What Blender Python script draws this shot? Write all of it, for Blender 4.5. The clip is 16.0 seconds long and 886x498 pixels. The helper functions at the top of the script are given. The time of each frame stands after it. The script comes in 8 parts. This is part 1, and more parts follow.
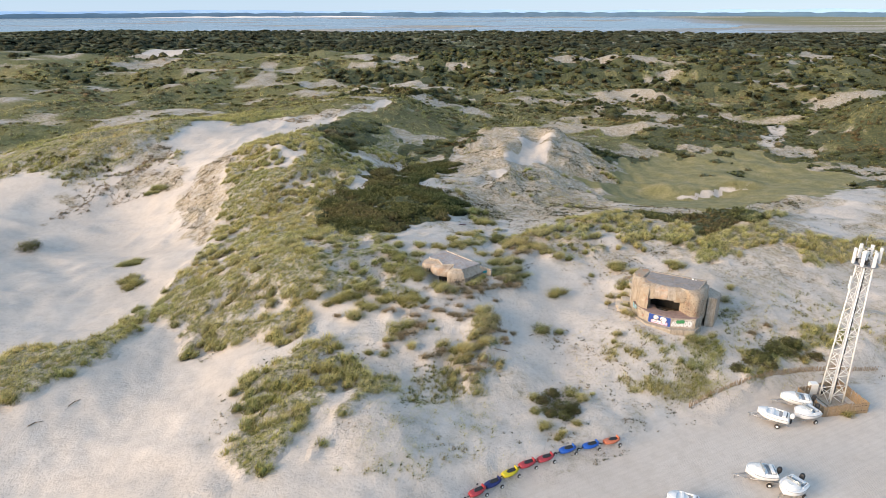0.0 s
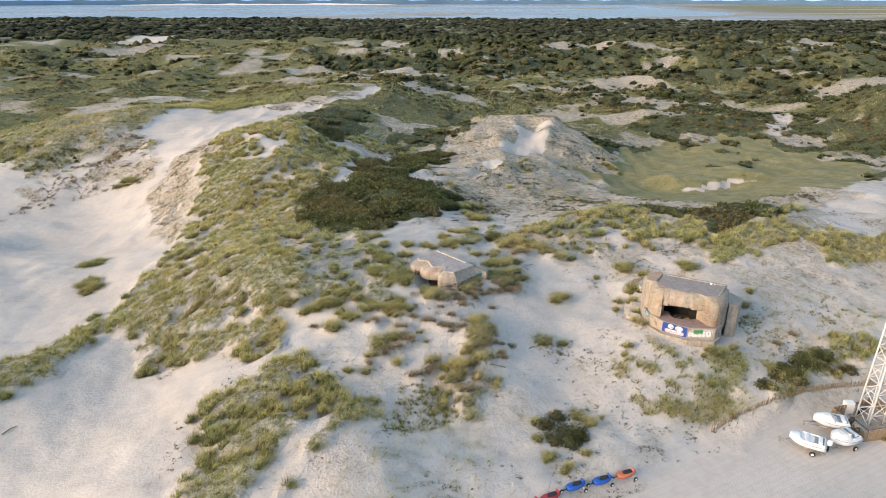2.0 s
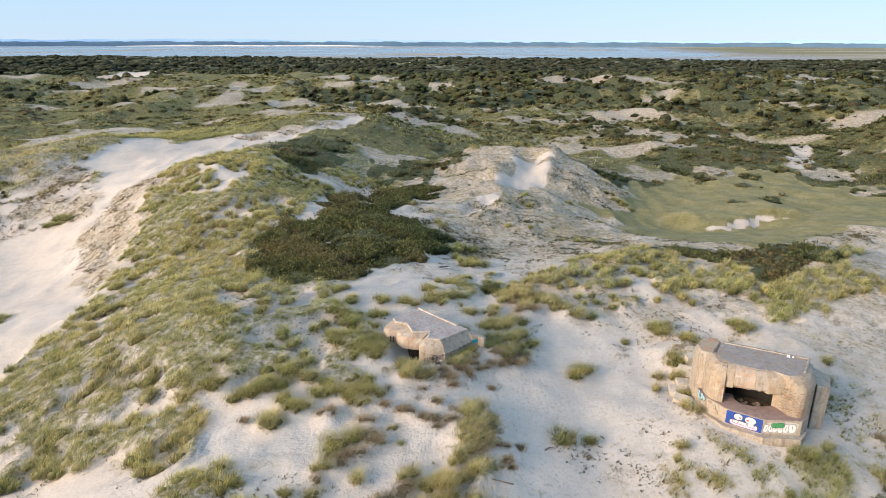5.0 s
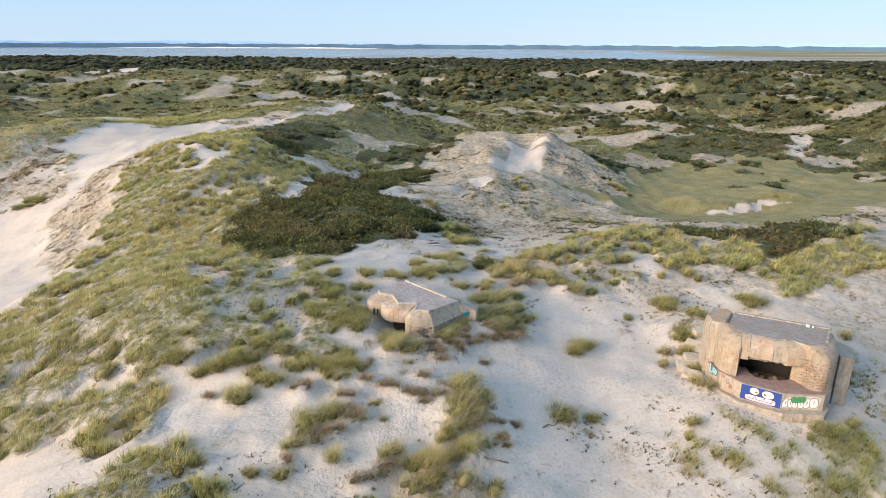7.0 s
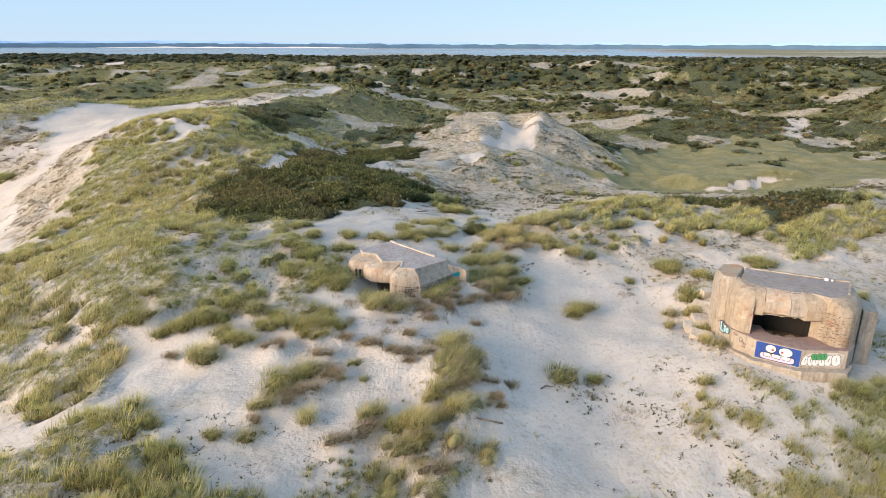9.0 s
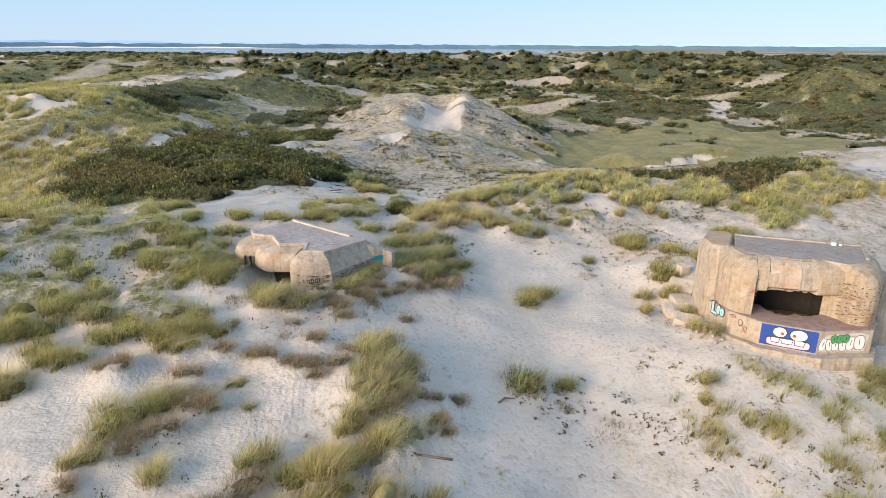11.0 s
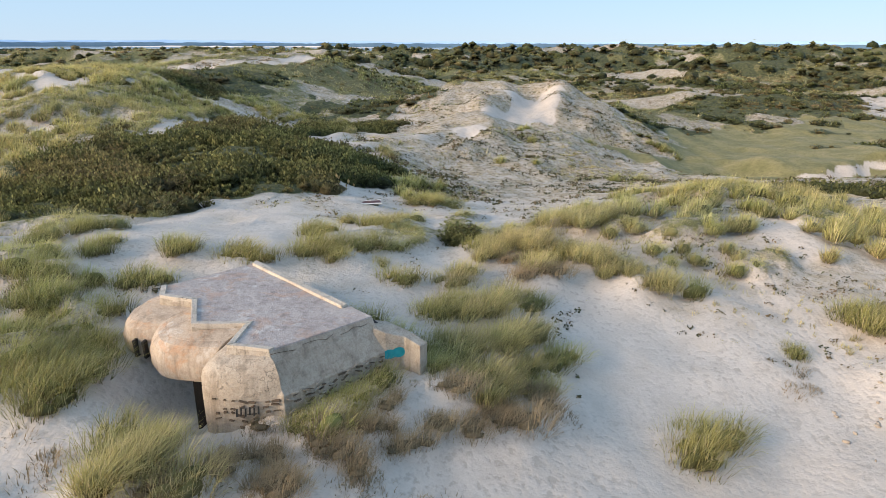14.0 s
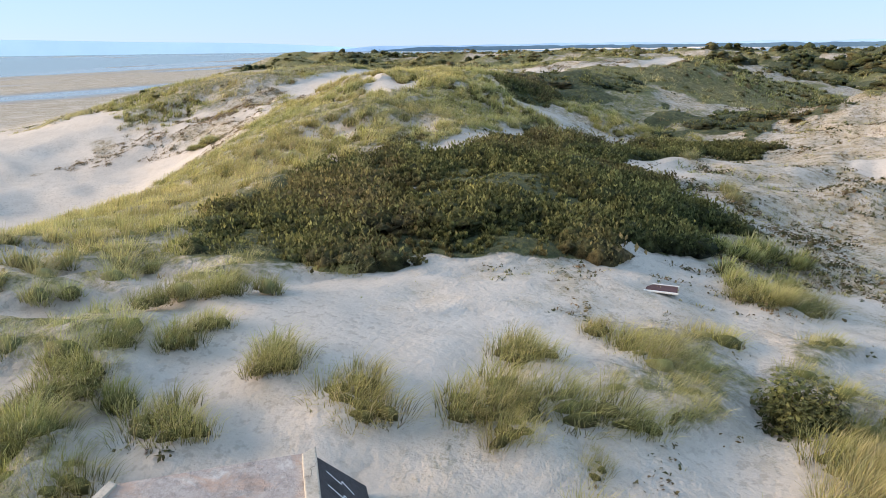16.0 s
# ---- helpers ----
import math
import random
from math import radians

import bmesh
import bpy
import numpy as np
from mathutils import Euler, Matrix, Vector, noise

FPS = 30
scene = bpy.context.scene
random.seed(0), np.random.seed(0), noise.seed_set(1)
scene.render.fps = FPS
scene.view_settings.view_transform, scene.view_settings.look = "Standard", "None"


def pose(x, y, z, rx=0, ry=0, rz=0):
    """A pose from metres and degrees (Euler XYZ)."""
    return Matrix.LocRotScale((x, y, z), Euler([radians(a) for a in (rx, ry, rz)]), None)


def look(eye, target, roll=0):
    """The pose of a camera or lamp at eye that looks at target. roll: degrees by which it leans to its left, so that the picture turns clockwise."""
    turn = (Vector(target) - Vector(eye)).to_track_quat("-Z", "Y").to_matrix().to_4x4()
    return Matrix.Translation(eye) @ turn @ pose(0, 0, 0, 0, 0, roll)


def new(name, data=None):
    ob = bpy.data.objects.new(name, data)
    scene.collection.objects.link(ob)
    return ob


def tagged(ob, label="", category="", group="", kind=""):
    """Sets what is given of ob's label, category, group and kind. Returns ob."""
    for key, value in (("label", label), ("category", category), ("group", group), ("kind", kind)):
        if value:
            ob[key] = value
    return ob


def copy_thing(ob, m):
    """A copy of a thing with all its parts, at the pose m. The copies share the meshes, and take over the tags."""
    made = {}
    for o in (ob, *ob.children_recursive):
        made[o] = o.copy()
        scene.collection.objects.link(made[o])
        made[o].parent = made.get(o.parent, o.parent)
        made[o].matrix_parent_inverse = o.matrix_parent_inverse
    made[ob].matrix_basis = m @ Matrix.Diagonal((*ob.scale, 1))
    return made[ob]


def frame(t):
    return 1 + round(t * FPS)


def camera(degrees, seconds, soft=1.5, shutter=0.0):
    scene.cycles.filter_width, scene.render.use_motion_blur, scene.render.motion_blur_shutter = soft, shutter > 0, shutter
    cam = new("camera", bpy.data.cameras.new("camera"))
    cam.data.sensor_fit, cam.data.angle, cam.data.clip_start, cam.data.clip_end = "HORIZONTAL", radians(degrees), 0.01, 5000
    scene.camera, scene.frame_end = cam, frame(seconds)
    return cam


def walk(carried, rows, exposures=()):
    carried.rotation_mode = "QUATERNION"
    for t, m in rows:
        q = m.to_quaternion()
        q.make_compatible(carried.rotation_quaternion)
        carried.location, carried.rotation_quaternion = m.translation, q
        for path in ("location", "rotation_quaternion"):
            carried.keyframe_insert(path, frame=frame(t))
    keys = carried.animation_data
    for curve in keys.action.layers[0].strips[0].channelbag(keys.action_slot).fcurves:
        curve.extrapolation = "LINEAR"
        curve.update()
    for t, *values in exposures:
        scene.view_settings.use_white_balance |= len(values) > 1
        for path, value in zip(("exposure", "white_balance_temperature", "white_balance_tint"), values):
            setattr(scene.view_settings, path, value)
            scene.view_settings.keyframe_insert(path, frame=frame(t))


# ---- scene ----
cam = camera(70.2, 16.0, soft=0.75)
PATH = [
    (0, (0.482, -28.793, 39.33), (0.414, -26.925, 38.619), -0.1),
    (0.5, (0.477, -27.235, 38.748), (0.414, -25.366, 38.038), -0.1),
    (1, (0.531, -25.139, 38.225), (0.472, -23.242, 37.595), -0.1),
    (1.5, (0.577, -22.786, 37.686), (0.523, -20.891, 37.05), -0.1),
    (2, (0.604, -19.86, 37.466), (0.557, -18.004, 36.724), 0.0),
    (2.5, (0.596, -16.795, 37.166), (0.556, -14.968, 36.352), 0.1),
    (3, (0.654, -13.476, 36.887), (0.618, -11.661, 36.048), 0.1),
    (3.5, (0.78, -10.271, 35.877), (0.748, -8.456, 35.039), 0.1),
    (4, (0.899, -6.874, 34.81), (0.868, -5.011, 34.085), 0.1),
    (4.2, (0.892, -5.491, 34.241), (0.862, -3.602, 33.588), 0.1),
    (6.5, (1.431, 2.699, 28.48), (1.42, 4.601, 27.86), 0.3),
    (7, (1.474, 2.66, 27.245), (1.469, 4.562, 26.625), 0.3),
    (7.5, (1.503, 2.554, 25.991), (1.504, 4.456, 25.372), 0.4),
    (8, (1.571, 2.98, 24.731), (1.576, 4.881, 24.112), 0.3),
    (10.3, (2.203, 11.964, 18.892), (2.338, 13.862, 18.275), 0.2),
    (10.5, (2.217, 13.164, 18.338), (2.387, 15.06, 17.723), 0.2),
    (11, (2.365, 16.295, 17.033), (2.623, 18.18, 16.418), 0.3),
    (11.5, (2.644, 19.605, 15.785), (3.016, 21.471, 15.17), 0.4),
    (12, (2.891, 22.799, 14.544), (3.416, 24.628, 13.93), 0.6),
    (12.5, (3.283, 26.162, 13.804), (3.821, 27.988, 13.191), 0.5),
    (13, (3.831, 29.694, 13.63), (4.372, 31.519, 13.016), 0.6),
    (13.5, (4.409, 33.294, 13.53), (4.78, 35.161, 12.914), 0.5),
    (14, (5.123, 36.877, 13.441), (5.116, 38.779, 12.824), 0.2),
    (14.5, (5.712, 40.596, 13.393), (5.425, 42.477, 12.775), 0.0),
    (15, (6.095, 44.534, 13.3), (5.595, 46.37, 12.683), -0.3),
    (15.5, (6.176, 48.459, 13.221), (5.423, 50.207, 12.608), -0.5),
    (16, (6.069, 52.362, 13.17), (5.024, 53.955, 12.562), -0.7),
]
walk(cam, [(t, look(eye, target, roll)) for t, eye, target, roll in PATH],
     ((0.0, 0.9), (2.0, 0.88), (3.0, 1.02), (4.2, 1.0), (6.5, 0.95), (8.0, 0.95), (10.5, 0.95), (12.5, 0.88), (13.5, 0.85), (14.0, 0.93), (15.0, 1.04), (16.0, 1.02)))

# ---- daylight: low evening sun over the sea, hazy clear sky ----
SUN_FROM = Vector((-0.85, -0.50, 0.29)).normalized()
world = bpy.data.worlds.new("evening_sky")
scene.world = world
world.use_nodes = True
wn = world.node_tree
sky = wn.nodes.new("ShaderNodeTexSky")
sky.sky_type, sky.sun_disc = "NISHITA", False
sky.sun_elevation = math.asin(SUN_FROM.z)
sky.sun_rotation = math.atan2(SUN_FROM.x, SUN_FROM.y)
sky.altitude, sky.air_density, sky.dust_density, sky.ozone_density = 20, 1.0, 0.0, 3.0
haze = wn.nodes.new("ShaderNodeMix")
haze.data_type = "RGBA"
haze.inputs[0].default_value = 0.88
haze.inputs[7].default_value = (1.58, 2.25, 3.12, 1)
wn.links.new(sky.outputs[0], haze.inputs[6])
wn.links.new(haze.outputs[2], wn.nodes["Background"].inputs[0])
wn.nodes["Background"].inputs[1].default_value = 0.156
sun = new("sun", bpy.data.lights.new("sun", "SUN"))
sun.data.energy, sun.data.angle, sun.data.color = 3.25, radians(34), (1.0, 0.765, 0.54)
sun.matrix_world = look(SUN_FROM * 300, (0, 0, 0))

# ---- materials ----
def material(name, rough=0.8, metal=0.0, color=(0.5, 0.5, 0.5)):
    m = bpy.data.materials.new(name)
    m.use_nodes = True
    b = m.node_tree.nodes["Principled BSDF"]
    b.inputs["Base Color"].default_value = (*color, 1)
    b.inputs["Roughness"].default_value, b.inputs["Metallic"].default_value = rough, metal
    return m


def node(m, kind, **values):
    n = m.node_tree.nodes.new("ShaderNode" + kind)
    for key, value in values.items():
        n.inputs[key.replace("_", " ")].default_value = value
    return n


def join(m, a, b):
    m.node_tree.links.new(a, b)


def noise_of(m, scale, detail=4.0, rough=0.6, coord=None, distortion=0.0):
    if coord is None:
        coord = m.node_tree.nodes.new("ShaderNodeNewGeometry").outputs["Position"]
    n = node(m, "TexNoise", Scale=scale, Detail=detail, Roughness=rough, Distortion=distortion)
    join(m, coord, n.inputs["Vector"])
    return n.outputs["Fac"]


def ramp(m, fac, stops):
    r = m.node_tree.nodes.new("ShaderNodeValToRGB")
    el = r.color_ramp.elements
    while len(el) < len(stops):
        el.new(0.5)
    for e, (pos, col) in zip(el, stops):
        e.position = pos
        e.color = (*col, 1) if len(col) == 3 else col
    join(m, fac, r.inputs[0])
    return r.outputs[0]


def mix(m, fac, a, b, mode="MIX"):
    n = m.node_tree.nodes.new("ShaderNodeMix")
    n.data_type, n.blend_type = "RGBA", mode
    for value, slot in ((fac, 0), (a, 6), (b, 7)):
        if isinstance(value, (int, float)):
            n.inputs[slot].default_value = value
        elif isinstance(value, tuple):
            n.inputs[slot].default_value = (*value, 1)
        else:
            join(m, value, n.inputs[slot])
    return n.outputs[2]


def calc(m, op, a, b=0.0, c=None):
    n = m.node_tree.nodes.new("ShaderNodeMath")
    n.operation = op
    for value, slot in ((a, 0), (b, 1), (c, 2)):
        if value is None:
            continue
        if isinstance(value, (int, float)):
            n.inputs[slot].default_value = value
        else:
            join(m, value, n.inputs[slot])
    return n.outputs[0]


def bump(m, height, strength, distance, normal=None):
    n = node(m, "Bump", Strength=strength, Distance=distance)
    join(m, height, n.inputs["Height"])
    if normal is not None:
        join(m, normal, n.inputs["Normal"])
    return n.outputs[0]


def shader(m):
    return m.node_tree.nodes["Principled BSDF"]


def black(v):
    return (v, v, v)


def ground_material():
    m = material("dune_ground", 0.95)
    a = m.node_tree.nodes.new("ShaderNodeAttribute")
    a.attribute_name = "cover"
    sep = m.node_tree.nodes.new("ShaderNodeSeparateColor")
    join(m, a.outputs["Color"], sep.inputs[0])
    grass, scrub, meadow, wet = sep.outputs[0], sep.outputs[1], sep.outputs[2], a.outputs["Alpha"]
    coarse, mid, fine = noise_of(m, 0.07, 4), noise_of(m, 0.9, 6, 0.65), noise_of(m, 9.0, 4, 0.7)
    sand = ramp(m, coarse, [(0.3, (0.56, 0.492, 0.428)), (0.7, (0.64, 0.577, 0.513))])
    sand = mix(m, ramp(m, mid, [(0.45, black(0)), (0.75, black(0.5))]), sand, (0.42, 0.36, 0.30))
    sand = mix(m, ramp(m, fine, [(0.4, black(0)), (0.8, black(0.35))]), sand, (0.41, 0.35, 0.285))
    # low plants, litter and moss where the sand is grown over thinly
    sparse = m.node_tree.nodes.new("ShaderNodeAttribute")
    sparse.attribute_name = "sparse"
    where = calc(m, "ADD", calc(m, "SUBTRACT", calc(m, "MULTIPLY", noise_of(m, 0.16, 5), 1.6), 0.95), sparse.outputs["Fac"])
    where = ramp(m, where, [(0.25, black(0)), (0.75, black(1))])
    moss = ramp(m, noise_of(m, 0.9, 7, 0.8), [(0.35, black(0)), (0.58, black(0.85))])
    sand = mix(m, calc(m, "MULTIPLY", moss, where), sand, (0.335, 0.27, 0.165))
    speck = ramp(m, noise_of(m, 1.9, 6, 0.85), [(0.53, black(0)), (0.565, black(0.95))])
    sand = mix(m, calc(m, "MULTIPLY", speck, where), sand, ramp(m, noise_of(m, 0.5, 3), [(0.4, (0.13, 0.125, 0.05)), (0.6, (0.14, 0.095, 0.05))]))
    litter = ramp(m, noise_of(m, 5.0, 3, 0.8), [(0.60, black(0)), (0.64, black(0.7))])
    sand = mix(m, calc(m, "MULTIPLY", litter, calc(m, "ADD", calc(m, "MULTIPLY", where, 0.85), 0.15)), sand, (0.09, 0.075, 0.045))
    packed = m.node_tree.nodes.new("ShaderNodeAttribute")
    packed.attribute_name = "packed"
    loose = calc(m, "SUBTRACT", 1.0, calc(m, "MULTIPLY", packed.outputs["Fac"], 0.92))
    # footprints: the shade in their dents is painted into the sand colour
    tread_shade = ramp(m, noise_of(m, 3.6, 3, 0.6), [(0.36, black(0.62)), (0.47, black(0))])
    trodden = ramp(m, noise_of(m, 0.11, 3), [(0.38, black(0.35)), (0.55, black(1))])
    sand = mix(m, calc(m, "MULTIPLY", calc(m, "MULTIPLY", tread_shade, trodden), loose), sand, (0.36, 0.31, 0.26))
    lane = node(m, "TexWave", Scale=0.55, Distortion=3.5, Detail=3.0, Detail_Scale=0.35)
    turned = node(m, "Mapping", Rotation=(0, 0, radians(62)))
    join(m, m.node_tree.nodes.new("ShaderNodeNewGeometry").outputs["Position"], turned.inputs["Vector"])
    join(m, turned.outputs[0], lane.inputs["Vector"])
    rut = ramp(m, lane.outputs["Fac"], [(0.55, black(0)), (0.85, black(0.22))])
    sand = mix(m, calc(m, "MULTIPLY", calc(m, "MULTIPLY", rut, packed.outputs["Fac"]), noise_of(m, 0.09, 3)), sand, (0.40, 0.345, 0.285))
    turf = ramp(m, noise_of(m, 1.1, 6, 0.75), [(0.32, (0.075, 0.068, 0.028)), (0.5, (0.185, 0.165, 0.06)), (0.68, (0.36, 0.30, 0.16))])
    turf = mix(m, ramp(m, noise_of(m, 0.045, 4, 0.6), [(0.4, black(0.15)), (0.6, black(0.75))]), turf, ramp(m, noise_of(m, 0.7, 6, 0.75), [(0.35, (0.10, 0.115, 0.036)), (0.65, (0.25, 0.245, 0.095))]))
    floor = ramp(m, noise_of(m, 1.2, 5, 0.7), [(0.3, (0.034, 0.042, 0.017)), (0.5, (0.082, 0.092, 0.034)), (0.7, (0.18, 0.165, 0.065))])
    lawn = ramp(m, noise_of(m, 0.35, 6, 0.65), [(0.3, (0.165, 0.155, 0.062)), (0.5, (0.235, 0.21, 0.09)), (0.7, (0.32, 0.27, 0.14))])

    lawn = mix(m, ramp(m, noise_of(m, 2.2, 5, 0.75), [(0.48, black(0)), (0.66, black(0.55))]), lawn, (0.10, 0.098, 0.04))

    def edge(weight, size, low, high):
        n = calc(m, "ADD", weight, calc(m, "MULTIPLY", calc(m, "SUBTRACT", noise_of(m, size, 5, 0.7), 0.5), 1.3))
        return ramp(m, n, [(low, black(0)), (high, black(1))])
    col = mix(m, edge(grass, 1.3, 0.42, 0.72), sand, turf)
    col = mix(m, edge(meadow, 0.3, 0.40, 0.6), col, lawn)
    col = mix(m, edge(scrub, 0.5, 0.40, 0.6), col, floor)
    col = mix(m, wet, col, (0.235, 0.24, 0.25))
    join(m, col, shader(m).inputs["Base Color"])
    ripple = node(m, "TexWave", Scale=1.1, Distortion=7.0, Detail=3.0, Detail_Scale=1.4)
    join(m, m.node_tree.nodes.new("ShaderNodeNewGeometry").outputs["Position"], ripple.inputs["Vector"])
    n1 = bump(m, calc(m, "MULTIPLY", ripple.outputs["Fac"], ramp(m, noise_of(m, 0.12, 2), [(0.45, black(0)), (0.65, black(1))])), 0.25, 0.03)
    tyre = node(m, "TexWave", Scale=0.9, Distortion=5.0, Detail=2.0, Detail_Scale=0.25)
    join(m, turned.outputs[0], tyre.inputs["Vector"])
    n1 = bump(m, calc(m, "MULTIPLY", calc(m, "MULTIPLY", tyre.outputs["Fac"], packed.outputs["Fac"]), ramp(m, noise_of(m, 0.17, 3), [(0.48, black(0)), (0.62, black(1))])), 0.12, 0.04, n1)
    n2 = bump(m, calc(m, "MULTIPLY", noise_of(m, 2.6, 6, 0.75), loose), 0.15, 0.2, n1)
    n2 = bump(m, calc(m, "MULTIPLY", ramp(m, noise_of(m, 3.6, 2, 0.5), [(0.35, black(0)), (0.6, black(1))]), loose), 0.22, 0.07, n2)
    n2 = bump(m, calc(m, "MULTIPLY", noise_of(m, 0.55, 6, 0.7), calc(m, "MAXIMUM", grass, scrub)), 1.0, 1.6, n2)
    join(m, bump(m, fine, 0.5, 0.03, n2), shader(m).inputs["Normal"])
    join(m, calc(m, "SUBTRACT", 0.95, calc(m, "MULTIPLY", wet, 0.75)), shader(m).inputs["Roughness"])
    return m


def plant_material(name, root, body, tip, dry, gloss=0.6, spread=(0.6, 1.3), leafy=0.0):
    """Blades and leaves: the attribute 'tint' holds chance (red), height on the plant (green) and dryness (blue)."""
    m = material(name, gloss)
    a = m.node_tree.nodes.new("ShaderNodeAttribute")
    a.attribute_name = "tint"
    sep = m.node_tree.nodes.new("ShaderNodeSeparateColor")
    join(m, a.outputs["Color"], sep.inputs[0])
    # dark root to bright tip: plant colour, plus shade painted in low down
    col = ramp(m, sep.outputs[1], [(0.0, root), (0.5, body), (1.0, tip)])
    col = mix(m, sep.outputs[2], col, dry)
    shade = ramp(m, sep.outputs[0], [(0.0, black(spread[0])), (1.0, black(spread[1]))])
    col = mix(m, 1.0, col, shade, "MULTIPLY")
    col = mix(m, 1.0, col, ramp(m, noise_of(m, 0.08, 3), [(0.35, (0.86, 0.92, 0.9)), (0.65, (1.14, 1.06, 1.0))]), "MULTIPLY")
    b = shader(m)
    if leafy:
        # close leafage: shade of the gaps between sprays put into the colour, and their relief
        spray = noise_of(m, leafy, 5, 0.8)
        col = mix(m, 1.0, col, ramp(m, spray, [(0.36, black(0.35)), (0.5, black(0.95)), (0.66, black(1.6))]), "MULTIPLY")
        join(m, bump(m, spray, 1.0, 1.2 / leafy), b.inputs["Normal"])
    join(m, col, b.inputs["Base Color"])
    b.inputs["Specular IOR Level"].default_value = 0.25
    thin = node(m, "BsdfTranslucent")
    join(m, col, thin.inputs[0])
    add = m.node_tree.nodes.new("ShaderNodeMixShader")
    add.inputs[0].default_value = 0.38
    join(m, b.outputs[0], add.inputs[1])
    join(m, thin.outputs[0], add.inputs[2])
    join(m, add.outputs[0], m.node_tree.nodes["Material Output"].inputs[0])
    return m


def concrete_material(name, pale, warm, dark, stain=0.5, cracks=0.8, blotch=None, pits=0.0):
    m = material(name, 0.9)
    big, mid, fine = noise_of(m, 0.55, 5, 0.6), noise_of(m, 2.6, 6, 0.7), noise_of(m, 16, 4, 0.7)
    col = ramp(m, big, [(0.35, pale), (0.68, warm)])
    col = mix(m, ramp(m, mid, [(0.48, black(0)), (0.72, black(stain))]), col, dark)
    col = mix(m, ramp(m, fine, [(0.45, black(0)), (0.8, black(0.45))]), col, tuple(0.5 * v for v in dark))
    crack = node(m, "TexVoronoi", Scale=0.9)
    crack.feature = "DISTANCE_TO_EDGE"
    warp = m.node_tree.nodes.new("ShaderNodeNewGeometry").outputs["Position"]
    shift = m.node_tree.nodes.new("ShaderNodeVectorMath")
    shift.operation = "ADD"
    nz = node(m, "TexNoise", Scale=1.7, Detail=4.0)
    join(m, warp, nz.inputs["Vector"])
    join(m, warp, shift.inputs[0])
    join(m, nz.outputs["Color"], shift.inputs[1])
    join(m, shift.outputs[0], crack.inputs["Vector"])
    line = ramp(m, crack.outputs["Distance"], [(0.0, black(1)), (0.014, black(0))])
    gate = ramp(m, noise_of(m, 0.6, 2), [(0.56, black(0)), (0.62, black(cracks))])
    if blotch:
        col = mix(m, ramp(m, noise_of(m, 1.3, 5, 0.7), [(0.56, black(0)), (0.66, black(0.7))]), col, blotch[0])
        col = mix(m, ramp(m, noise_of(m, 0.95, 6, 0.72, distortion=0.6), [(0.51, black(0)), (0.64, black(0.75))]), col, blotch[1])
    col = mix(m, calc(m, "MULTIPLY", line, gate), col, (0.07, 0.06, 0.05))
    # rain streaks down the walls
    hang = node(m, "Mapping", Scale=(3.2, 3.2, 0.3))
    join(m, m.node_tree.nodes.new("ShaderNodeNewGeometry").outputs["Position"], hang.inputs["Vector"])
    streak = ramp(m, noise_of(m, 1.0, 5, 0.65, hang.outputs[0]), [(0.50, black(0)), (0.68, black(0.5))])
    col = mix(m, streak, col, tuple(0.62 * v for v in dark))
    if pits:
        pit = ramp(m, noise_of(m, 7.5, 3, 0.6, distortion=0.5), [(0.32, black(1)), (0.43, black(0))])
        col = mix(m, calc(m, "MULTIPLY", pit, pits), col, tuple(0.55 * v for v in dark))
    join(m, col, shader(m).inputs["Base Color"])
    # faint board marks
    sepz = m.node_tree.nodes.new("ShaderNodeSeparateXYZ")
    join(m, m.node_tree.nodes.new("ShaderNodeNewGeometry").outputs["Position"], sepz.inputs[0])
    board = calc(m, "FRACT", calc(m, "MULTIPLY", sepz.outputs[2], 5.5))
    board = ramp(m, board, [(0.0, black(0)), (0.08, black(1)), (0.92, black(1)), (1.0, black(0))])
    n1 = bump(m, board, 0.3, 0.02)
    n2 = bump(m, mid, 0.7, 0.06, n1)
    n3 = bump(m, line, 0.35, 0.03, n2)
    if pits:
        n3 = bump(m, calc(m, "SUBTRACT", 1.0, pit), 0.45, 0.045, n3)
    join(m, bump(m, fine, 0.5, 0.015, n3), shader(m).inputs["Normal"])
    return m


def spotted(name, a, b, scale, rough=0.6, depth=0.01, metal=0.0):
    """A plain paint or plastic with faint dirt and relief."""
    m = material(name, rough, metal)
    n = noise_of(m, scale, 5, 0.65)
    join(m, ramp(m, n, [(0.35, a), (0.7, b)]), shader(m).inputs["Base Color"])
    join(m, bump(m, n, 0.3, depth), shader(m).inputs["Normal"])
    return m


def water_material():
    m = material("sea_water", 0.22, 0.0, (0.15, 0.18, 0.19))
    join(m, bump(m, noise_of(m, 0.25, 4), 0.25, 0.4), shader(m).inputs["Normal"])
    return m


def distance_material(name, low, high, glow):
    # haze of distance is put into these colours; the glow lifts them further
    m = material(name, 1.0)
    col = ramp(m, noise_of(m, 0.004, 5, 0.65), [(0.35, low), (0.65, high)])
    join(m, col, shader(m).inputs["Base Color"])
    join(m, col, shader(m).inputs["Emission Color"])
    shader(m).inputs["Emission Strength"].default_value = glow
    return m


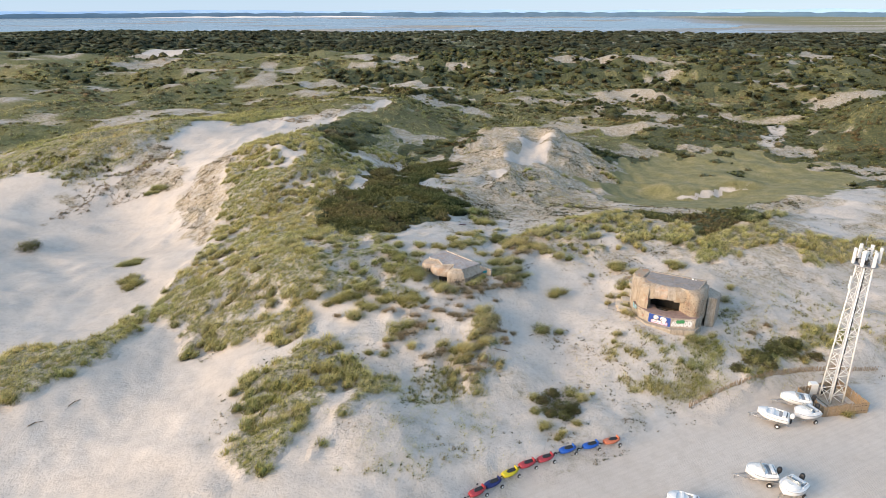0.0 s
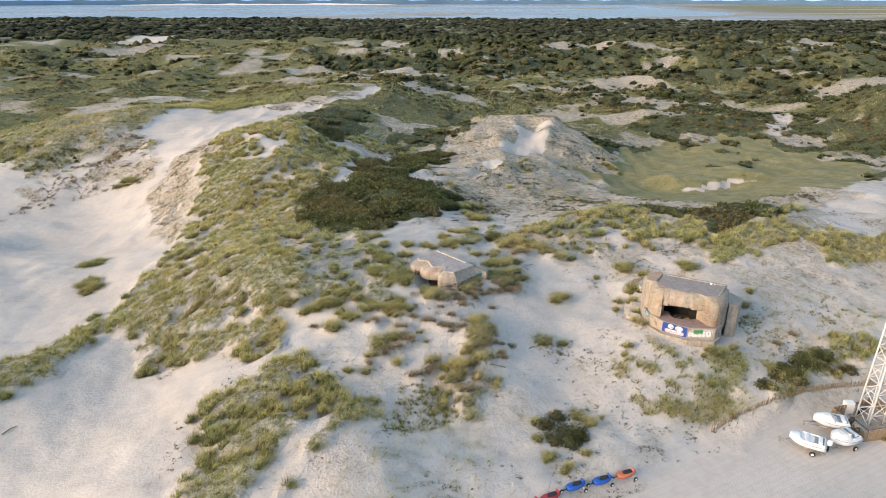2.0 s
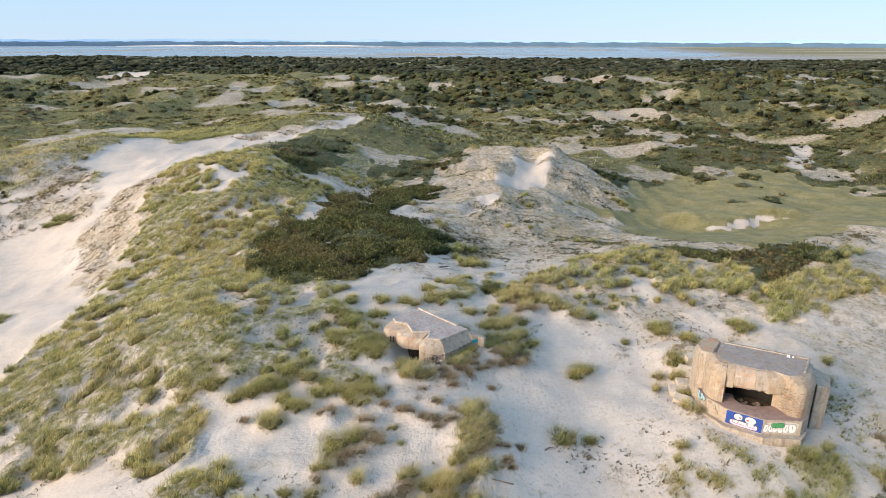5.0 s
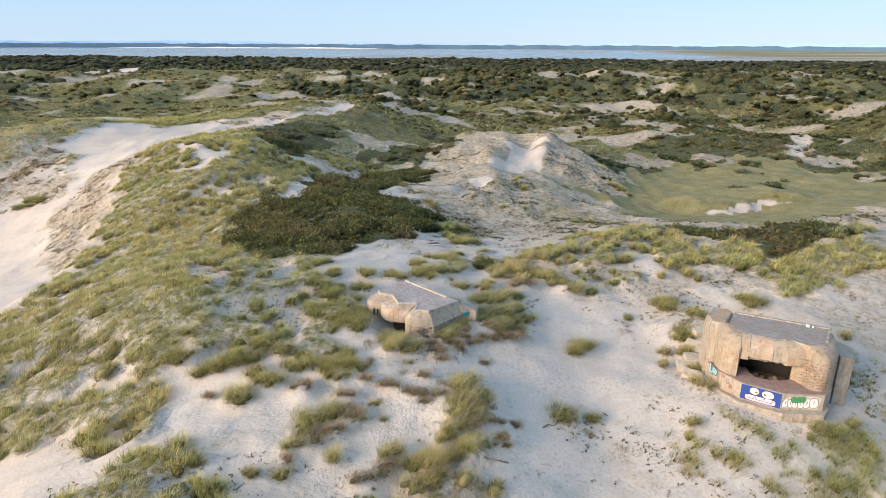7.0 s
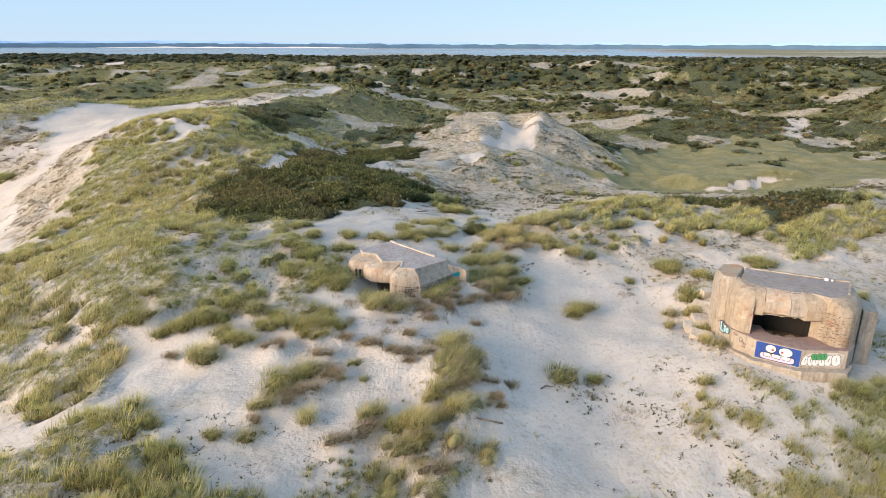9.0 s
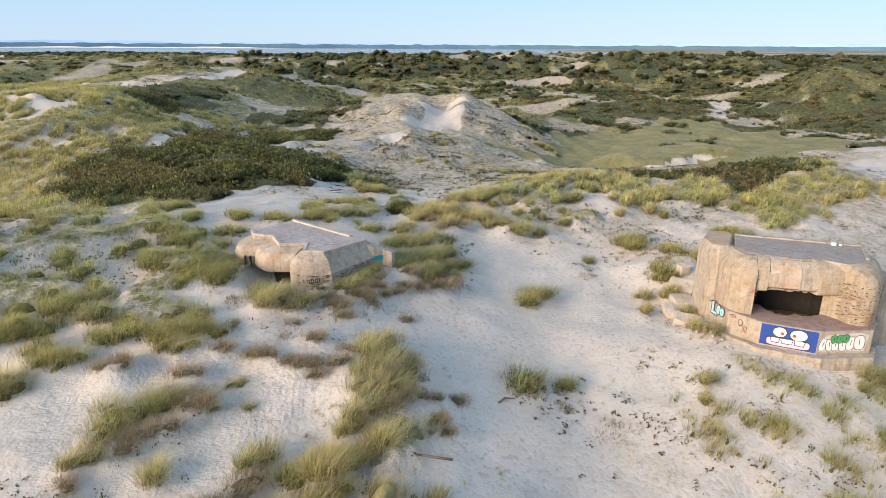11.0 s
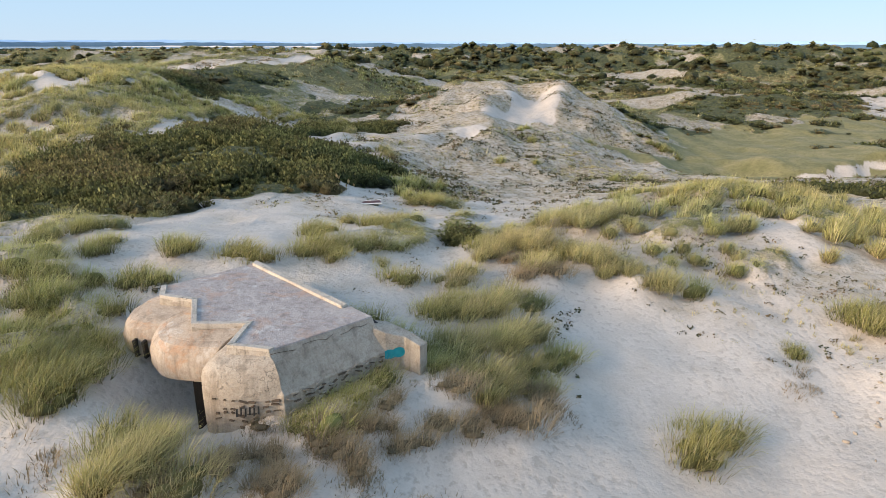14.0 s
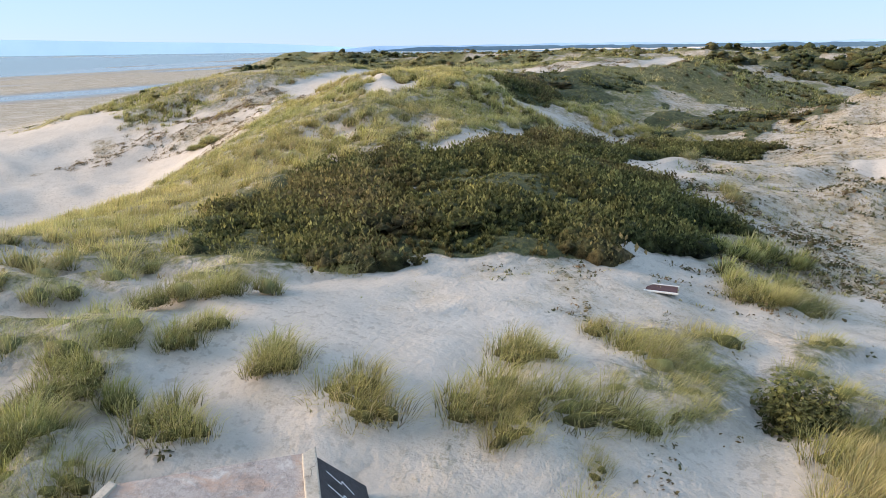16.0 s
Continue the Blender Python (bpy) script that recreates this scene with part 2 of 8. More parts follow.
GROUND = ground_material()
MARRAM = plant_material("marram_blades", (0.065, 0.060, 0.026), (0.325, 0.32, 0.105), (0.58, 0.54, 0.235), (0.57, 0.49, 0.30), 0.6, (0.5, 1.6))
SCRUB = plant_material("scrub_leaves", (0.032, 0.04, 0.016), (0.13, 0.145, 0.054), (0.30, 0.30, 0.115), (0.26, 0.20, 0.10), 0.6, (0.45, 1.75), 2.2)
HERB = plant_material("dune_herbs", (0.04, 0.045, 0.02), (0.10, 0.105, 0.05), (0.17, 0.17, 0.085), (0.24, 0.17, 0.10), 0.7)
# far woods: green greyed to put the haze of distance into it
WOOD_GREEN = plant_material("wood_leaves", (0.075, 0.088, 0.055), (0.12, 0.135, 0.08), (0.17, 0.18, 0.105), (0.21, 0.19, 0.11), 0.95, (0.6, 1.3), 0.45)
CONCRETE = concrete_material("weathered_concrete", (0.48, 0.42, 0.345), (0.41, 0.34, 0.265), (0.21, 0.165, 0.12), 0.7, 0.5, None, 0.12)
ROOFING = concrete_material("grey_roof_concrete", (0.49, 0.435, 0.405), (0.40, 0.35, 0.33), (0.25, 0.21, 0.19), 0.7, 0.35, ((0.64, 0.61, 0.58), (0.46, 0.31, 0.23)))
ROUGH = concrete_material("rough_stony_concrete", (0.46, 0.385, 0.295), (0.395, 0.315, 0.23), (0.22, 0.165, 0.115), 0.8, 0.4, ((0.54, 0.46, 0.36), (0.36, 0.25, 0.155)), 0.32)
SILL = concrete_material("pinkish_render", (0.38, 0.27, 0.235), (0.33, 0.225, 0.195), (0.21, 0.145, 0.12), 0.5)
RIM = concrete_material("pale_rim_concrete", (0.60, 0.53, 0.44), (0.52, 0.45, 0.37), (0.33, 0.27, 0.21), 0.35)
# near-black that paints the shade of openings, inner walls and grooves
RECESS_SHADE = concrete_material("black_recess_shade", (0.022, 0.019, 0.016), (0.016, 0.014, 0.012), (0.008, 0.007, 0.006), 0.5)
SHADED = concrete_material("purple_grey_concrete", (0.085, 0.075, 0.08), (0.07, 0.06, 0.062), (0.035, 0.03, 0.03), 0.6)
STAINED = concrete_material("stained_concrete", (0.49, 0.41, 0.33), (0.42, 0.335, 0.255), (0.24, 0.18, 0.13), 0.6, 0.5, ((0.62, 0.57, 0.51), (0.46, 0.25, 0.13)))
LICHENED = concrete_material("lichened_concrete", (0.45, 0.36, 0.27), (0.42, 0.31, 0.21), (0.26, 0.19, 0.12), 0.5, 0.5, ((0.50, 0.25, 0.10), (0.56, 0.21, 0.06)))
# dark brown of the floor and cracks, and of chips painting dent shade
HOLLOW = concrete_material("brown_hollow_concrete", (0.15, 0.11, 0.078), (0.12, 0.088, 0.06), (0.06, 0.045, 0.03), 0.6, 0.0)
TAR_ROOF = concrete_material("sandy_grey_roof", (0.36, 0.32, 0.295), (0.30, 0.265, 0.245), (0.19, 0.165, 0.145), 0.7, 0.5, ((0.42, 0.38, 0.34), (0.34, 0.24, 0.16)))
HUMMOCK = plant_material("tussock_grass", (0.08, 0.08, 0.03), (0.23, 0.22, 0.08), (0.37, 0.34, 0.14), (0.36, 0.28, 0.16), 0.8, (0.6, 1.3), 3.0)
DEAD = plant_material("dead_marram", (0.09, 0.075, 0.05), (0.29, 0.235, 0.155), (0.50, 0.41, 0.28), (0.40, 0.325, 0.22), 0.8)
WATER = water_material()
BARK = spotted("grey_bark", (0.11, 0.085, 0.06), (0.20, 0.16, 0.12), 9.0, 0.9, 0.03)
WHITE = spotted("white_gelcoat", (0.80, 0.80, 0.79), (0.72, 0.72, 0.70), 3.0, 0.3, 0.002)
OLD_WHITE = spotted("white_paint", (0.80, 0.79, 0.76), (0.70, 0.68, 0.64), 6.0, 0.5, 0.003)
SCREEN = spotted("tinted_screen", (0.24, 0.27, 0.29), (0.20, 0.23, 0.25), 5.0, 0.12, 0.0)
GREYV = spotted("grey_vinyl", (0.30, 0.31, 0.32), (0.22, 0.22, 0.23), 5.0, 0.6, 0.003)
BLACK = spotted("black_rubber", (0.018, 0.018, 0.019), (0.035, 0.034, 0.033), 8.0, 0.6, 0.004)
STEEL = spotted("galvanised_steel", (0.45, 0.46, 0.47), (0.34, 0.34, 0.34), 12.0, 0.4, 0.002, 0.8)
PLANK = spotted("weathered_plank", (0.38, 0.27, 0.16), (0.25, 0.18, 0.11), 4.0, 0.85, 0.01)
BLUE = spotted("blue_wall_paint", (0.012, 0.05, 0.26), (0.02, 0.075, 0.33), 5.0, 0.6, 0.004)
PAINT_WHITE = spotted("white_wall_paint", (0.80, 0.79, 0.78), (0.70, 0.68, 0.67), 7.0, 0.7, 0.003)
PAINT_PALE = spotted("thin_white_wall_paint", (0.62, 0.57, 0.52), (0.50, 0.44, 0.38), 5.0, 0.8, 0.003)
PAINT_PINK = spotted("pale_pink_wall_paint", (0.78, 0.50, 0.66), (0.72, 0.47, 0.60), 7.0, 0.7, 0.003)
PAINT_BLACK = spotted("black_wall_paint", (0.02, 0.02, 0.02), (0.05, 0.045, 0.04), 7.0, 0.7, 0.003)
PAINT_GREEN = spotted("green_wall_paint", (0.05, 0.30, 0.10), (0.10, 0.38, 0.16), 6.0, 0.7, 0.003)
PAINT_CYAN = spotted("pale_blue_wall_paint", (0.25, 0.50, 0.60), (0.35, 0.58, 0.66), 6.0, 0.7, 0.003)
PAINT_TEAL = spotted("teal_wall_paint", (0.0, 0.22, 0.27), (0.02, 0.29, 0.33), 6.0, 0.7, 0.003)
PAINT_DARK = spotted("dark_red_board", (0.07, 0.03, 0.03), (0.11, 0.05, 0.045), 6.0, 0.7, 0.003)
PAINT_RED = spotted("red_wall_paint", (0.40, 0.09, 0.06), (0.32, 0.07, 0.05), 6.0, 0.7, 0.003)

# ---- the ground: one sheet of dunes from the car park to the horizon ----
def lattice(ix, iy, seed):
    h = (ix.astype(np.int64) * 374761393 + iy.astype(np.int64) * 668265263 + seed * 974711) & 0x7FFFFFFF
    h = ((h ^ (h >> 13)) * 1274126177) & 0x7FFFFFFF
    return ((h ^ (h >> 16)) & 0xFFFF) / 65535.0


def vnoise(x, y, size, seed):
    x, y = np.asarray(x, float) / size, np.asarray(y, float) / size
    ix, iy = np.floor(x), np.floor(y)
    fx, fy = x - ix, y - iy
    fx, fy = fx * fx * (3 - 2 * fx), fy * fy * (3 - 2 * fy)
    a, b = lattice(ix, iy, seed), lattice(ix + 1, iy, seed)
    c, d = lattice(ix, iy + 1, seed), lattice(ix + 1, iy + 1, seed)
    return (a + (b - a) * fx) * (1 - fy) + (c + (d - c) * fx) * fy


def fbm(x, y, size, seed, octaves=4):
    total, weight, out = 0.0, 1.0, 0.0
    for k in range(octaves):
        out = out + weight * vnoise(x + 17.3 * k, y - 9.1 * k, size / 2 ** k, seed + k)
        total += weight
        weight *= 0.5
    return out / total


def smooth(a, b, v):
    t = np.clip((np.asarray(v, float) - a) / (b - a), 0, 1)
    return t * t * (3 - 2 * t)


# dunes and hollows, each: x, y, reach, height
CAR_PARK_SIDE = [
    (2, 2, 6.8, -1.5), (8, 2, 6.9, -1.58), (20, 2, 7.4, -1.88), (32, 2, 8.1, -1.6),
    (44, 2, 9, -1.27), (56, 2, 9.9, -1.13), (68, 2, 10.9, -2.04), (-8, 5, 6.6, -1.06),
    (-20, 5, 7.1, -1.57), (-40, 5, 8.5, -2.1), (-55, 5, 9.7, -1.48), (-70, 5, 11, -1.98),
    (2, 8, 6.1, -0.28), (8, 8, 6.2, 0.42), (14, 8, 6.5, -0.11), (20, 8, 6.8, -0.12),
    (38, 8, 8.1, -0.52), (50, 8, 9.1, -0.42), (2, 14, 5.4, -1.75), (8, 14, 5.6, -0.95),
    (14, 14, 5.9, -1.14), (20, 14, 6.4, -0.62), (26, 14, 6.8, -0.83),
]
FORE_DUNES = [
    (44, 14, 8.4, -0.29), (56, 14, 9.4, 0.29), (68, 14, 10.5, -0.72), (-40, 18, 7.9, -2.01),
    (-55, 18, 9.3, -1.39), (-70, 18, 10.6, -1.92), (26, 20, 6.6, -0.35), (38, 20, 7.7, -1.15),
    (50, 20, 8.8, -0.41), (-9.1, 24.4, 5.3, 1.31), (26, 26, 6.5, -1.71), (44, 26, 8.2, -0.85),
    (56, 26, 9.3, -1.03), (68, 26, 10.4, -2.14), (-42.2, 28.5, 8, -1.44), (2.2, 28.7, 5.3, -1.21),
    (-23.2, 28.7, 6.3, -0.09), (11.1, 29.8, 5.3, -1.35), (-7.2, 29.9, 5.3, -0.03), (-1.3, 32.5, 5.3, 0.55),
    (27, 33.8, 6.8, -2.41), (-16.7, 34.3, 6, 0.89), (42.3, 34.9, 8.2, -1.6),
]
CASEMATE_DUNES = [
    (-6.2, 35.8, 5.5, -0.71), (-34.4, 36, 7.6, -2.32), (-42.7, 36.7, 8.3, 2.33), (16.2, 37, 6.2, -0.3),
    (22, 37.1, 6.6, 0.35), (32.8, 38, 7.5, 1.42), (6.1, 38.6, 5.8, 1.42), (-21.5, 40.4, 6.8, 0.21),
    (11.1, 41.9, 6.3, -2.53), (-3.5, 42.2, 6.1, -0.64), (18.8, 42.9, 6.8, 0.88), (-33.8, 42.9, 7.9, -1.51),
    (-10.8, 43.3, 6.5, 2.21), (43, 44.9, 8.7, -1.1), (3.5, 45.4, 6.5, 1.79), (-26.8, 45.8, 7.6, -0.8),
    (-16.9, 46.9, 7.1, 0.33), (-2.5, 48.1, 6.8, 0.52), (-55.4, 49.4, 10, -2.35), (22, 49.6, 7.6, 1.32),
    (-46.1, 51.2, 9.3, -2.17), (-37.8, 51.5, 8.8, 1.23), (40.3, 52.3, 9, -0.34),
]
MIDDLE_DUNES = [
    (-26.7, 53.3, 8.2, 1.11), (-17, 54.9, 7.9, 2.02), (-8.7, 55.2, 7.7, 0.04), (14.1, 55.5, 7.9, -1.25),
    (5.8, 56.9, 7.8, 1.33), (22.6, 59.3, 8.6, -1.42), (42.8, 60.6, 9.8, 1.53), (56, 61.1, 10.8, -1.74),
    (-52.5, 61.7, 10.5, 0.84), (-38.7, 61.8, 9.7, 1.61), (-6.2, 63.4, 8.6, 3.55), (31, 63.6, 9.4, 0.86),
    (18.2, 67.7, 9.3, 2.95), (-22.9, 69.9, 9.7, 1.52), (6, 70.1, 9.4, 0.13), (42.5, 71.2, 10.7, 0.1),
    (-58.9, 71.3, 11.7, -1.19), (-7.7, 72.5, 9.6, -1.94), (55.2, 72.7, 11.6, 1.99), (23.8, 77.6, 10.6, 2.75),
    (-28.9, 78.3, 10.8, 1.24), (35.7, 78.6, 11.1, -0.81), (0, 79.1, 10.4, 0.43),
]
HOLLOWS = [
    (-9.4, 81.9, 10.7, 3.69), (-72.8, 82, 13.5, -2.51), (-37.7, 86.1, 12, -0.36), (47.9, 88, 12.6, 1.21),
    (9.8, 90.1, 11.7, -2.22), (62.3, 91.1, 13.7, 0.94), (-2.5, 93.5, 12, 0.4), (-27.1, 93.7, 12.4, 1.38),
    (73.8, 97, 14.9, 2.92), (-89.9, 97.7, 15.9, -2.01), (38.8, 99.5, 13.4, 1), (-55.2, 99.6, 14.1, -1.24),
    (-42.8, 101.9, 13.8, 5.93), (9.6, 105.1, 13.4, 1.87), (-2.4, 105.4, 13.4, 2.06), (-69.2, 108.8, 15.7, -4.78),
    (-86.7, 112.7, 17, 3.26), (20.6, 114.8, 14.6, -0.4), (-53.6, 115.7, 15.7, 2.28), (50.4, 117, 15.7, -1.79),
    (6.7, 121.1, 15.2, 0.81), (-12.7, 125.7, 15.8, -3.57), (67.1, 126.5, 17.3, -3.29),
]
BACK_DUNES = [
    (-72.3, 128.2, 17.7, 5.36), (-34.9, 128.8, 16.5, 8.46), (28.2, 129.8, 16.5, -3.02), (92.2, 139.3, 19.8, 0.11),
    (14, 148.9, 18.4, 8.83), (-30.3, 149.3, 18.7, -0.31), (-67.7, 151, 19.9, 0.48), (-124.3, 156.2, 23.1, 1.33),
    (43.3, 156.3, 19.8, -0.12), (118.9, 158.8, 23, -1.48), (98.2, 170.6, 23.2, -0.93), (-52.5, 178.2, 22.4, 9.3),
    (-6.1, 180.4, 22, -2.94), (80.3, 184.3, 23.9, 1.96), (-25.4, 189.5, 23.2, 6.17), (146.7, 214.1, 29.7, 3.15),
    (7.9, 214.2, 25.9, -0.48), (-24.4, 219.1, 26.6, 4.59), (121.6, 325.6, 34.5, 3.54), (126, 176, 13, 8.5), (146, 184, 14, 8),
]
RIDGES_NEAR = [
    (-23, 34, 6.4, 0.97), (-29, 39, 7, 1.06), (-39, 39, 7.3, -0.69), (-47, 47, 8.3, 1.5), (-17, 47, 7.3, -1.31),
    (-26, 55, 8.2, 2.43), (-40, 58, 8.8, -1.3), (6, 70, 9.1, 0.34), (22, 71, 9.4, -1.41), (-7, 79, 9.8, 1.08),
    (50, 79, 10.8, 1.65), (38, 79, 10.4, -0.56), (4, 80, 9.9, -0.28), (24, 81, 10.2, 1.18), (-16, 86, 10.6, -0.98),
    (69, 89, 12.3, -1.9), (-39, 90, 11.3, 0.34), (-60, 91, 12.1, -1.53), (14, 91, 10.9, 0.41), (-14, 96, 11.4, 1.6),
    (81, 97, 13.5, 1.59), (-29, 98, 11.8, -0.65),
]
RIDGES_FAR = [
    (5, 102, 11.8, -1.74), (-82, 105, 14.1, -1.35), (-68, 107, 13.6, 2.44), (-26, 110, 12.7, 0.82), (-38, 111, 13, -0.59),
    (-51, 114, 13.5, 0.57), (7, 118, 13.2, 1.79), (-95, 118, 15.6, 1.09), (51, 119, 14, -0.28), (-72, 121, 14.8, -2.49),
    (-35, 132, 14.7, -1.46), (67, 133, 15.6, 1.81), (-84, 137, 16.5, 0.92), (-7, 139, 14.9, -0.56), (-97, 150, 18, 3.95),
    (-75, 151, 17.2, 1.16), (52, 156, 17, -2.17), (-27, 158, 16.7, 3.27), (-126, 158, 19.9, -0.83), (143, 158, 20, -0.27),
    (-58, 161, 17.5, -1.56), (-43, 168, 17.8, 0.69), (64, 170, 18.4, 0.3), (-9, 171, 17.7, -2.99), (119, 176, 10, -4),
    (97, 177, 20, 0.41), (-24, 183, 18.8, 1.16), (-141, 201, 20, 1.04), (123, 216, 20, -1.42), (-135, 226, 20, -0.97),
]
RIDGES_MORE = [
    (-42, 183, 16, -3.3), (-22, 184, 9, 1.9), (-52, 178, 10, -1.2),
    (22, 71, 9.4, -0.54), (50, 79, 10.8, 0.56), (38, 79, 10.4, -0.45), (24, 81, 10.2, 0.6), (69, 89, 12.3, -0.51),
    (-60, 91, 12.1, -0.44), (22, 92, 11.1, -0.26), (-21, 102, 11.9, 0.3), (-82, 105, 14.1, -1.29), (-68, 107, 13.6, 1.47),
    (-95, 118, 15.6, 1.37), (24, 118, 13.3, -0.57), (51, 119, 14, 0.28), (-72, 121, 14.8, -1.29), (68, 129, 15.3, -0.52),
    (-7, 139, 14.9, -0.72), (23, 144, 15.5, -0.67), (-97, 150, 18, 0.75), (52, 156, 17, -0.88), (-126, 158, 19.9, -0.96),
    (71, 158, 17.7, 0.76), (37, 158, 16.8, 0.38), (-58, 161, 17.5, -0.73), (-16, 168, 17.5, -0.69), (-43, 168, 17.8, 0.7),
    (97, 177, 20, -1.24), (-141, 201, 20, 0.54), (123, 216, 20, -0.51), (-135, 226, 20, -0.54),
]
DUNES = [CAR_PARK_SIDE, FORE_DUNES, CASEMATE_DUNES, MIDDLE_DUNES, HOLLOWS, BACK_DUNES, RIDGES_NEAR, RIDGES_FAR, RIDGES_MORE]


# single tufts that stand clear: x, y, width
TUFTS = []
TUFTS.append([
    (-6, 63.1, 2.0, 0), (-3.6, 62.6, 2.3, 0), (-6.3, 59.4, 2.0, 0), (-11.9, 60.5, 2.1, 0), (-9.5, 59, 1.5, 0), (-8.5, 57.7, 2.1, 0),
    (-9.5, 57.3, 1.2, 0), (-1.2, 64.6, 1.7, 0), (0.3, 64.8, 2.0, 0), (-0.7, 65.9, 1.8, 0), (-0.8, 68.2, 2.0, 0), (1.6, 70.9, 2.3, 0),
    (-0.3, 72.1, 1.0, 0), (-9.7, 62.2, 1.3, 0), (-9.8, 63.5, 1.1, 0), (-12.7, 63.4, 1.3, 0), (-11.7, 65, 1.9, 0), (7.2, 69.1, 2.3, 0),
    (3.3, 68.8, 1.6, 0), (4.8, 82.7, 3.5, 0), (14, 55.3, 2.8, 0), (-7, 52.8, 3.2, 0), (-6.9, 54.6, 2.6, 0), (-6.3, 56, 2.0, 0),
])
TUFTS.append([
    (-7.4, 56.8, 2.2, 0), (-8.4, 54.5, 2.8, 0), (2.3, 52.9, 1.9, 0), (-10.2, 60.5, 2.1, 0), (2.1, 58, 1.5, 0), (3.3, 57.5, 1.7, 0),
    (11.1, 44.7, 1.8, 0), (13.1, 45.1, 1.0, 0), (19.6, 42.5, 0.74, 0), (20.2, 61.1, 0.9, 0),
    (25.2, 62.9, 3.6, 0), (26.7, 60.4, 2.3, 0), (33, 63, 3.1, 0), (-59.7, 72.7, 3.6, 0), (-57.8, 73.4, 3.0, 0), (-52.5, 61.5, 3.2, 0),
    (-54, 62.4, 2.4, 0), (-69, 108.5, 4.2, 0), (-70.8, 108, 3.2, 0), (28.6, 42.4, 0.74, 0), (30.6, 42.7, 0.93, 0), 
])
TUFTS.append([
    (9, 27, 1.0, 0), (10.5, 25.5, 0.8, 0), (12.8, 28, 1.0, 0), (13.8, 32.6, 1.2, 0), (8.3, 29.5, 0.8, 0), 
    (23.4, 55.6, 1.3, 0), (32.6, 43.2, 0.87, 0), (-16.8, 46.9, 2.6, 0), (-15.6, 47.4, 2.2, 0),
    (-19.6, 51, 1.7, 0), (-21, 50.4, 2.5, 0), (-19.3, 48.1, 2.4, 0), (-14.1, 43.2, 1.7, 1), (-12.9, 42.9, 1.5, 0), (-15.9, 43.4, 1.0, 2),
    (-12.8, 45.3, 2.1, 0), (-11.8, 44.5, 2.0, 0), (-15.1, 48.4, 2.3, 0), (-13.3, 49.7, 2.3, 0), (-19, 52.7, 2.1, 0), (-11.6, 48.5, 1.5, 1),
])
TUFTS.append([
    (-10.4, 46.6, 1.4, 0), (-9.3, 46.8, 1.7, 0), (-9.7, 54.5, 2.0, 0), (-7.6, 53.8, 2.8, 0), (-5.9, 52.8, 2.3, 0), (-6.5, 46.2, 3.0, 0),
    (-5.8, 47.3, 2.1, 0), (-7.7, 46.7, 1.7, 0), (-9, 43.6, 1.9, 2), (-7.7, 41.7, 2.2, 0), (-6.8, 42.4, 2.2, 0), (-8.2, 39.8, 2.1, 0),
    (-8.6, 38.6, 1.5, 1), (-7.3, 39, 1.7, 2), (-6, 40.1, 1.5, 2), (-5.3, 42, 1.5, 2), (-6, 37.8, 1.4, 1), (-8.6, 36.4, 1.4, 0),
    (-10.6, 36, 1.0, 0), (-8.7, 37.3, 1.1, 2), (-3.1, 51.0, 1.8, 0), (-2.4, 50.1, 2.0, 1), (-1.4, 49.6, 1.5, 1),
])
TUFTS.append([
    (-2.1, 38.4, 1.7, 1), (-2.4, 36.8, 1.6, 2), (-3.5, 36.1, 1.6, 2), (-0.5, 37.4, 1.6, 0),
    (0.2, 37.9, 1.4, 1), (1.1, 38, 1.9, 1), (1.3, 36.9, 1.3, 0), (-0.2, 35.8, 1.6, 1), (2.6, 43.8, 2.2, 1), (2.9, 41.9, 1.8, 1),
    (2.1, 40.6, 1.7, 1), (2.8, 39.1, 1.4, 1), (3.7, 41.6, 1.2, 2), (1.5, 39.8, 1.4, 1), (2.7, 36, 1.6, 2), (1.2, 44, 1.3, 2),
    (1.1, 66.7, 1.8, 0), (2.4, 67.2, 1.6, 0), (2.2, 64.9, 0.8, 0), (2.1, 71.8, 2.1, 0), (3.3, 70.2, 1.8, 0), (3.3, 62.8, 1.8, 0),
])
TUFTS.append([
    (6.1, 64.9, 1.6, 0), (9.7, 65.2, 2.3, 2), (9.3, 66, 1.5, 1), (8.5, 66.9, 1.1, 2), (7.3, 67.5, 2.0, 1), (8.2, 69.4, 1.9, 1),
    (9.7, 69, 2.2, 1), (10.4, 68.1, 1.9, 0), (9.4, 70.8, 1.8, 1), (12.5, 67.5, 2.3, 1), (12, 68.6, 1.9, 0), (13.6, 67.9, 1.9, 0),
    (13, 66.2, 1.6, 1), (14.6, 65.2, 2.4, 1), (14.2, 66.4, 1.6, 1), (11.9, 74, 2.3, 1), (13.2, 73.6, 2.3, 1), (14.7, 74.3, 2.3, 1),
    (4, 81.1, 2.1, 0), (5.4, 59.6, 2.6, 0), (7.1, 61.5, 2.4, 1), (6.4, 57.9, 2.4, 1), (8.7, 56.9, 2.4, 0), (7.3, 53.9, 1.8, 2),
])
TUFTS.append([
    (5.9, 53.1, 1.4, 2), (8.4, 60, 2.0, 1), (9.6, 58.8, 1.8, 0), (6.9, 55.4, 2.0, 1), (8.4, 55.3, 1.6, 2), (5.2, 57, 1.6, 0),
    (7.6, 58.8, 1.8, 1), (5.8, 61.6, 1.8, 0), (9.2, 62.4, 1.6, 0), (6.2, 56.2, 1.6, 1), (4.9, 55.9, 1.2, 0),
])
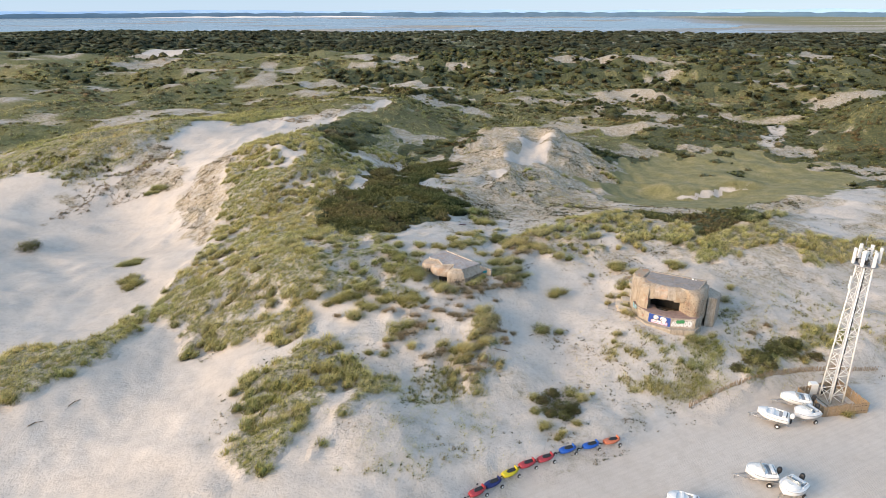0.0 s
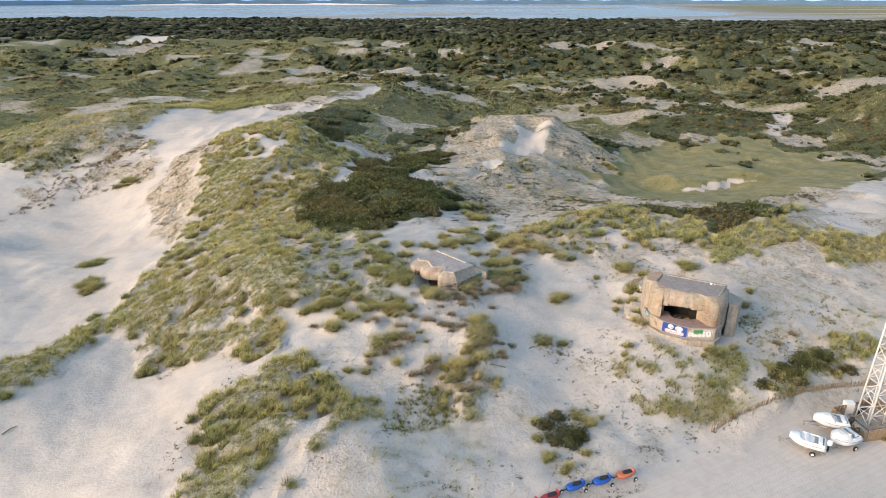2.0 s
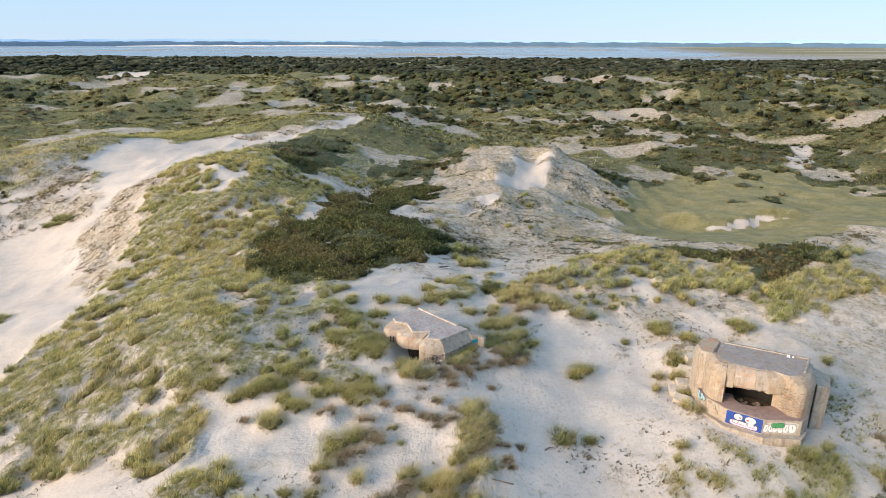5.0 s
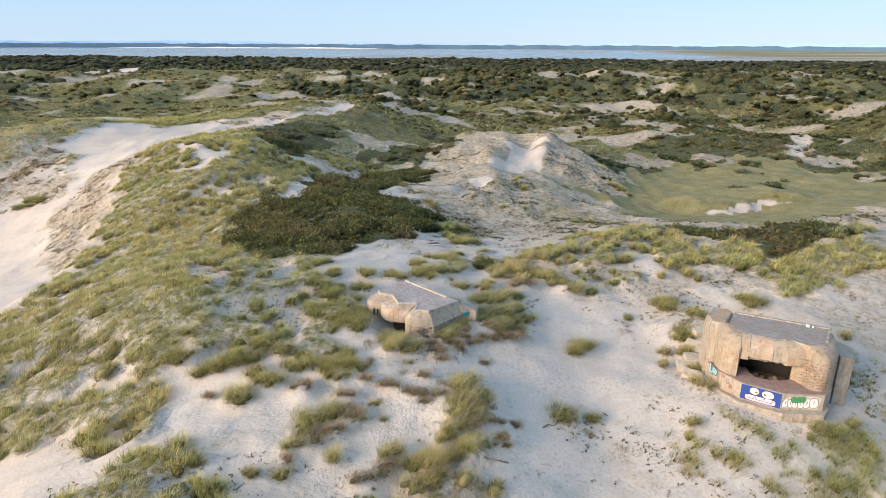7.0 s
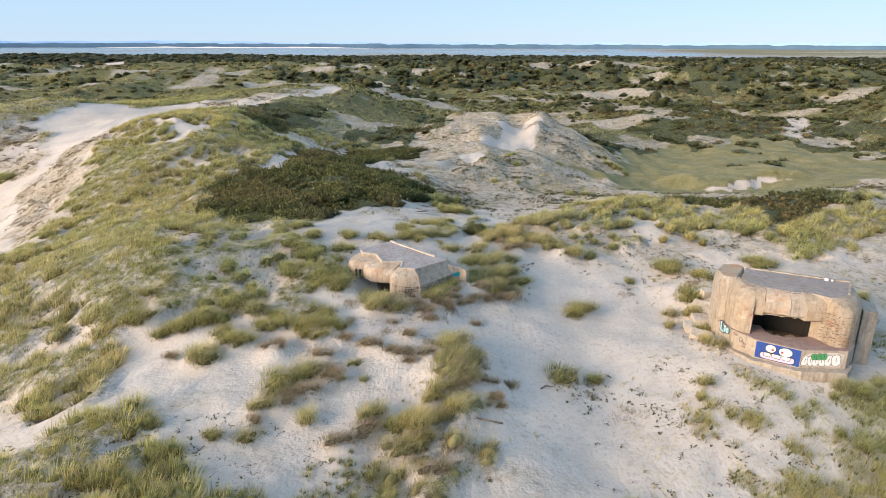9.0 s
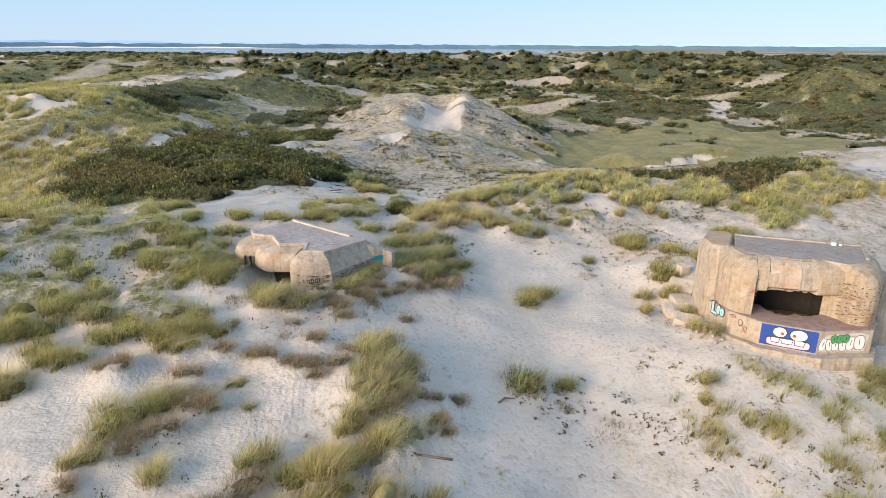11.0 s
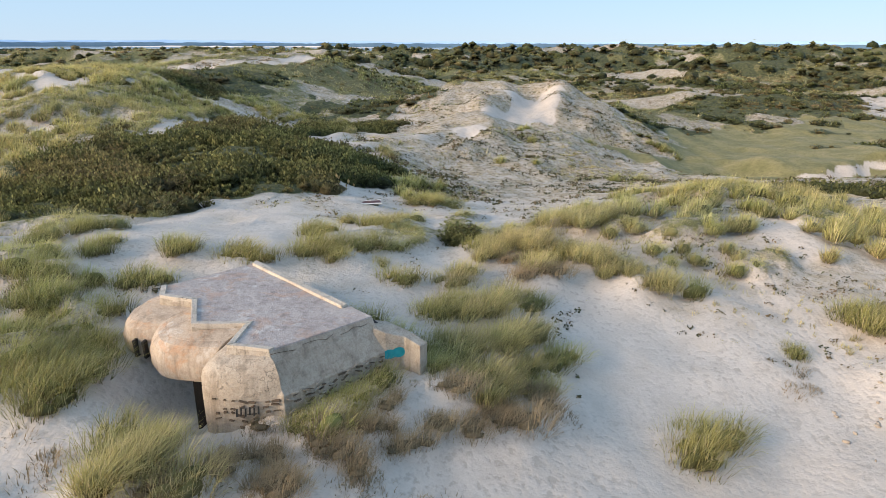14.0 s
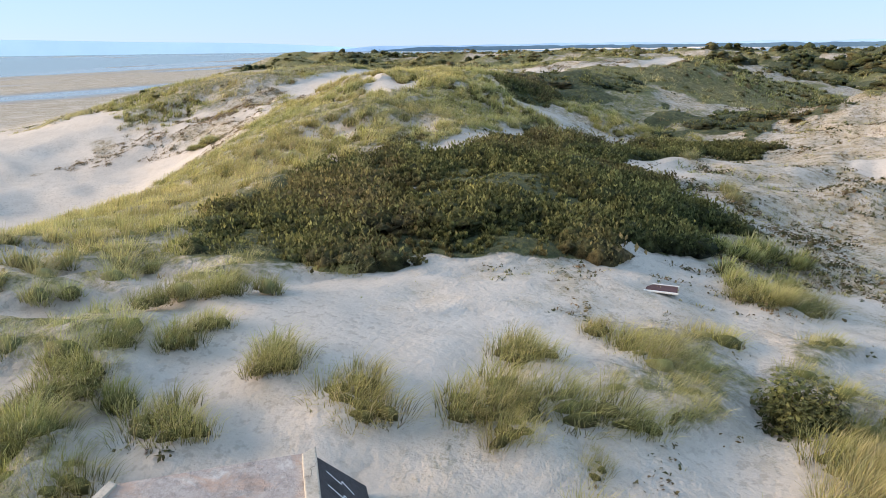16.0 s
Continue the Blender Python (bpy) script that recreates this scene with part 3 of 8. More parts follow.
TUFTS.append([
    (-5.7, 55.0, 1.5, 0), (-6.1, 53.9, 1.8, 0), (-2.6, 51.4, 1.5, 0), (1.3, 52.4, 1.1, 0), (1.8, 53.0, 1.3, 0),
    (2.6, 53.8, 1.3, 0), (3.4, 54.5, 1.2, 0), (0.4, 51.2, 1.2, 2), (1.6, 51.8, 1.3, 2), (2.6, 52.4, 1.2, 2), (-0.8, 50.6, 1.2, 2),
])
TUFTS.append([
    (28.0, 38.3, 1.12, 0), (27.2, 39.2, 0.93, 0), (20.2, 43.8, 0.99, 1), (15.3, 33.4, 0.74, 0), (29.2, 34.6, 0.93, 0), (38.5, 46.6, 1.3, 2),
    (41.4, 48.4, 1.2, 2), (46.7, 47.3, 1.6, 0), (50.1, 49.0, 1.4, 1), (2.8, 44.7, 2.0, 1), (2.3, 42.6, 2.0, 2), (3.3, 46.2, 1.6, 1),
    (2.9, 41.1, 1.6, 2), (0.4, 37.5, 1.8, 1), (1.8, 34.2, 1.6, 2), (1.3, 32.9, 1.3, 2), (8.4, 31.9, 1.2, 0), (13.1, 33.3, 1.3, 0),
    (9.4, 27.4, 1.2, 0), (10.9, 26.2, 1.0, 0), (8.7, 29.4, 1.1, 0), (13.9, 32.1, 1.2, 1), (39.5, 57.2, 1.5, 0), (37.4, 53.8, 1.3, 1),
    (43.7, 32.4, 1.1, 0),
])
TUFTS.append([
    (3.4, 53.4, 1.2, 2), (4.3, 52.2, 1.2, 2), (5.4, 54.6, 1.3, 2), (6.6, 54.1, 1.2, 2), (7.8, 56.0, 1.2, 2), (0.9, 49.9, 1.2, 2),
    (1.6, 52.3, 1.2, 2), (-0.4, 51.2, 1.1, 2), (6.4, 60.5, 1.8, 1), (7.1, 58.5, 1.8, 1), (5.5, 63.2, 1.5, 1), (7.9, 57.4, 1.5, 1),
    (-3.0, 49.3, 1.7, 1), (-2.8, 45.2, 1.1, 2), (-1.2, 44.3, 1.1, 2), (-0.2, 43.9, 1.0, 2), (4.6, 41.6, 1.1, 2), (5.4, 40.3, 1.0, 2),
    (11.2, 44.6, 1.0, 2), (4.2, 44.0, 1.4, 1), (3.4, 41.7, 1.5, 1),
])
TUFTS.append([
    (26.9, 57.7, 1.1, 1), (29.0, 59.4, 1.3, 0), (22.7, 53.9, 1.0, 1), (24.4, 55.5, 1.0, 0), (21.5, 54.3, 1.0, 1),
    
    (28.1, 57.6, 1.0, 0),
])


TUFTS.append([
    (30.4, 42.9, 1.5, 0), (29.4, 43.1, 1.1, 1), (32.2, 43.9, 1.2, 1), (22.0, 48.8, 1.1, 1), (22.9, 48.0, 1.0, 1), (23.0, 51.0, 1.1, 0),
    (23.2, 54.0, 1.3, 1), (24.0, 56.2, 1.4, 0), (20.6, 52.2, 1.0, 1),
])
TUFTS.append([
    (-6.4, 47.5, 1.7, 0), (-6.0, 48.5, 1.6, 0), (-5.1, 46.8, 1.3, 0), (-6.2, 45.7, 1.4, 0), (-7.5, 48.8, 1.5, 0), (-4.6, 45.5, 1.3, 2),
    (-4.5, 47.8, 0.9, 2), (-2.4, 44.9, 1.3, 2), (-2.8, 49.8, 1.6, 1), (-1.9, 49.3, 1.3, 2), (-1.4, 48.3, 0.9, 2), (-0.2, 46.1, 1.0, 2),
    (-1.9, 46.8, 0.7, 2), (1.3, 45.7, 0.9, 2), (-0.1, 43.4, 0.8, 2), (-0.8, 44.2, 0.7, 2), (-5.6, 43.6, 1.6, 2), (-5.1, 41.6, 1.6, 2),
])
TUFTS.append([
    (-0.2, 52.6, 1.2, 2), (1.1, 50.1, 1.1, 2), (2.1, 51.4, 1.3, 2), (2.8, 50.8, 1.2, 2), (3.4, 52.5, 1.2, 2), (4.9, 53.1, 1.1, 2),
    (6.8, 54.0, 1.4, 2), (4.9, 50.1, 0.8, 2), (1.2, 49.2, 0.9, 2), (-3.9, 43.5, 0.6, 0), (-3.3, 43.4, 0.5, 0), (-2.8, 41.7, 0.5, 0),
    (-4.3, 41.6, 0.6, 0), (5.5, 41.9, 1.0, 2), (6.6, 42.6, 0.9, 2), (5.7, 40.8, 0.9, 2), (4.8, 39.9, 0.9, 2), (5.8, 40.0, 0.7, 2),
])



def mounds(x, y):
    """Sand heaped up and held by the roots of each single tuft."""
    z = np.zeros(x.shape)
    near = (x > -24) & (x < 54) & (y > 23) & (y < 86)
    if near.any():
        xs, ys, zs = x[near], y[near], np.zeros(int(near.sum()))
        for cx, cy, width, kind in (t for group in TUFTS for t in group):
            if -20 < cx < 50 and 26 < cy < 82 and width > 0.95:
                reach = 0.40 * width
                zs = np.maximum(zs, (0.20, 0.34, 0.42)[kind] * width ** 0.9 * np.exp(-((xs - cx) ** 2 + (ys - cy) ** 2) / (2 * reach * reach)))
        z[near] = zs
    return z


def shore_x(y):
    """The foot of the dunes above the beach."""
    return np.where(y > 100, -120 - 0.82 * (y - 100), -120 - 0.3 * (y - 100))


def along(x, y, a, b, width):
    """A soft ridge or trough from a to b: 1 on its line, falling off to the sides."""
    ax, ay, bx, by = *a, *b
    lx, ly = bx - ax, by - ay
    t = np.clip(((x - ax) * lx + (y - ay) * ly) / (lx * lx + ly * ly), 0, 1)
    return np.exp(-((x - ax - t * lx) ** 2 + (y - ay - t * ly) ** 2) / (2 * width * width))


def ground_z(x, y, fine=True):
    x, y = np.asarray(x, float), np.asarray(y, float)
    z = np.full(x.shape, -0.3)
    near = (np.abs(x) < 420) & (y < 560) & (y > -160)
    xs, ys = x[near], y[near]
    zs = np.zeros(xs.shape)
    for group in DUNES:
        for cx, cy, reach, height in group:
            zs += height * np.exp(-((xs - cx) ** 2 + (ys - cy) ** 2) / (2 * reach * reach))
    z[near] += zs
    # the scour in front of the low casemate and the step of the car park
    z -= 1.55 * np.exp(-((x + 3.2) ** 2 + (y - 54.3) ** 2) / 2.4) + 0.7 * np.exp(-((x + 2.4) ** 2 + (y - 53.6) ** 2) / 0.9)
    z -= 0.75 * np.exp(-((x + 0.9) ** 2 / 3.0 + (y - 51.7) ** 2 / 1.6))
    z += 0.7 * np.exp(-((x - 4.7) ** 2 + (y - 54.6) ** 2) / 3.4)
    z += 1.7 * np.exp(-((x - 25.6) ** 2 + (y - 57.2) ** 2) / 9.0)
    park = smooth(0.0, 3.0, np.minimum(29.3 + 0.50 * (x - 19) - y, 60 - 0.0 * x)) * smooth(-2, 4, x - 0.25 * (20 - y)) * smooth(-60, -40, y)
    z = z * (1 - park) + park * (-3.65 + 0.12 * fbm(x, y, 9, 5, 3))
    far = smooth(165, 330, np.hypot(x * 0.9, y - 40))
    far = far * (1 - 0.7 * smooth(380, 700, y))
    flank = np.maximum(smooth(-66, -100, x) * smooth(112, 140, y), np.maximum(smooth(38, 80, x) * smooth(160, 185, y), smooth(205, 235, y))) * (1 - smooth(420, 600, y))
    z += flank * (5.0 * (0.42 - np.abs(2 * fbm(x - 31, y, 36, 17, 3) - 1)) + 2.6 * (0.45 - np.abs(2 * fbm(x, y - 11, 17, 19, 2) - 1)))
    z += far * (11.0 * (0.55 - np.abs(2 * fbm(x, y, 110, 11, 3) - 1)) + 12.0 * (0.5 - np.abs(2 * fbm(x + 9, y, 48, 14, 3) - 1)) - 1.5)
    u, d = 0.949 * (x - 48) + 0.316 * (y - 118), -0.316 * (x - 48) + 0.949 * (y - 118)
    z += 1.9 * smooth(-1, 5, u) * smooth(32, 24, u) * smooth(-0.9, 0.9, d + 2.4 * (fbm(x, y, 6, 231, 2) - 0.5)) * smooth(24, 3, d)
    # wind-cut crests and gullies of the pale hill and the middle dunes
    hill = np.exp(-((x - 18) ** 2 / 1000 + (y - 136) ** 2 / 1300))
    z += hill * (2.6 * (0.36 - np.abs(2 * fbm(x + 3, y, 13, 211, 3) - 1)) + 1.0 * (0.36 - np.abs(2 * fbm(x, y + 5, 4.5, 214, 2) - 1)))
    # its crest and spurs round the wind-scooped bowls
    z += 1.5 * along(x, y, (8, 158.5), (26, 154.5), 3.2) + 1.3 * along(x, y, (26, 154.5), (22, 137), 1.7) + 0.9 * along(x, y, (9, 122), (14, 146), 2.2)
    z -= 1.5 * along(x, y, (14, 130), (20.5, 149), 2.6) + 0.8 * along(x, y, (3, 108), (8, 115.5), 2.0)
    z += 0.8 * along(x, y, (5, 104), (11.5, 117), 1.5) + 1.4 * along(x, y, (32, 146), (34, 135), 5.0)
    middle = smooth(62, 80, np.hypot(x - 4, y - 40)) * smooth(230, 170, np.hypot(x, y - 40)) * (1 - park)
    z += middle * (1.3 * (0.36 - np.abs(2 * fbm(x, y, 15, 221, 3) - 1)) + 0.5 * (0.36 - np.abs(2 * fbm(x, y, 5, 224, 2) - 1)))
    # beach and sea to the west, estuary to the north, fields to the north-east
    west = smooth(-25, 35, shore_x(y) - x)
    beach = -4.3 - 0.0032 * np.clip(shore_x(y) - x, 0, 2000) + 0.9 * (fbm(shore_x(y) - x, 0.25 * y, 60, 31, 3) - 0.5)
    z = z * (1 - west) + west * beach
    edge = 1250 + 120 * (fbm(x, y, 500, 8, 3) - 0.5) - 0.10 * np.clip(x, -500, 2500)
    north = smooth(-120, 60, y - edge)
    flats = -5.42 + 1.6 * (fbm(x * 0.35, y, 190, 41, 4) - 0.5) + 1.6 * smooth(350, 900, x - 0.15 * y)
    z = z * (1 - north) + north * flats
    if fine:
        close = smooth(190, 60, np.hypot(x, y - 50)) * (1 - park)
        hum = fbm(x, y, 5.5, 21, 4) - 0.5
        z += close * 0.9 * hum + (0.25 + 0.35 * close) * (1 - park) * 0.5 * (fbm(x, y, 1.7, 25, 3) - 0.5)
        z += mounds(x, y)
        # wind-torn scarps
        z += zone(x, y, SPECKLED, 1.5) * (1.0 * (0.3 - np.abs(2 * fbm(x, y, 4.0, 261, 3) - 1)))
    return z


def inside(x, y, outline):
    """Signed distance into an outline: positive within."""
    px, py = np.array(outline, float).T
    best, odd = np.full(x.shape, 1e9), np.zeros(x.shape, bool)
    for i in range(len(px)):
        ax, ay, bx, by = px[i - 1], py[i - 1], px[i], py[i]
        dx, dy = bx - ax, by - ay
        t = np.clip(((x - ax) * dx + (y - ay) * dy) / (dx * dx + dy * dy + 1e-9), 0, 1)
        best = np.minimum(best, np.hypot(x - ax - t * dx, y - ay - t * dy))
        if ay != by:
            odd ^= ((ay > y) != (by > y)) & (x < (bx - ax) * (y - ay) / (by - ay) + ax)
    return np.where(odd, best, -best)


# outlines of the plant cover on the plan
CLEAR_SAND = [
    [(-5.2, 50.4), (-3.5, 50.2), (-0.5, 50.2), (1.5, 51.1), (3.5, 53.2), (5.5, 53.0), (6, 50), (3.5, 47), (0, 46.5), (-3, 47.5), (-5.5, 49)],
    [(-5.4, 54.9), (-4.2, 54.9), (-2.4, 53.9), (-1.9, 53.2), (-2.6, 52.7), (-4.0, 53.0), (-4.9, 52.2), (-4.7, 50.9), (-5.6, 51.2), (-5.5, 53)],
    [(11.8, 68), (14.7, 63), (21.5, 60.5), (22.7, 58), (22.9, 56), (21.9, 51.7), (21, 48.2), (17.7, 46.5), (14.4, 46), (12.7, 48), (8.9, 47), (6.3, 47), (4.8, 49), (6.3, 53), (9.5, 56), (10.3, 61)],
    [(-14.2, 62.8), (-12, 64.4), (-9.6, 66.3), (-7.4, 69), (-5, 72), (-1.9, 72.7), (-0.2, 71.8), (-2, 68.5), (-3.4, 65.9), (-3.1, 63.7), (-2.1, 61.3), (-5.5, 61.6), (-7.3, 61.8), (-11.3, 61), (-12.6, 62.7)],
    [(-4.5, 52), (-2.8, 46), (-3.1, 43.8), (-1.1, 43.6), (0.1, 45.8), (1.1, 44.9), (0.1, 41.6), (-0.7, 38.7), (-3, 39), (-4.1, 41), (-5.3, 44), (-4.2, 46)],
]
HILL_BOWLS = [
    [(11, 126), (13.2, 136), (15.4, 144), (18.5, 150.5), (22, 153), (25.0, 153), (24, 147), (21.8, 140), (20.2, 134), (16, 130)],
    [(0.5, 107.5), (3.9, 111.0), (8.0, 117.6), (10.6, 119.7), (8.2, 111.3), (4.8, 106.0)],
]
BLOWN_SAND = [
    [(62, 79), (60, 82), (75, 98), (90, 118), (98, 116), (80, 92), (68, 77)],
    [(22, 70), (24, 75), (27, 77), (28, 73), (25, 68)],
    [(106, 197), (114, 208), (108, 190), (95, 164), (91, 166), (99, 181)],
    [(-45, 114), (-38, 112), (-34, 105), (-37, 98)],
]
BARE = CLEAR_SAND + HILL_BOWLS + [
    [(-73.5, 60.8), (-71.3, 65.4), (-69.3, 74.5), (-88.9, 93.9), (-82.0, 101.2), (-74.2, 106.3), (-65.7, 105.2), (-62.1, 106.2), (-61.2, 104.2), (-62.3, 97.4), (-60.3, 92.3), (-44.6, 72.7), (-45.5, 69.9), (-45.8, 62.4), (-45.2, 53.0), (-45.1, 50.4), (-47.1, 44.3), (-48.4, 41.3), (-55.6, 44.0), (-66.0, 44.3)],
    [(-62.1, 106.2), (-67.0, 116.1), (-74.7, 127.5), (-77.8, 132.2), (-76.7, 143.3), (-78.2, 155.8), (-65.1, 150.9), (-61.9, 162.0), (-44.3, 161.0), (-38.2, 164.7), (-32.7, 174.2), (-25.9, 193.4), (-23.4, 187.5), (-28.7, 170.8), (-37.1, 158.6), (-40.7, 144.3), (-46.1, 129.8), (-52.9, 123.7), (-57.4, 119.8), (-58.9, 112.4)],
    [(-105, 111), (-104.4, 114.4), (-99.5, 112.2), (-94.6, 110.5), (-91.2, 106.8), (-90.7, 100.1), (-90.0, 93.9), (-94.3, 95.0), (-97.5, 103.2)],
    [(-44, 40), (-36, 45), (-33, 39), (-28, 39.5), (-26.2, 40.4), (-22, 37.4), (-19, 37.5), (-18.5, 41), (-18.6, 45.8), (-16.8, 45.6), (-13.5, 47.1), (-10.7, 44.3), (-12.3, 40.9), (-15.2, 39.4), (-17.8, 38.7), (-25.4, 31.2), (-25, 22), (-13, 19), (-8, 16), (-44, 12), (-52, 22), (-45, 31)],
    [(-273, 495), (-319, 625), (-264, 626), (-213, 484), (-217, 433)],
    [(-40, 110), (-36, 109), (-36, 101), (-38, 99), (-40, 103)],
]
ROAD = [
    [(70, 47), (53, 41), (40, 37.5), (26.5, 32), (19, 26.5), (10, 20), (0, 14), (-10, 5), (-10, -60), (90, -60)],
]
MARRAM_AREAS_A = [
    [(-54, 123), (-47, 120), (-41, 121), (-32, 106), (-28, 92), (-25, 75), (-20, 68), (-12, 66), (-8, 57), (-6, 53), (-9, 48), (-12, 43), (-20, 50), (-22, 46), (-19, 40), (-24, 40), (-32, 41), (-36, 45), (-39, 49), (-44, 51), (-46, 57), (-46, 70), (-46, 85), (-51, 97), (-53, 110)],
    [(-118, 112), (-112.2, 123.0), (-101.4, 124), (-92.3, 129), (-87.0, 134), (-86.9, 143), (-80.7, 133.4), (-80.1, 125.3), (-78.7, 119.8), (-84.9, 115.4), (-88.1, 108.3), (-91.2, 107.9), (-99.5, 112.2), (-105.5, 110.7), (-112, 106)],
]
CLUMPS_ON_SAND = [
    [(-24.4, 25.0), (-25.4, 28.6), (-25.1, 30.6), (-23.4, 32.5), (-21.4, 34.0), (-19.6, 36.1), (-17.6, 38.2), (-16.5, 39.2), (-15.0, 38.4), (-13.8, 36.1), (-12.1, 34.5), (-11.2, 31.7), (-11.9, 29.3), (-13.2, 27.2), (-14.2, 24.7), (-15.2, 20), (-16.5, 15.5), (-20, 14.5), (-23.5, 18)],
    [(-15.2, 14.5), (-13.9, 21), (-13.1, 25.2), (-11.5, 27.4), (-10.2, 29.8), (-8.8, 32.4), (-7.6, 32.6), (-7.6, 30.8), (-9.5, 26.7), (-11.2, 24.5), (-12.6, 19.5), (-13.2, 14.5)],
    [(-34.8, 40.9), (-34.4, 42.7), (-35.8, 45.1), (-34.1, 47.5), (-31.1, 48.1), (-28.7, 48.5), (-26.5, 46.8), (-26.3, 43.8), (-28.4, 42.8), (-29.7, 40.3), (-32.2, 39.9)],
    [(-25.9, 40.6), (-25.3, 43.4), (-22.7, 45.5), (-19.4, 42.4), (-18.2, 39.8), (-19.4, 38.8), (-22.3, 37.8)],
    [(-48.8, 39.2), (-45.6, 40.2), (-45.0, 44.4), (-45.0, 48.4), (-45.2, 51.4), (-47.6, 53.0), (-48.0, 48.3), (-47.4, 42.6)],
    [(-62, 35), (-57.1, 38.7), (-51.4, 40.1), (-48.2, 38.5), (-44.4, 39.3), (-41.6, 39.0), (-43.1, 36.8), (-46.6, 34.5), (-47.8, 32.0), (-50.5, 28.1), (-58, 25)],
    [(-55, 66), (-52, 63.8), (-51.2, 62.4), (-53, 61.4), (-55, 63)],
]
MARRAM_AREAS_B = CLUMPS_ON_SAND + [
    [(0, 39), (3, 36), (2, 32), (-1, 34)],
    [(0.5, 41.3), (1.6, 43.0), (2.8, 46.2), (3.8, 48.0), (4.7, 46.6), (4.7, 44.6), (3.6, 41.2), (3.5, 39.1), (2.3, 39.2), (1.1, 39.9)],
    [(-8.8, 39.4), (-8.9, 41.5), (-8.2, 43.0), (-7.6, 44.4), (-6.2, 44.8), (-5.5, 43.3), (-5.7, 41.6), (-6.6, 39.9), (-7.3, 37.8), (-8.3, 37.7)],
]
MARRAM_AREAS_C = [
    [(7, 71), (15, 82), (25, 87), (32, 92), (37, 81), (46, 75), (60, 89), (62, 88), (50, 74), (36, 70), (24, 67), (20, 63), (11, 68)],
    [(24, 65), (33, 66), (31, 62), (25, 61)],
    [(36, 70), (50, 76), (44, 66), (36, 63)],
    [(57, 72), (75, 79), (68, 68), (56, 67)],
    [(34, 41), (44, 47), (50, 48), (49, 44), (41, 41), (34, 36)],
    [(-64, 163), (-46, 168), (-33, 176), (-43, 156), (-44, 124)],
]
MARRAM_AREAS_D = [
    [(-50, 132), (-36, 128), (-27, 117), (-23, 117), (-23, 108), (-22, 97), (-25, 89), (-26, 82), (-23, 76), (-20, 71), (-14, 70), (-8, 73), (-11, 69), (-15, 63), (-20, 62), (-40, 80), (-46, 100), (-52, 118)],
    [(-1, 75), (3, 78), (4, 76), (4, 72), (3, 69), (1, 70)],
    [(4, 77), (9, 82), (8, 71), (7, 74), (5, 73)],
    [(2, 88), (5, 89), (5, 82), (3, 81)],
]
MARRAM_AREAS_E = [
    [(9, 68), (14, 75), (21, 84), (29, 88), (39, 80), (44, 72), (56, 77), (60, 75), (48, 69), (38, 68), (32, 69), (27, 71), (22, 69), (14, 67)],
    [(13, 66), (17, 66), (21, 63), (22, 62), (19, 64), (15, 65)],
    [(24, 65), (28, 66), (28, 62), (25, 62)],
]
MARRAM_AREAS_F = [
    [(-24.6, 66.5), (-20.6, 67.8), (-14.1, 67.7), (-10.7, 68.6), (-8.2, 72.3), (-7.6, 70), (-9.3, 66.9), (-11.6, 65.2), (-14.8, 62.8), (-15.5, 60.7)],
    [(-26, 180), (-36, 205), (-30, 212), (-14, 206), (-4, 196), (-6, 186), (-14, 183), (-21, 185)],
    [(1.0, 52.4), (3.7, 54.8), (4.2, 54.2), (1.4, 51.9)],
]
MARRAM_AREAS = MARRAM_AREAS_F + MARRAM_AREAS_A + MARRAM_AREAS_B + MARRAM_AREAS_C + MARRAM_AREAS_D + MARRAM_AREAS_E
SCRUB_AREAS_A = [
    [(-24.4, 90.7), (-21.2, 107.0), (-16.0, 116.7), (-9.9, 125.4), (-7.8, 102.5), (-3.3, 96.0), (-2.9, 83.1), (-2.6, 75.0), (-6.6, 71.4), (-12.2, 70.4), (-16.6, 68.4), (-20.2, 68.3), (-24.8, 72.0), (-27.4, 78.1), (-27.2, 82.9)],
    [(-14, 121), (-12, 131), (-4, 136), (-3, 124), (-6, 112), (-10, 112)],
    [(-42.1, 137.2), (-41.2, 146.6), (-35.0, 156.3), (-30.6, 160.1), (-26.4, 153.3), (-22.2, 145.3), (-22.9, 138.4), (-26.2, 130.9), (-30.4, 122.6), (-35.0, 125.0)],
    [(-15.8, 128.2), (-17.0, 143.9), (-16.0, 156.4), (-11.8, 155.8), (-5.0, 149.7), (-3.9, 173.1), (-6.3, 190.5), (-1.4, 198.6), (3.1, 189.4), (3.1, 152.8), (-1.7, 141.3), (-6.1, 137.6), (-9.0, 135.1), (-13.1, 129.6)],
    [(36, 156), (53, 158), (58, 162), (53, 152), (40, 144)],
    [(33, 97), (40, 89), (39, 83), (35, 86)],
    [(42, 85), (54, 91), (55, 82), (43, 77)],
    [(67, 140), (73, 140), (71, 135), (66, 135)],
]
SCRUB_AREAS_B = [
    [(63, 163), (78, 159), (74, 151), (62, 153)],
    [(92, 166), (110, 165), (112, 155), (116, 140), (136, 152), (136, 160), (130, 166), (118, 172), (120, 182), (104, 178)],
]
SCRUB_AREAS = SCRUB_AREAS_A + SCRUB_AREAS_B
MEADOW = [
    [(35.9, 134.3), (39.9, 144.6), (47.8, 155.1), (55.9, 160.9), (64.3, 161.0), (75.2, 163.7), (87.3, 160.2), (92, 146.9), (97, 141.3), (97, 128), (82, 107), (69.9, 101), (64.3, 96.2), (54, 92), (45, 92), (40, 95), (38, 103), (35, 113), (32.5, 123.0)],
]
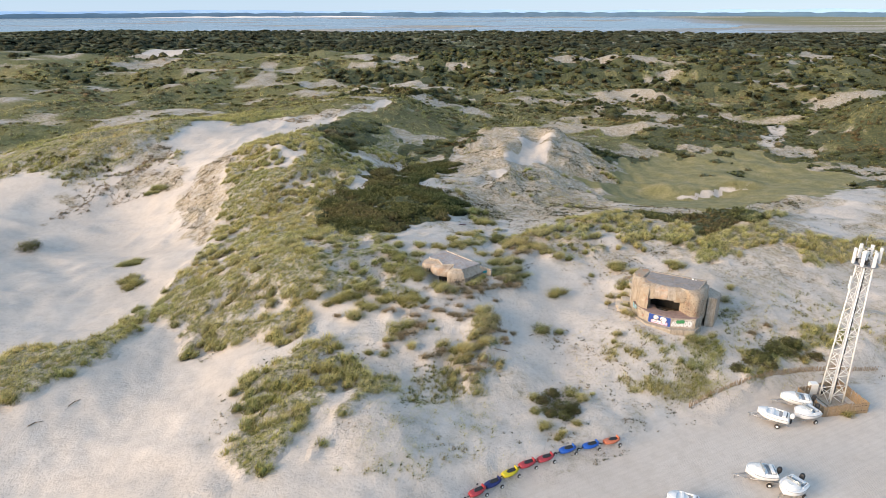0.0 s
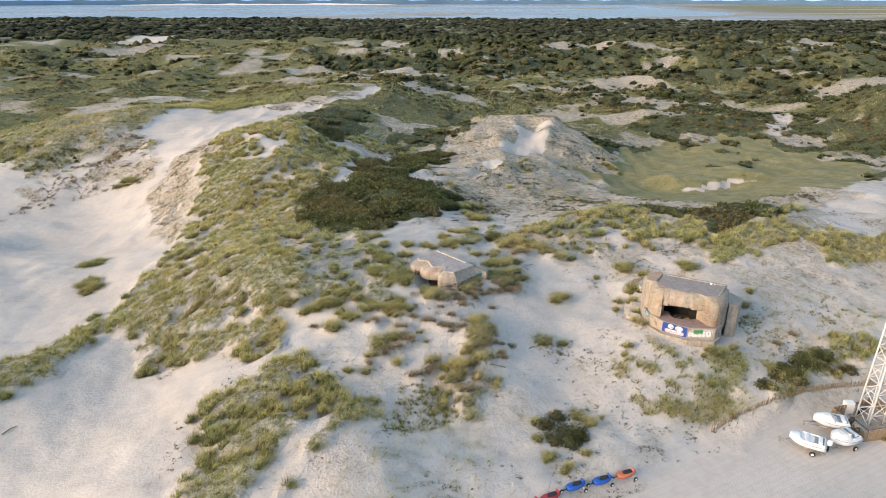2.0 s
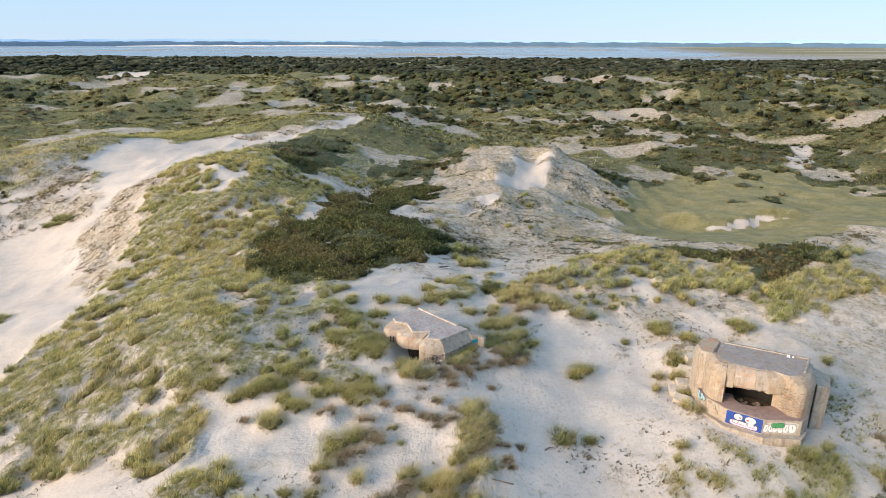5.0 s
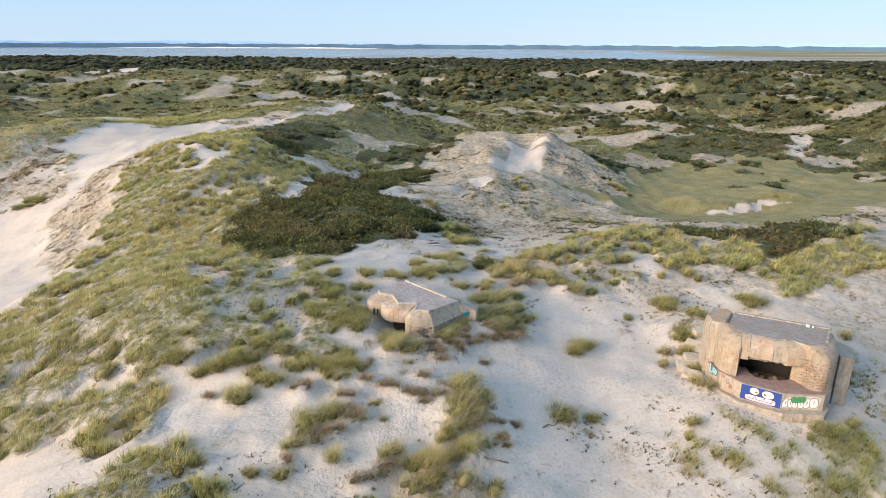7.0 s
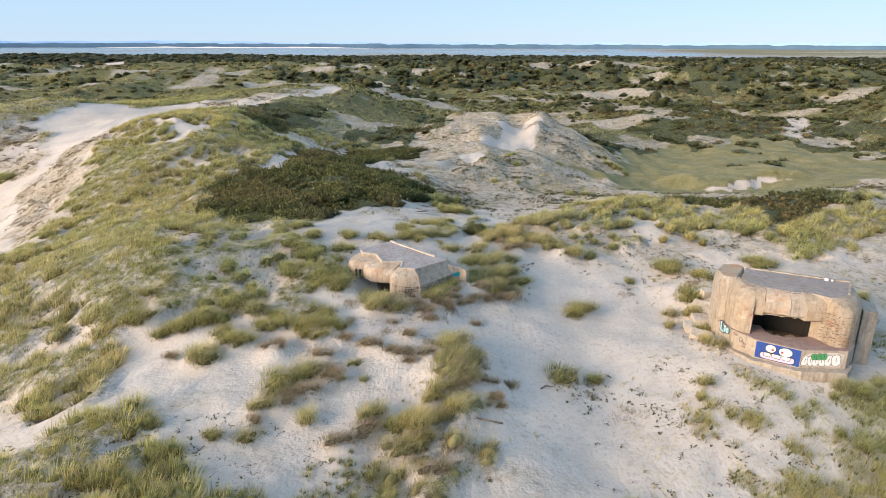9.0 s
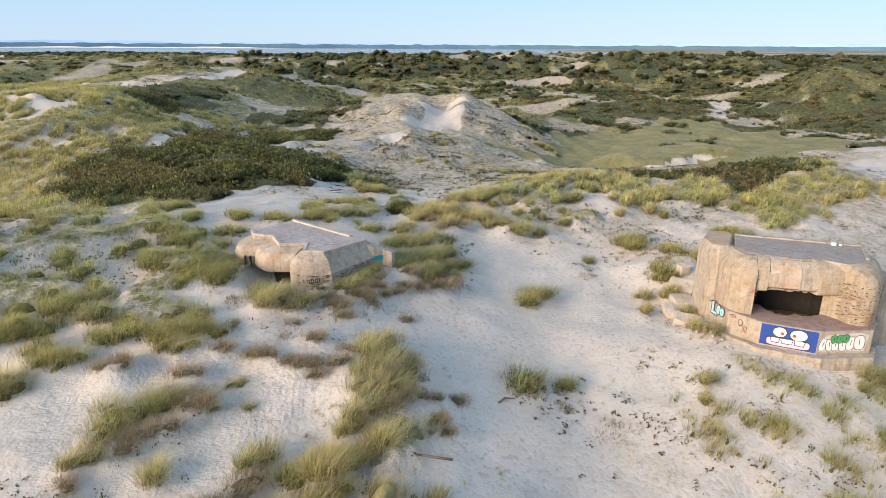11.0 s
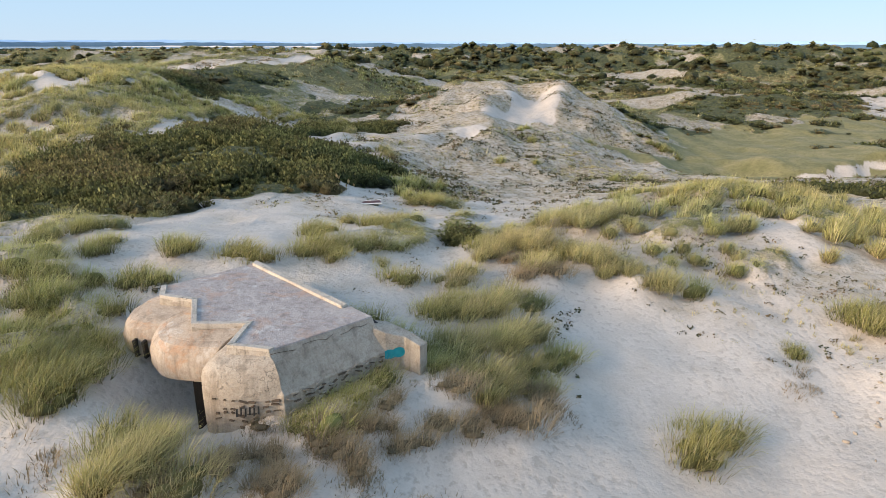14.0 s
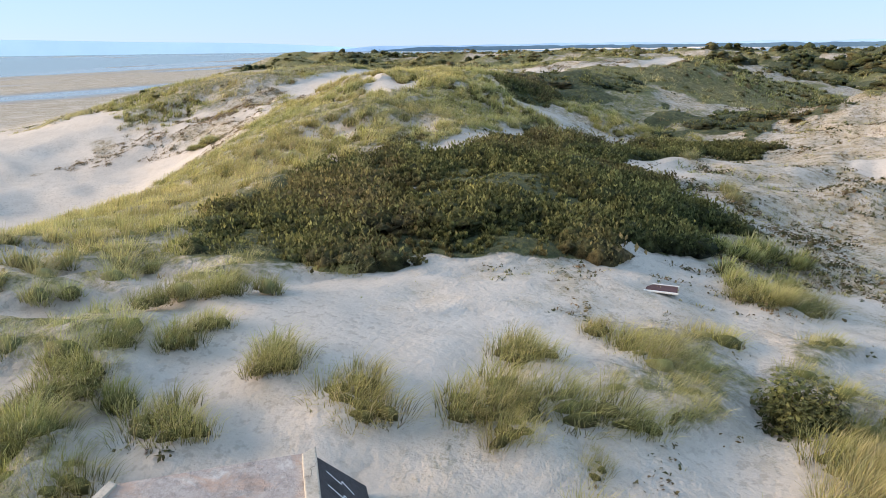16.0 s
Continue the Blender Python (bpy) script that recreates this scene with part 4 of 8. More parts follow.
PALE_HILL = [
    [(-6, 100), (0, 120), (5, 150), (15, 165), (35, 165), (45, 150), (36, 130), (30, 110), (34, 98), (12, 90)],
]

SPECKLED = [
    [(-56.1, 116.4), (-61.2, 111.0), (-60.7, 93.6), (-46, 76), (-49.4, 85.0), (-52.6, 100.6), (-52.2, 109.7)],
    [(-88.3, 108.6), (-83.5, 115.3), (-79.0, 120.6), (-82.2, 132.1), (-75.8, 130.2), (-68.5, 119.0), (-63.5, 106.9), (-70.8, 107.8), (-78.6, 104.5), (-86.2, 97.5), (-88.6, 95.5), (-88.7, 104.5)],
    [(-60, 158), (-44, 163), (-33, 176), (-30, 172), (-38, 159), (-48, 152)],
]


def zone(x, y, outlines, soft):
    w = np.zeros(x.shape)
    wob = (fbm(x, y, 7, 71, 4) - 0.5) * 9 * soft
    for outline in outlines:
        xs, ys = zip(*outline)
        reach = 4 * soft + 2
        box = (x > min(xs) - reach) & (x < max(xs) + reach) & (y > min(ys) - reach) & (y < max(ys) + reach)
        if box.any():
            w[box] = np.maximum(w[box], smooth(-soft, soft, inside(x[box], y[box], outline) + wob[box]))
    return w


def cover(x, y):
    """Shares of marram, scrub, meadow, wet sand, open sand and road at a place."""
    x, y = np.asarray(x, float), np.asarray(y, float)
    bare = np.maximum(zone(x, y, BARE, 1.0), 0.6 * zone(x, y, BLOWN_SAND, 1.0)) * (1 - zone(x, y, CLUMPS_ON_SAND, 0.7))
    # the open face of the bank across the meadow
    u, d = 0.949 * (x - 48) + 0.316 * (y - 118), -0.316 * (x - 48) + 0.949 * (y - 118) + 2.4 * (fbm(x, y, 6, 231, 2) - 0.5)
    bare = np.maximum(bare, smooth(1, 5, u) * smooth(28, 23, u) * 0.85 * smooth(1.0, 0.4, np.abs(d + 0.2)))
    road = zone(x, y, ROAD, 1.0)
    marram = zone(x, y, MARRAM_AREAS, 1.0)
    scrub = zone(x, y, SCRUB_AREAS, 1.5)
    meadow = zone(x, y, MEADOW, 2.5)
    hill = zone(x, y, PALE_HILL, 4.0)
    # the wide backland: scrub, grass and blown sand by chance
    back = smooth(112, 138, y + 0.10 * np.clip(np.abs(x + 10) - 45, 0, 400) + 22 * (fbm(x, y, 30, 51, 2) - 0.5)) * (1 - hill)
    back = np.maximum(back, smooth(62, 84, x) * smooth(100, 112, y))
    back = np.maximum(back, smooth(-60, -72, x) * smooth(104, 122, y))
    n1, n3 = fbm(x, y, 34, 52, 4), fbm(x, y, 17, 60, 4)
    west = smooth(-32, -62, x + 0.06 * (y - 100))
    woods = smooth(300, 640, y - 0.15 * np.abs(x))
    east = smooth(30, 70, x)
    back_scrub = smooth(0.47, 0.52, n1 + 0.16 * woods - 0.22 * west * (1 - woods) + 0.06 * east + 0.055) * back * (1 - meadow) * np.maximum(smooth(205, 235, y), smooth(42, 62, x))
    back_scrub = back_scrub * (1 - 0.5 * np.exp(-((x - 130) ** 2 + (y - 178) ** 2) / 900) * smooth(0.40, 0.5, fbm(x, y, 14, 181, 3)))
    back_scrub = np.maximum(back_scrub, woods * smooth(0.26, 0.34, n3 + 0.1))
    sandy = fbm(x * 0.7, y * 1.25, 24, 56, 4)
    back_sand = smooth(0.65, 0.69, sandy - 0.05 * west) * back * (1 - 0.8 * woods) * (1 - np.exp(-((x + 27) ** 2 + (y - 192) ** 2) / 900))
    scrub = np.maximum(scrub, back_scrub * (1 - back_sand))
    scrub = scrub * smooth(0.30, 0.40, fbm(x, y, 7.5, 161, 3))
    green = back * np.clip(0.35 + 0.9 * smooth(0.36, 0.56, n3 - 0.35 * (sandy - 0.5) + 0.05 * west), 0, 1)
    marram = np.maximum(marram, green * (1 - back_sand))
    thin = 0.28 * smooth(0.34, 0.56, fbm(x, y, 11, 63, 4)) * smooth(-48, -30, x) + 0.08 * hill
    marram = np.maximum(marram, thin * (1 - meadow))
    marram = marram * (1 - bare) * (1 - road) * (1 - 0.97 * meadow) * (1 - 0.85 * zone(x, y, SPECKLED, 1.5))
    ridge = smooth(92, 75, x) * smooth(150, 120, y)
    shore = smooth(-30, 0, x - shore_x(y))
    edge = 1250 + 120 * (fbm(x, y, 500, 8, 3) - 0.5) - 0.10 * np.clip(x, -500, 2500)
    land = shore * smooth(40, -60, y - edge)
    fields = smooth(350, 800, x - 0.15 * y) * (1 - smooth(40, -60, y - edge))
    off = shore_x(y) - x
    bands = smooth(0.44, 0.58, fbm(off + 0.5 * y, 0.16 * y, 46, 81, 4) + 0.0006 * np.clip(off, 0, 300))
    wet = (1 - land) * (1 - fields) * np.where(off > 0, bands * smooth(25, 60, off), smooth(0.30, 0.50, fbm(x * 0.4, y, 120, 81, 4)))
    meadow = np.maximum(meadow * (1 - bare), fields * smooth(0.3, 0.5, fbm(x * 0.3, y, 200, 85, 2)))
    return marram * land, scrub * (1 - bare) * land, meadow, wet, np.maximum(bare, road)


def clumps(x, y):
    """Bushy swathes of marram with sandy gaps, drawn out along the wind."""
    u, v = 0.83 * x + 0.56 * y, -0.56 * x + 0.83 * y
    return smooth(0.40, 0.50, 0.6 * fbm(u * 0.5, v, 2.6, 131, 3) + 0.4 * fbm(u * 0.7, v, 7.5, 137, 2))


def sparse_growth(x, y, bare):
    """How thickly low herbs and moss stand on the open sand."""
    low = 0.31 + 0.13 * smooth(55, 75, y) + 0.62 * zone(x, y, PALE_HILL, 4.0) + 0.4 * smooth(100, 140, y) + 0.2 * smooth(30, 45, x) + 0.22 * smooth(60, 72, y) * smooth(2, 14, x) + 0.10 * smooth(44, 30, y) * smooth(-12, -4, x)
    return np.maximum(low * (1 - bare) * np.maximum(smooth(-70, -30, x), smooth(104, 116, y)), 0.85 * zone(x, y, SPECKLED, 2.0))


def mesh_from(name, verts, faces, mat, smooth_faces=True, tint=None, attribute="tint"):
    me = bpy.data.meshes.new(name)
    verts, faces = np.asarray(verts, np.float32), np.asarray(faces, np.int32)
    n, k = faces.shape
    me.vertices.add(len(verts))
    me.vertices.foreach_set("co", verts.ravel())
    me.loops.add(n * k)
    me.loops.foreach_set("vertex_index", faces.ravel())
    me.polygons.add(n)
    me.polygons.foreach_set("loop_start", np.arange(0, n * k, k, dtype=np.int32))
    me.update(calc_edges=True)
    if smooth_faces:
        me.polygons.foreach_set("use_smooth", np.ones(n, bool))
    me.materials.append(mat)
    if tint is not None:
        at = me.attributes.new(attribute, "FLOAT_COLOR", "POINT")
        at.data.foreach_set("color", np.asarray(tint, np.float32).ravel())
    return new(name, me)


def steps(core_low, core_high, fine, low, high, growth=1.045):
    mid = np.arange(core_low, core_high, fine)
    out, d, v = [], fine, mid[-1]
    while v < high:
        d *= growth
        v += d
        out.append(min(v, high))
    back, d, v = [], fine, mid[0]
    while v > low:
        d *= growth
        v -= d
        back.append(max(v, low))
    return np.r_[back[::-1], mid, out]


gx, gy = steps(-56, 66, 0.55, -4900, 4900, 1.036), steps(14, 100, 0.55, -900, 4900, 1.03)
GX, GY = np.meshgrid(gx, gy)
GZ = ground_z(GX.ravel(), GY.ravel())
cm, cs, cd, cw, cb = cover(GX.ravel(), GY.ravel())
near_in = (GY.ravel() < 150)
tuftiness = np.where(near_in, clumps(GX.ravel(), GY.ravel()), 0.8)
GZ = GZ + 0.7 * cm * (GY.ravel() < 180) * (tuftiness - 0.5)
cr = cm * np.where(near_in, 0.12 + 0.52 * tuftiness, 1.0)
idx = np.arange(GX.size).reshape(GX.shape)
quads = np.stack([idx[:-1, :-1], idx[:-1, 1:], idx[1:, 1:], idx[1:, :-1]], -1).reshape(-1, 4)
land = mesh_from("ground", np.stack([GX.ravel(), GY.ravel(), GZ], 1), quads, GROUND, True, np.stack([cr, cs, cd, cw], 1), "cover")
bare_at = land.data.attributes.new("sparse", "FLOAT", "POINT")
bare_at.data.foreach_set("value", sparse_growth(GX.ravel(), GY.ravel(), cb).astype(np.float32))
road_at = land.data.attributes.new("packed", "FLOAT", "POINT")
road_at.data.foreach_set("value", zone(GX.ravel(), GY.ravel(), ROAD, 1.0).astype(np.float32))
tagged(land, "pale sand dunes with marram, scrub and meadow running to the estuary", "ground", kind="structure")
wv = [(-4950, -950, -5.35), (4950, -950, -5.35), (4950, 4950, -5.35), (-4950, 4950, -5.35)]
tagged(mesh_from("water", wv, [(0, 1, 2, 3)], WATER), "calm pale blue sea and estuary channels beyond the sands", "sea", kind="structure")


def skyline(name, radius, first, last, low, high, rough, seed, mat, label):
    """A far wooded or hilly shore with an uneven crest."""
    a = np.radians(np.linspace(first, last, 500))
    crest = low + (high - low) * fbm(a * 1000, a * 0, rough, seed, 5)
    ends = smooth(0, 6, np.degrees(np.abs(a - a[0]))) * smooth(0, 6, np.degrees(np.abs(a - a[-1])))
    crest = -6 + (crest + 6) * ends
    x, y = -np.sin(a) * radius, np.cos(a) * radius
    v = np.concatenate([np.stack([x, y, np.full(500, -6.0)], 1), np.stack([x, y, crest], 1), np.stack([x * 1.03, y * 1.03, crest * 0.9], 1)])
    f = [(i + 500 * r, i + 1 + 500 * r, i + 501 + 500 * r, i + 500 + 500 * r) for i in range(499) for r in range(2)]
    return tagged(mesh_from(name, v, f, mat), label, "far shore", kind="structure")


def sea_haze():
    """An added upright strip, coloured and glowing like hazy far sea, that closes the view to the west."""
    a = np.radians(np.linspace(88, 33, 160))
    top = -6 + 72 * smooth(30, 53, np.degrees(a)) + 30 * smooth(50, 72, np.degrees(a))
    x, y = -np.sin(a) * 4850, np.cos(a) * 4850
    v = np.concatenate([np.stack([x, y, np.full(160, -9.0)], 1), np.stack([x, y, top], 1)])
    f = [(i, i + 1, i + 161, i + 160) for i in range(159)]
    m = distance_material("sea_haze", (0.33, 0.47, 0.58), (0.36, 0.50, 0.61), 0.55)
    return tagged(mesh_from("backdrop", v, f, m), "upright glowing strip in hazy pale blue sea colour, added along the western horizon", "far sea", kind="structure")


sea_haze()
# far shores: blue tones and glow stand in for haze
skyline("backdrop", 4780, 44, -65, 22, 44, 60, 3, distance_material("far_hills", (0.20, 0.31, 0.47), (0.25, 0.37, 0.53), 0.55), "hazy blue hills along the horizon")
skyline("backdrop", 4400, 40, -65, 13, 27, 14, 7, distance_material("far_woods", (0.055, 0.10, 0.155), (0.08, 0.135, 0.19), 0.45), "dark woods on the far side of the estuary, blue haze in their colour")
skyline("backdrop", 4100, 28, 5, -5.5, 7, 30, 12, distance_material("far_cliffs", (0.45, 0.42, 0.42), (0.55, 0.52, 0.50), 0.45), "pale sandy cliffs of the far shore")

# ---- plants ----
rng = np.random.default_rng(4)
WIND = np.array([0.36, 0.16])


def blade_mesh(base, yaw, lean, length, width, tint, dry, segments=2):
    """Curved tapering blades: their verts, triangles and tints."""
    n = len(base)
    rows = segments + 1
    s = np.linspace(0, 1, rows)
    ax, ay = np.cos(yaw), np.sin(yaw)
    across = np.stack([-ay, ax, 0 * ax], 1)
    verts, tints = [], []
    for k, t in enumerate(s):
        out = lean * length * (0.35 * t + 0.65 * t * t)
        up = length * (t - 0.42 * np.clip(lean, 0, 1.4) * t * t)
        mid = base + np.stack([ax * out, ay * out, up], 1)
        mid[:, :2] += (WIND * (0.55 * t * t))[None] * length[:, None]
        half = (width * (1 - 0.75 * t) * 0.5)[:, None] * across
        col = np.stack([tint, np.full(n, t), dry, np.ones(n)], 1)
        if k == rows - 1:
            verts.append(mid[:, None])
            tints.append(col[:, None])
        else:
            verts.append(np.stack([mid - half, mid + half], 1))
            tints.append(np.stack([col, col], 1))
    v = np.concatenate(verts, 1)
    c = np.concatenate(tints, 1)
    per = 2 * segments + 1
    tri = []
    for k in range(segments - 1):
        a = 2 * k
        tri += [(a, a + 1, a + 3), (a, a + 3, a + 2)]
    a = 2 * (segments - 1)
    tri.append((a, a + 1, a + 2))
    f = (np.arange(n)[:, None, None] * per + np.array(tri)[None]).reshape(-1, 3)
    return v.reshape(-1, 3), f, c.reshape(-1, 4)


def tuft_arrays(cx, cy, radius, height, count, width, dry, segments=2, ground=True):
    """Many tufts at once, count blades each."""
    n = len(cx)
    a = rng.uniform(0, 2 * np.pi, (n, count))
    r = np.sqrt(rng.random((n, count)))
    x = cx[:, None] + np.cos(a) * r * radius[:, None] * 0.62
    y = cy[:, None] + np.sin(a) * r * radius[:, None] * 0.62
    z = ground_z(x.ravel(), y.ravel()) - 0.08 if ground else np.full(x.size, -0.05)
    yaw = (a + rng.normal(0, 0.6, a.shape)).ravel()
    lean = (0.06 + 0.72 * r * rng.uniform(0.5, 1.4, a.shape)).ravel()
    length = (height[:, None] * rng.uniform(0.6, 1.15, a.shape) * (1.1 - 0.3 * r)).ravel()
    tone = rng.random(n)
    tint = np.clip(tone[:, None] * 0.6 + rng.random(a.shape) * 0.4, 0, 1).ravel()
    dead = np.clip(dry[:, None] + (rng.random(a.shape) < 0.14) * rng.uniform(0.4, 1, a.shape), 0, 1).ravel()
    return blade_mesh(np.stack([x.ravel(), y.ravel(), z], 1), yaw, lean, length, np.full(x.size, width) * rng.uniform(0.7, 1.3, x.size), tint, dead, segments)


def leaf_arrays(cx, cy, radius, height, count, size, dry, base=None, upright=False):
    """Domed shrubs of loose leaves, two triangles each."""
    n = len(cx)
    u = rng.normal(0, 1, (n, count, 3))
    u[..., 2] = np.abs(u[..., 2]) + 0.05
    u /= np.linalg.norm(u, axis=-1, keepdims=True)
    depth = rng.uniform(0.55, 1.08, (n, count, 1))
    p = u * depth
    x = cx[:, None] + p[..., 0] * radius[:, None]
    y = cy[:, None] + p[..., 1] * radius[:, None]
    z0 = ground_z(cx, cy, False) if base is None else base
    z = z0[:, None] + p[..., 2] * height[:, None]
    mid = np.stack([x, y, z], -1).reshape(-1, 3)
    k = len(mid)
    axis = 0.75 * rng.normal(0, 1, (k, 3)) + 1.6 * u.reshape(-1, 3) + np.array([0, 0, 0.5])
    axis /= np.linalg.norm(axis, axis=1, keepdims=True)
    side = np.cross(axis, rng.normal(0, 1, (k, 3)))
    side /= np.linalg.norm(side, axis=1, keepdims=True) + 1e-6
    if upright:
        side = 0.45 * rng.normal(0, 1, (k, 3)) + 0.35 * u.reshape(-1, 3) + np.array([0, 0, 1.0])
        side /= np.linalg.norm(side, axis=1, keepdims=True)
        axis = np.cross(side, rng.normal(0, 1, (k, 3)))
        axis /= np.linalg.norm(axis, axis=1, keepdims=True) + 1e-6
    other = np.cross(axis, side)
    s = (size * rng.uniform(0.6, 1.4, k))[:, None]
    v = np.stack([mid - side * s, mid + other * s * 0.55, mid + side * s, mid - other * s * 0.55], 1)
    tone = rng.random(n)
    tint = np.clip(0.65 * np.repeat(tone, count) + 0.35 * rng.random(k), 0, 1)
    # lower leaves take darker tints, painting the shade inside the shrub
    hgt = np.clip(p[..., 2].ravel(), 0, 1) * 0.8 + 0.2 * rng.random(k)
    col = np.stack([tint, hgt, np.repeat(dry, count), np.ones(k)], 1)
    c = np.repeat(col[:, None], 4, 1).reshape(-1, 4)
    f = (np.arange(k)[:, None] * 4 + np.arange(4)[None])
    return v.reshape(-1, 3), f, c


def core_arrays(cx, cy, radius, height, dry, ground=True, shade=(0.0, 0.62)):
    """The close-packed inside of each tussock: a furrowed lobe drawn out down the wind, coloured dark as painted shade.
    """
    n, k = len(cx), 9
    rows = [(1.0, -0.12), (0.92, 0.34), (0.58, 0.74)]
    z0 = ground_z(cx, cy) if ground else np.zeros(n)
    turn = 0.45 + rng.normal(0, 0.25, n)
    ct, st = np.cos(turn)[:, None], np.sin(turn)[:, None]
    pts, lift = [], []
    for r, h in rows:
        a = np.arange(k) * 2 * np.pi / k + rng.uniform(0, 0.5, (n, 1))
        w = rng.uniform(0.72, 1.12, (n, k))
        u, v = np.cos(a) * r * w * radius[:, None] * 1.3, np.sin(a) * r * w * radius[:, None] * 0.78
        up = h * height[:, None] * rng.uniform(0.8, 1.2, (n, k))
        u = u + 0.25 * np.clip(up, 0, 9)
        pts.append(np.stack([cx[:, None] + u * ct - v * st, cy[:, None] + u * st + v * ct, z0[:, None] + up], -1))
        lift.append(np.full((n, k), max(h, 0.0)) + rng.uniform(-0.05, 0.12, (n, k)))
    top = 0.25 * height
    pts.append(np.stack([cx + top * ct[:, 0], cy + top * st[:, 0], z0 + 0.95 * height], -1)[:, None])
    lift.append(np.full((n, 1), 1.0))
    v, h = np.concatenate(pts, 1), np.clip(np.concatenate(lift, 1), 0, 1)
    f = []
    for j in range(2):
        for q in range(k):
            b = (q + 1) % k
            f += [(j * k + q, j * k + b, j * k + k + b), (j * k + q, j * k + k + b, j * k + k + q)]
    f += [(2 * k + q, 2 * k + (q + 1) % k, 3 * k) for q in range(k)]
    per = 3 * k + 1
    f = (np.arange(n)[:, None, None] * per + np.array(f)[None]).reshape(-1, 3)
    tint = np.clip(0.6 * np.repeat(rng.random(n), per) + 0.4 * rng.random(n * per), 0, 1)
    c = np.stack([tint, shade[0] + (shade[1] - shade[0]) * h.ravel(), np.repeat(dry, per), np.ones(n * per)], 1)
    return v.reshape(-1, 3), f, c


def dome_arrays(cx, cy, radius, height, dry, base=None):
    """The dense inside of a shrub: a low uneven dome of leafage, its foot darkened as painted shade."""
    n = len(cx)
    rows = [(1.0, 0.0, 5), (0.72, 0.66, 5)]
    z0 = ground_z(cx, cy, False) if base is None else base
    pts, lift = [], []
    for r, h, k in rows:
        a = np.arange(k) * 2 * np.pi / k + rng.uniform(0, 6.28, (n, 1))
        w = rng.uniform(0.75, 1.05, (n, k))
        pts.append(np.stack([cx[:, None] + np.cos(a) * r * w * radius[:, None], cy[:, None] + np.sin(a) * r * w * radius[:, None], z0[:, None] + h * w * height[:, None] - 0.1], -1))
        lift.append(np.full((n, k), h))
    pts.append(np.stack([cx, cy, z0 + 0.9 * height], -1)[:, None])
    lift.append(np.full((n, 1), 0.9))
    v, h = np.concatenate(pts, 1), np.concatenate(lift, 1)
    f = []
    for k in range(5):
        b = (k + 1) % 5
        f += [(k, b, b + 5), (k, b + 5, k + 5), (5 + k, 5 + b, 10)]
    f = (np.arange(n)[:, None, None] * 11 + np.array(f)[None]).reshape(-1, 3)
    tint = 0.45 * np.repeat(rng.random(n), 11) + 0.35 * rng.random(n * 11)
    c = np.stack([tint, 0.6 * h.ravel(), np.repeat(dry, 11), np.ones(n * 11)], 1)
    return v.reshape(-1, 3), f, c


def scatter(count, x0, x1, y0, y1):
    return rng.uniform(x0, x1, count), rng.uniform(y0, y1, count)


def off_buildings(x, y, gap=0.3):
    keep = np.ones(x.shape, bool)
    for outline in FOOTPRINTS:
        keep &= inside(x, y, outline) < -gap
    return keep


def stuff(name, parts, mat, label, category):
    v = np.concatenate([p[0] for p in parts])
    at = np.cumsum([0] + [len(p[0]) for p in parts[:-1]])
    f = np.concatenate([p[1] + o for p, o in zip(parts, at)])
    c = np.concatenate([p[2] for p in parts])
    return tagged(mesh_from(name, v, f, mat, False, c), label, category, kind="stuff")


FOOTPRINTS = [
    [(-5.6, 55.2), (-3.4, 53.2), (-1.9, 52.2), (0.6, 52.0), (5.0, 54.6), (4.9, 56.2), (2.6, 56.8), (-2.2, 61.2), (-5.6, 57.6)],
    [(23.0, 49.8), (24.0, 45.6), (26.4, 43.6), (30.4, 43.8), (35.2, 47.4), (34.4, 51.2), (27.4, 54.8), (24.4, 53.8)],
]

def tuft_model(seed, count, kind):
    """A clump of several bunches, uneven in height."""
    global rng
    rng = np.random.default_rng(seed)
    k = 5
    a, d = rng.uniform(0, 6.28, k), np.r_[0.1, rng.uniform(0.35, 0.85, k - 1)]
    low, high = ((0.0, 0.2), (0.15, 0.6), (0.3, 1.0))[kind]
    parts = [tuft_arrays(np.cos(a) * d, np.sin(a) * d * 0.8, rng.uniform(0.6, 1.0, k), rng.uniform(0.75, 1.15, k) * (0.6 if kind == 2 else 1), count // k, 0.017, rng.uniform(low, high, k), 2, False)]
    parts.append(core_arrays(np.cos(a) * d * 0.7, np.sin(a) * d * 0.6, np.full(k, 0.27), np.full(k, 0.10 if kind == 2 else 0.27), np.full(k, 0.15 * (low + high)), False, (0.0, 0.28)))
    if kind == 1:
        # ripe flower spikes standing over the middle
        parts.append(tuft_arrays(np.zeros(1), np.zeros(1), np.full(1, 0.9), np.full(1, 1.2), 60, 0.022, np.full(1, 0.6), 2, False))
    v, c = np.concatenate([p[0] for p in parts]), np.concatenate([p[2] for p in parts])
    at = np.cumsum([0] + [len(p[0]) for p in parts[:-1]])
    f = np.concatenate([p[1] + o for p, o in zip(parts, at)])
    ob = mesh_from("marram_tuft", v, f, DEAD if kind == 2 else MARRAM, False, c)
    return tagged(ob, ("yellow-green clump of marram grass leaning in the wind on pale sand", "straw-coloured clump of ripe marram grass leaning in the wind", "brown withered tussock of marram on the eroded sand")[kind], "grass tuft", "marram tufts round the casemates")


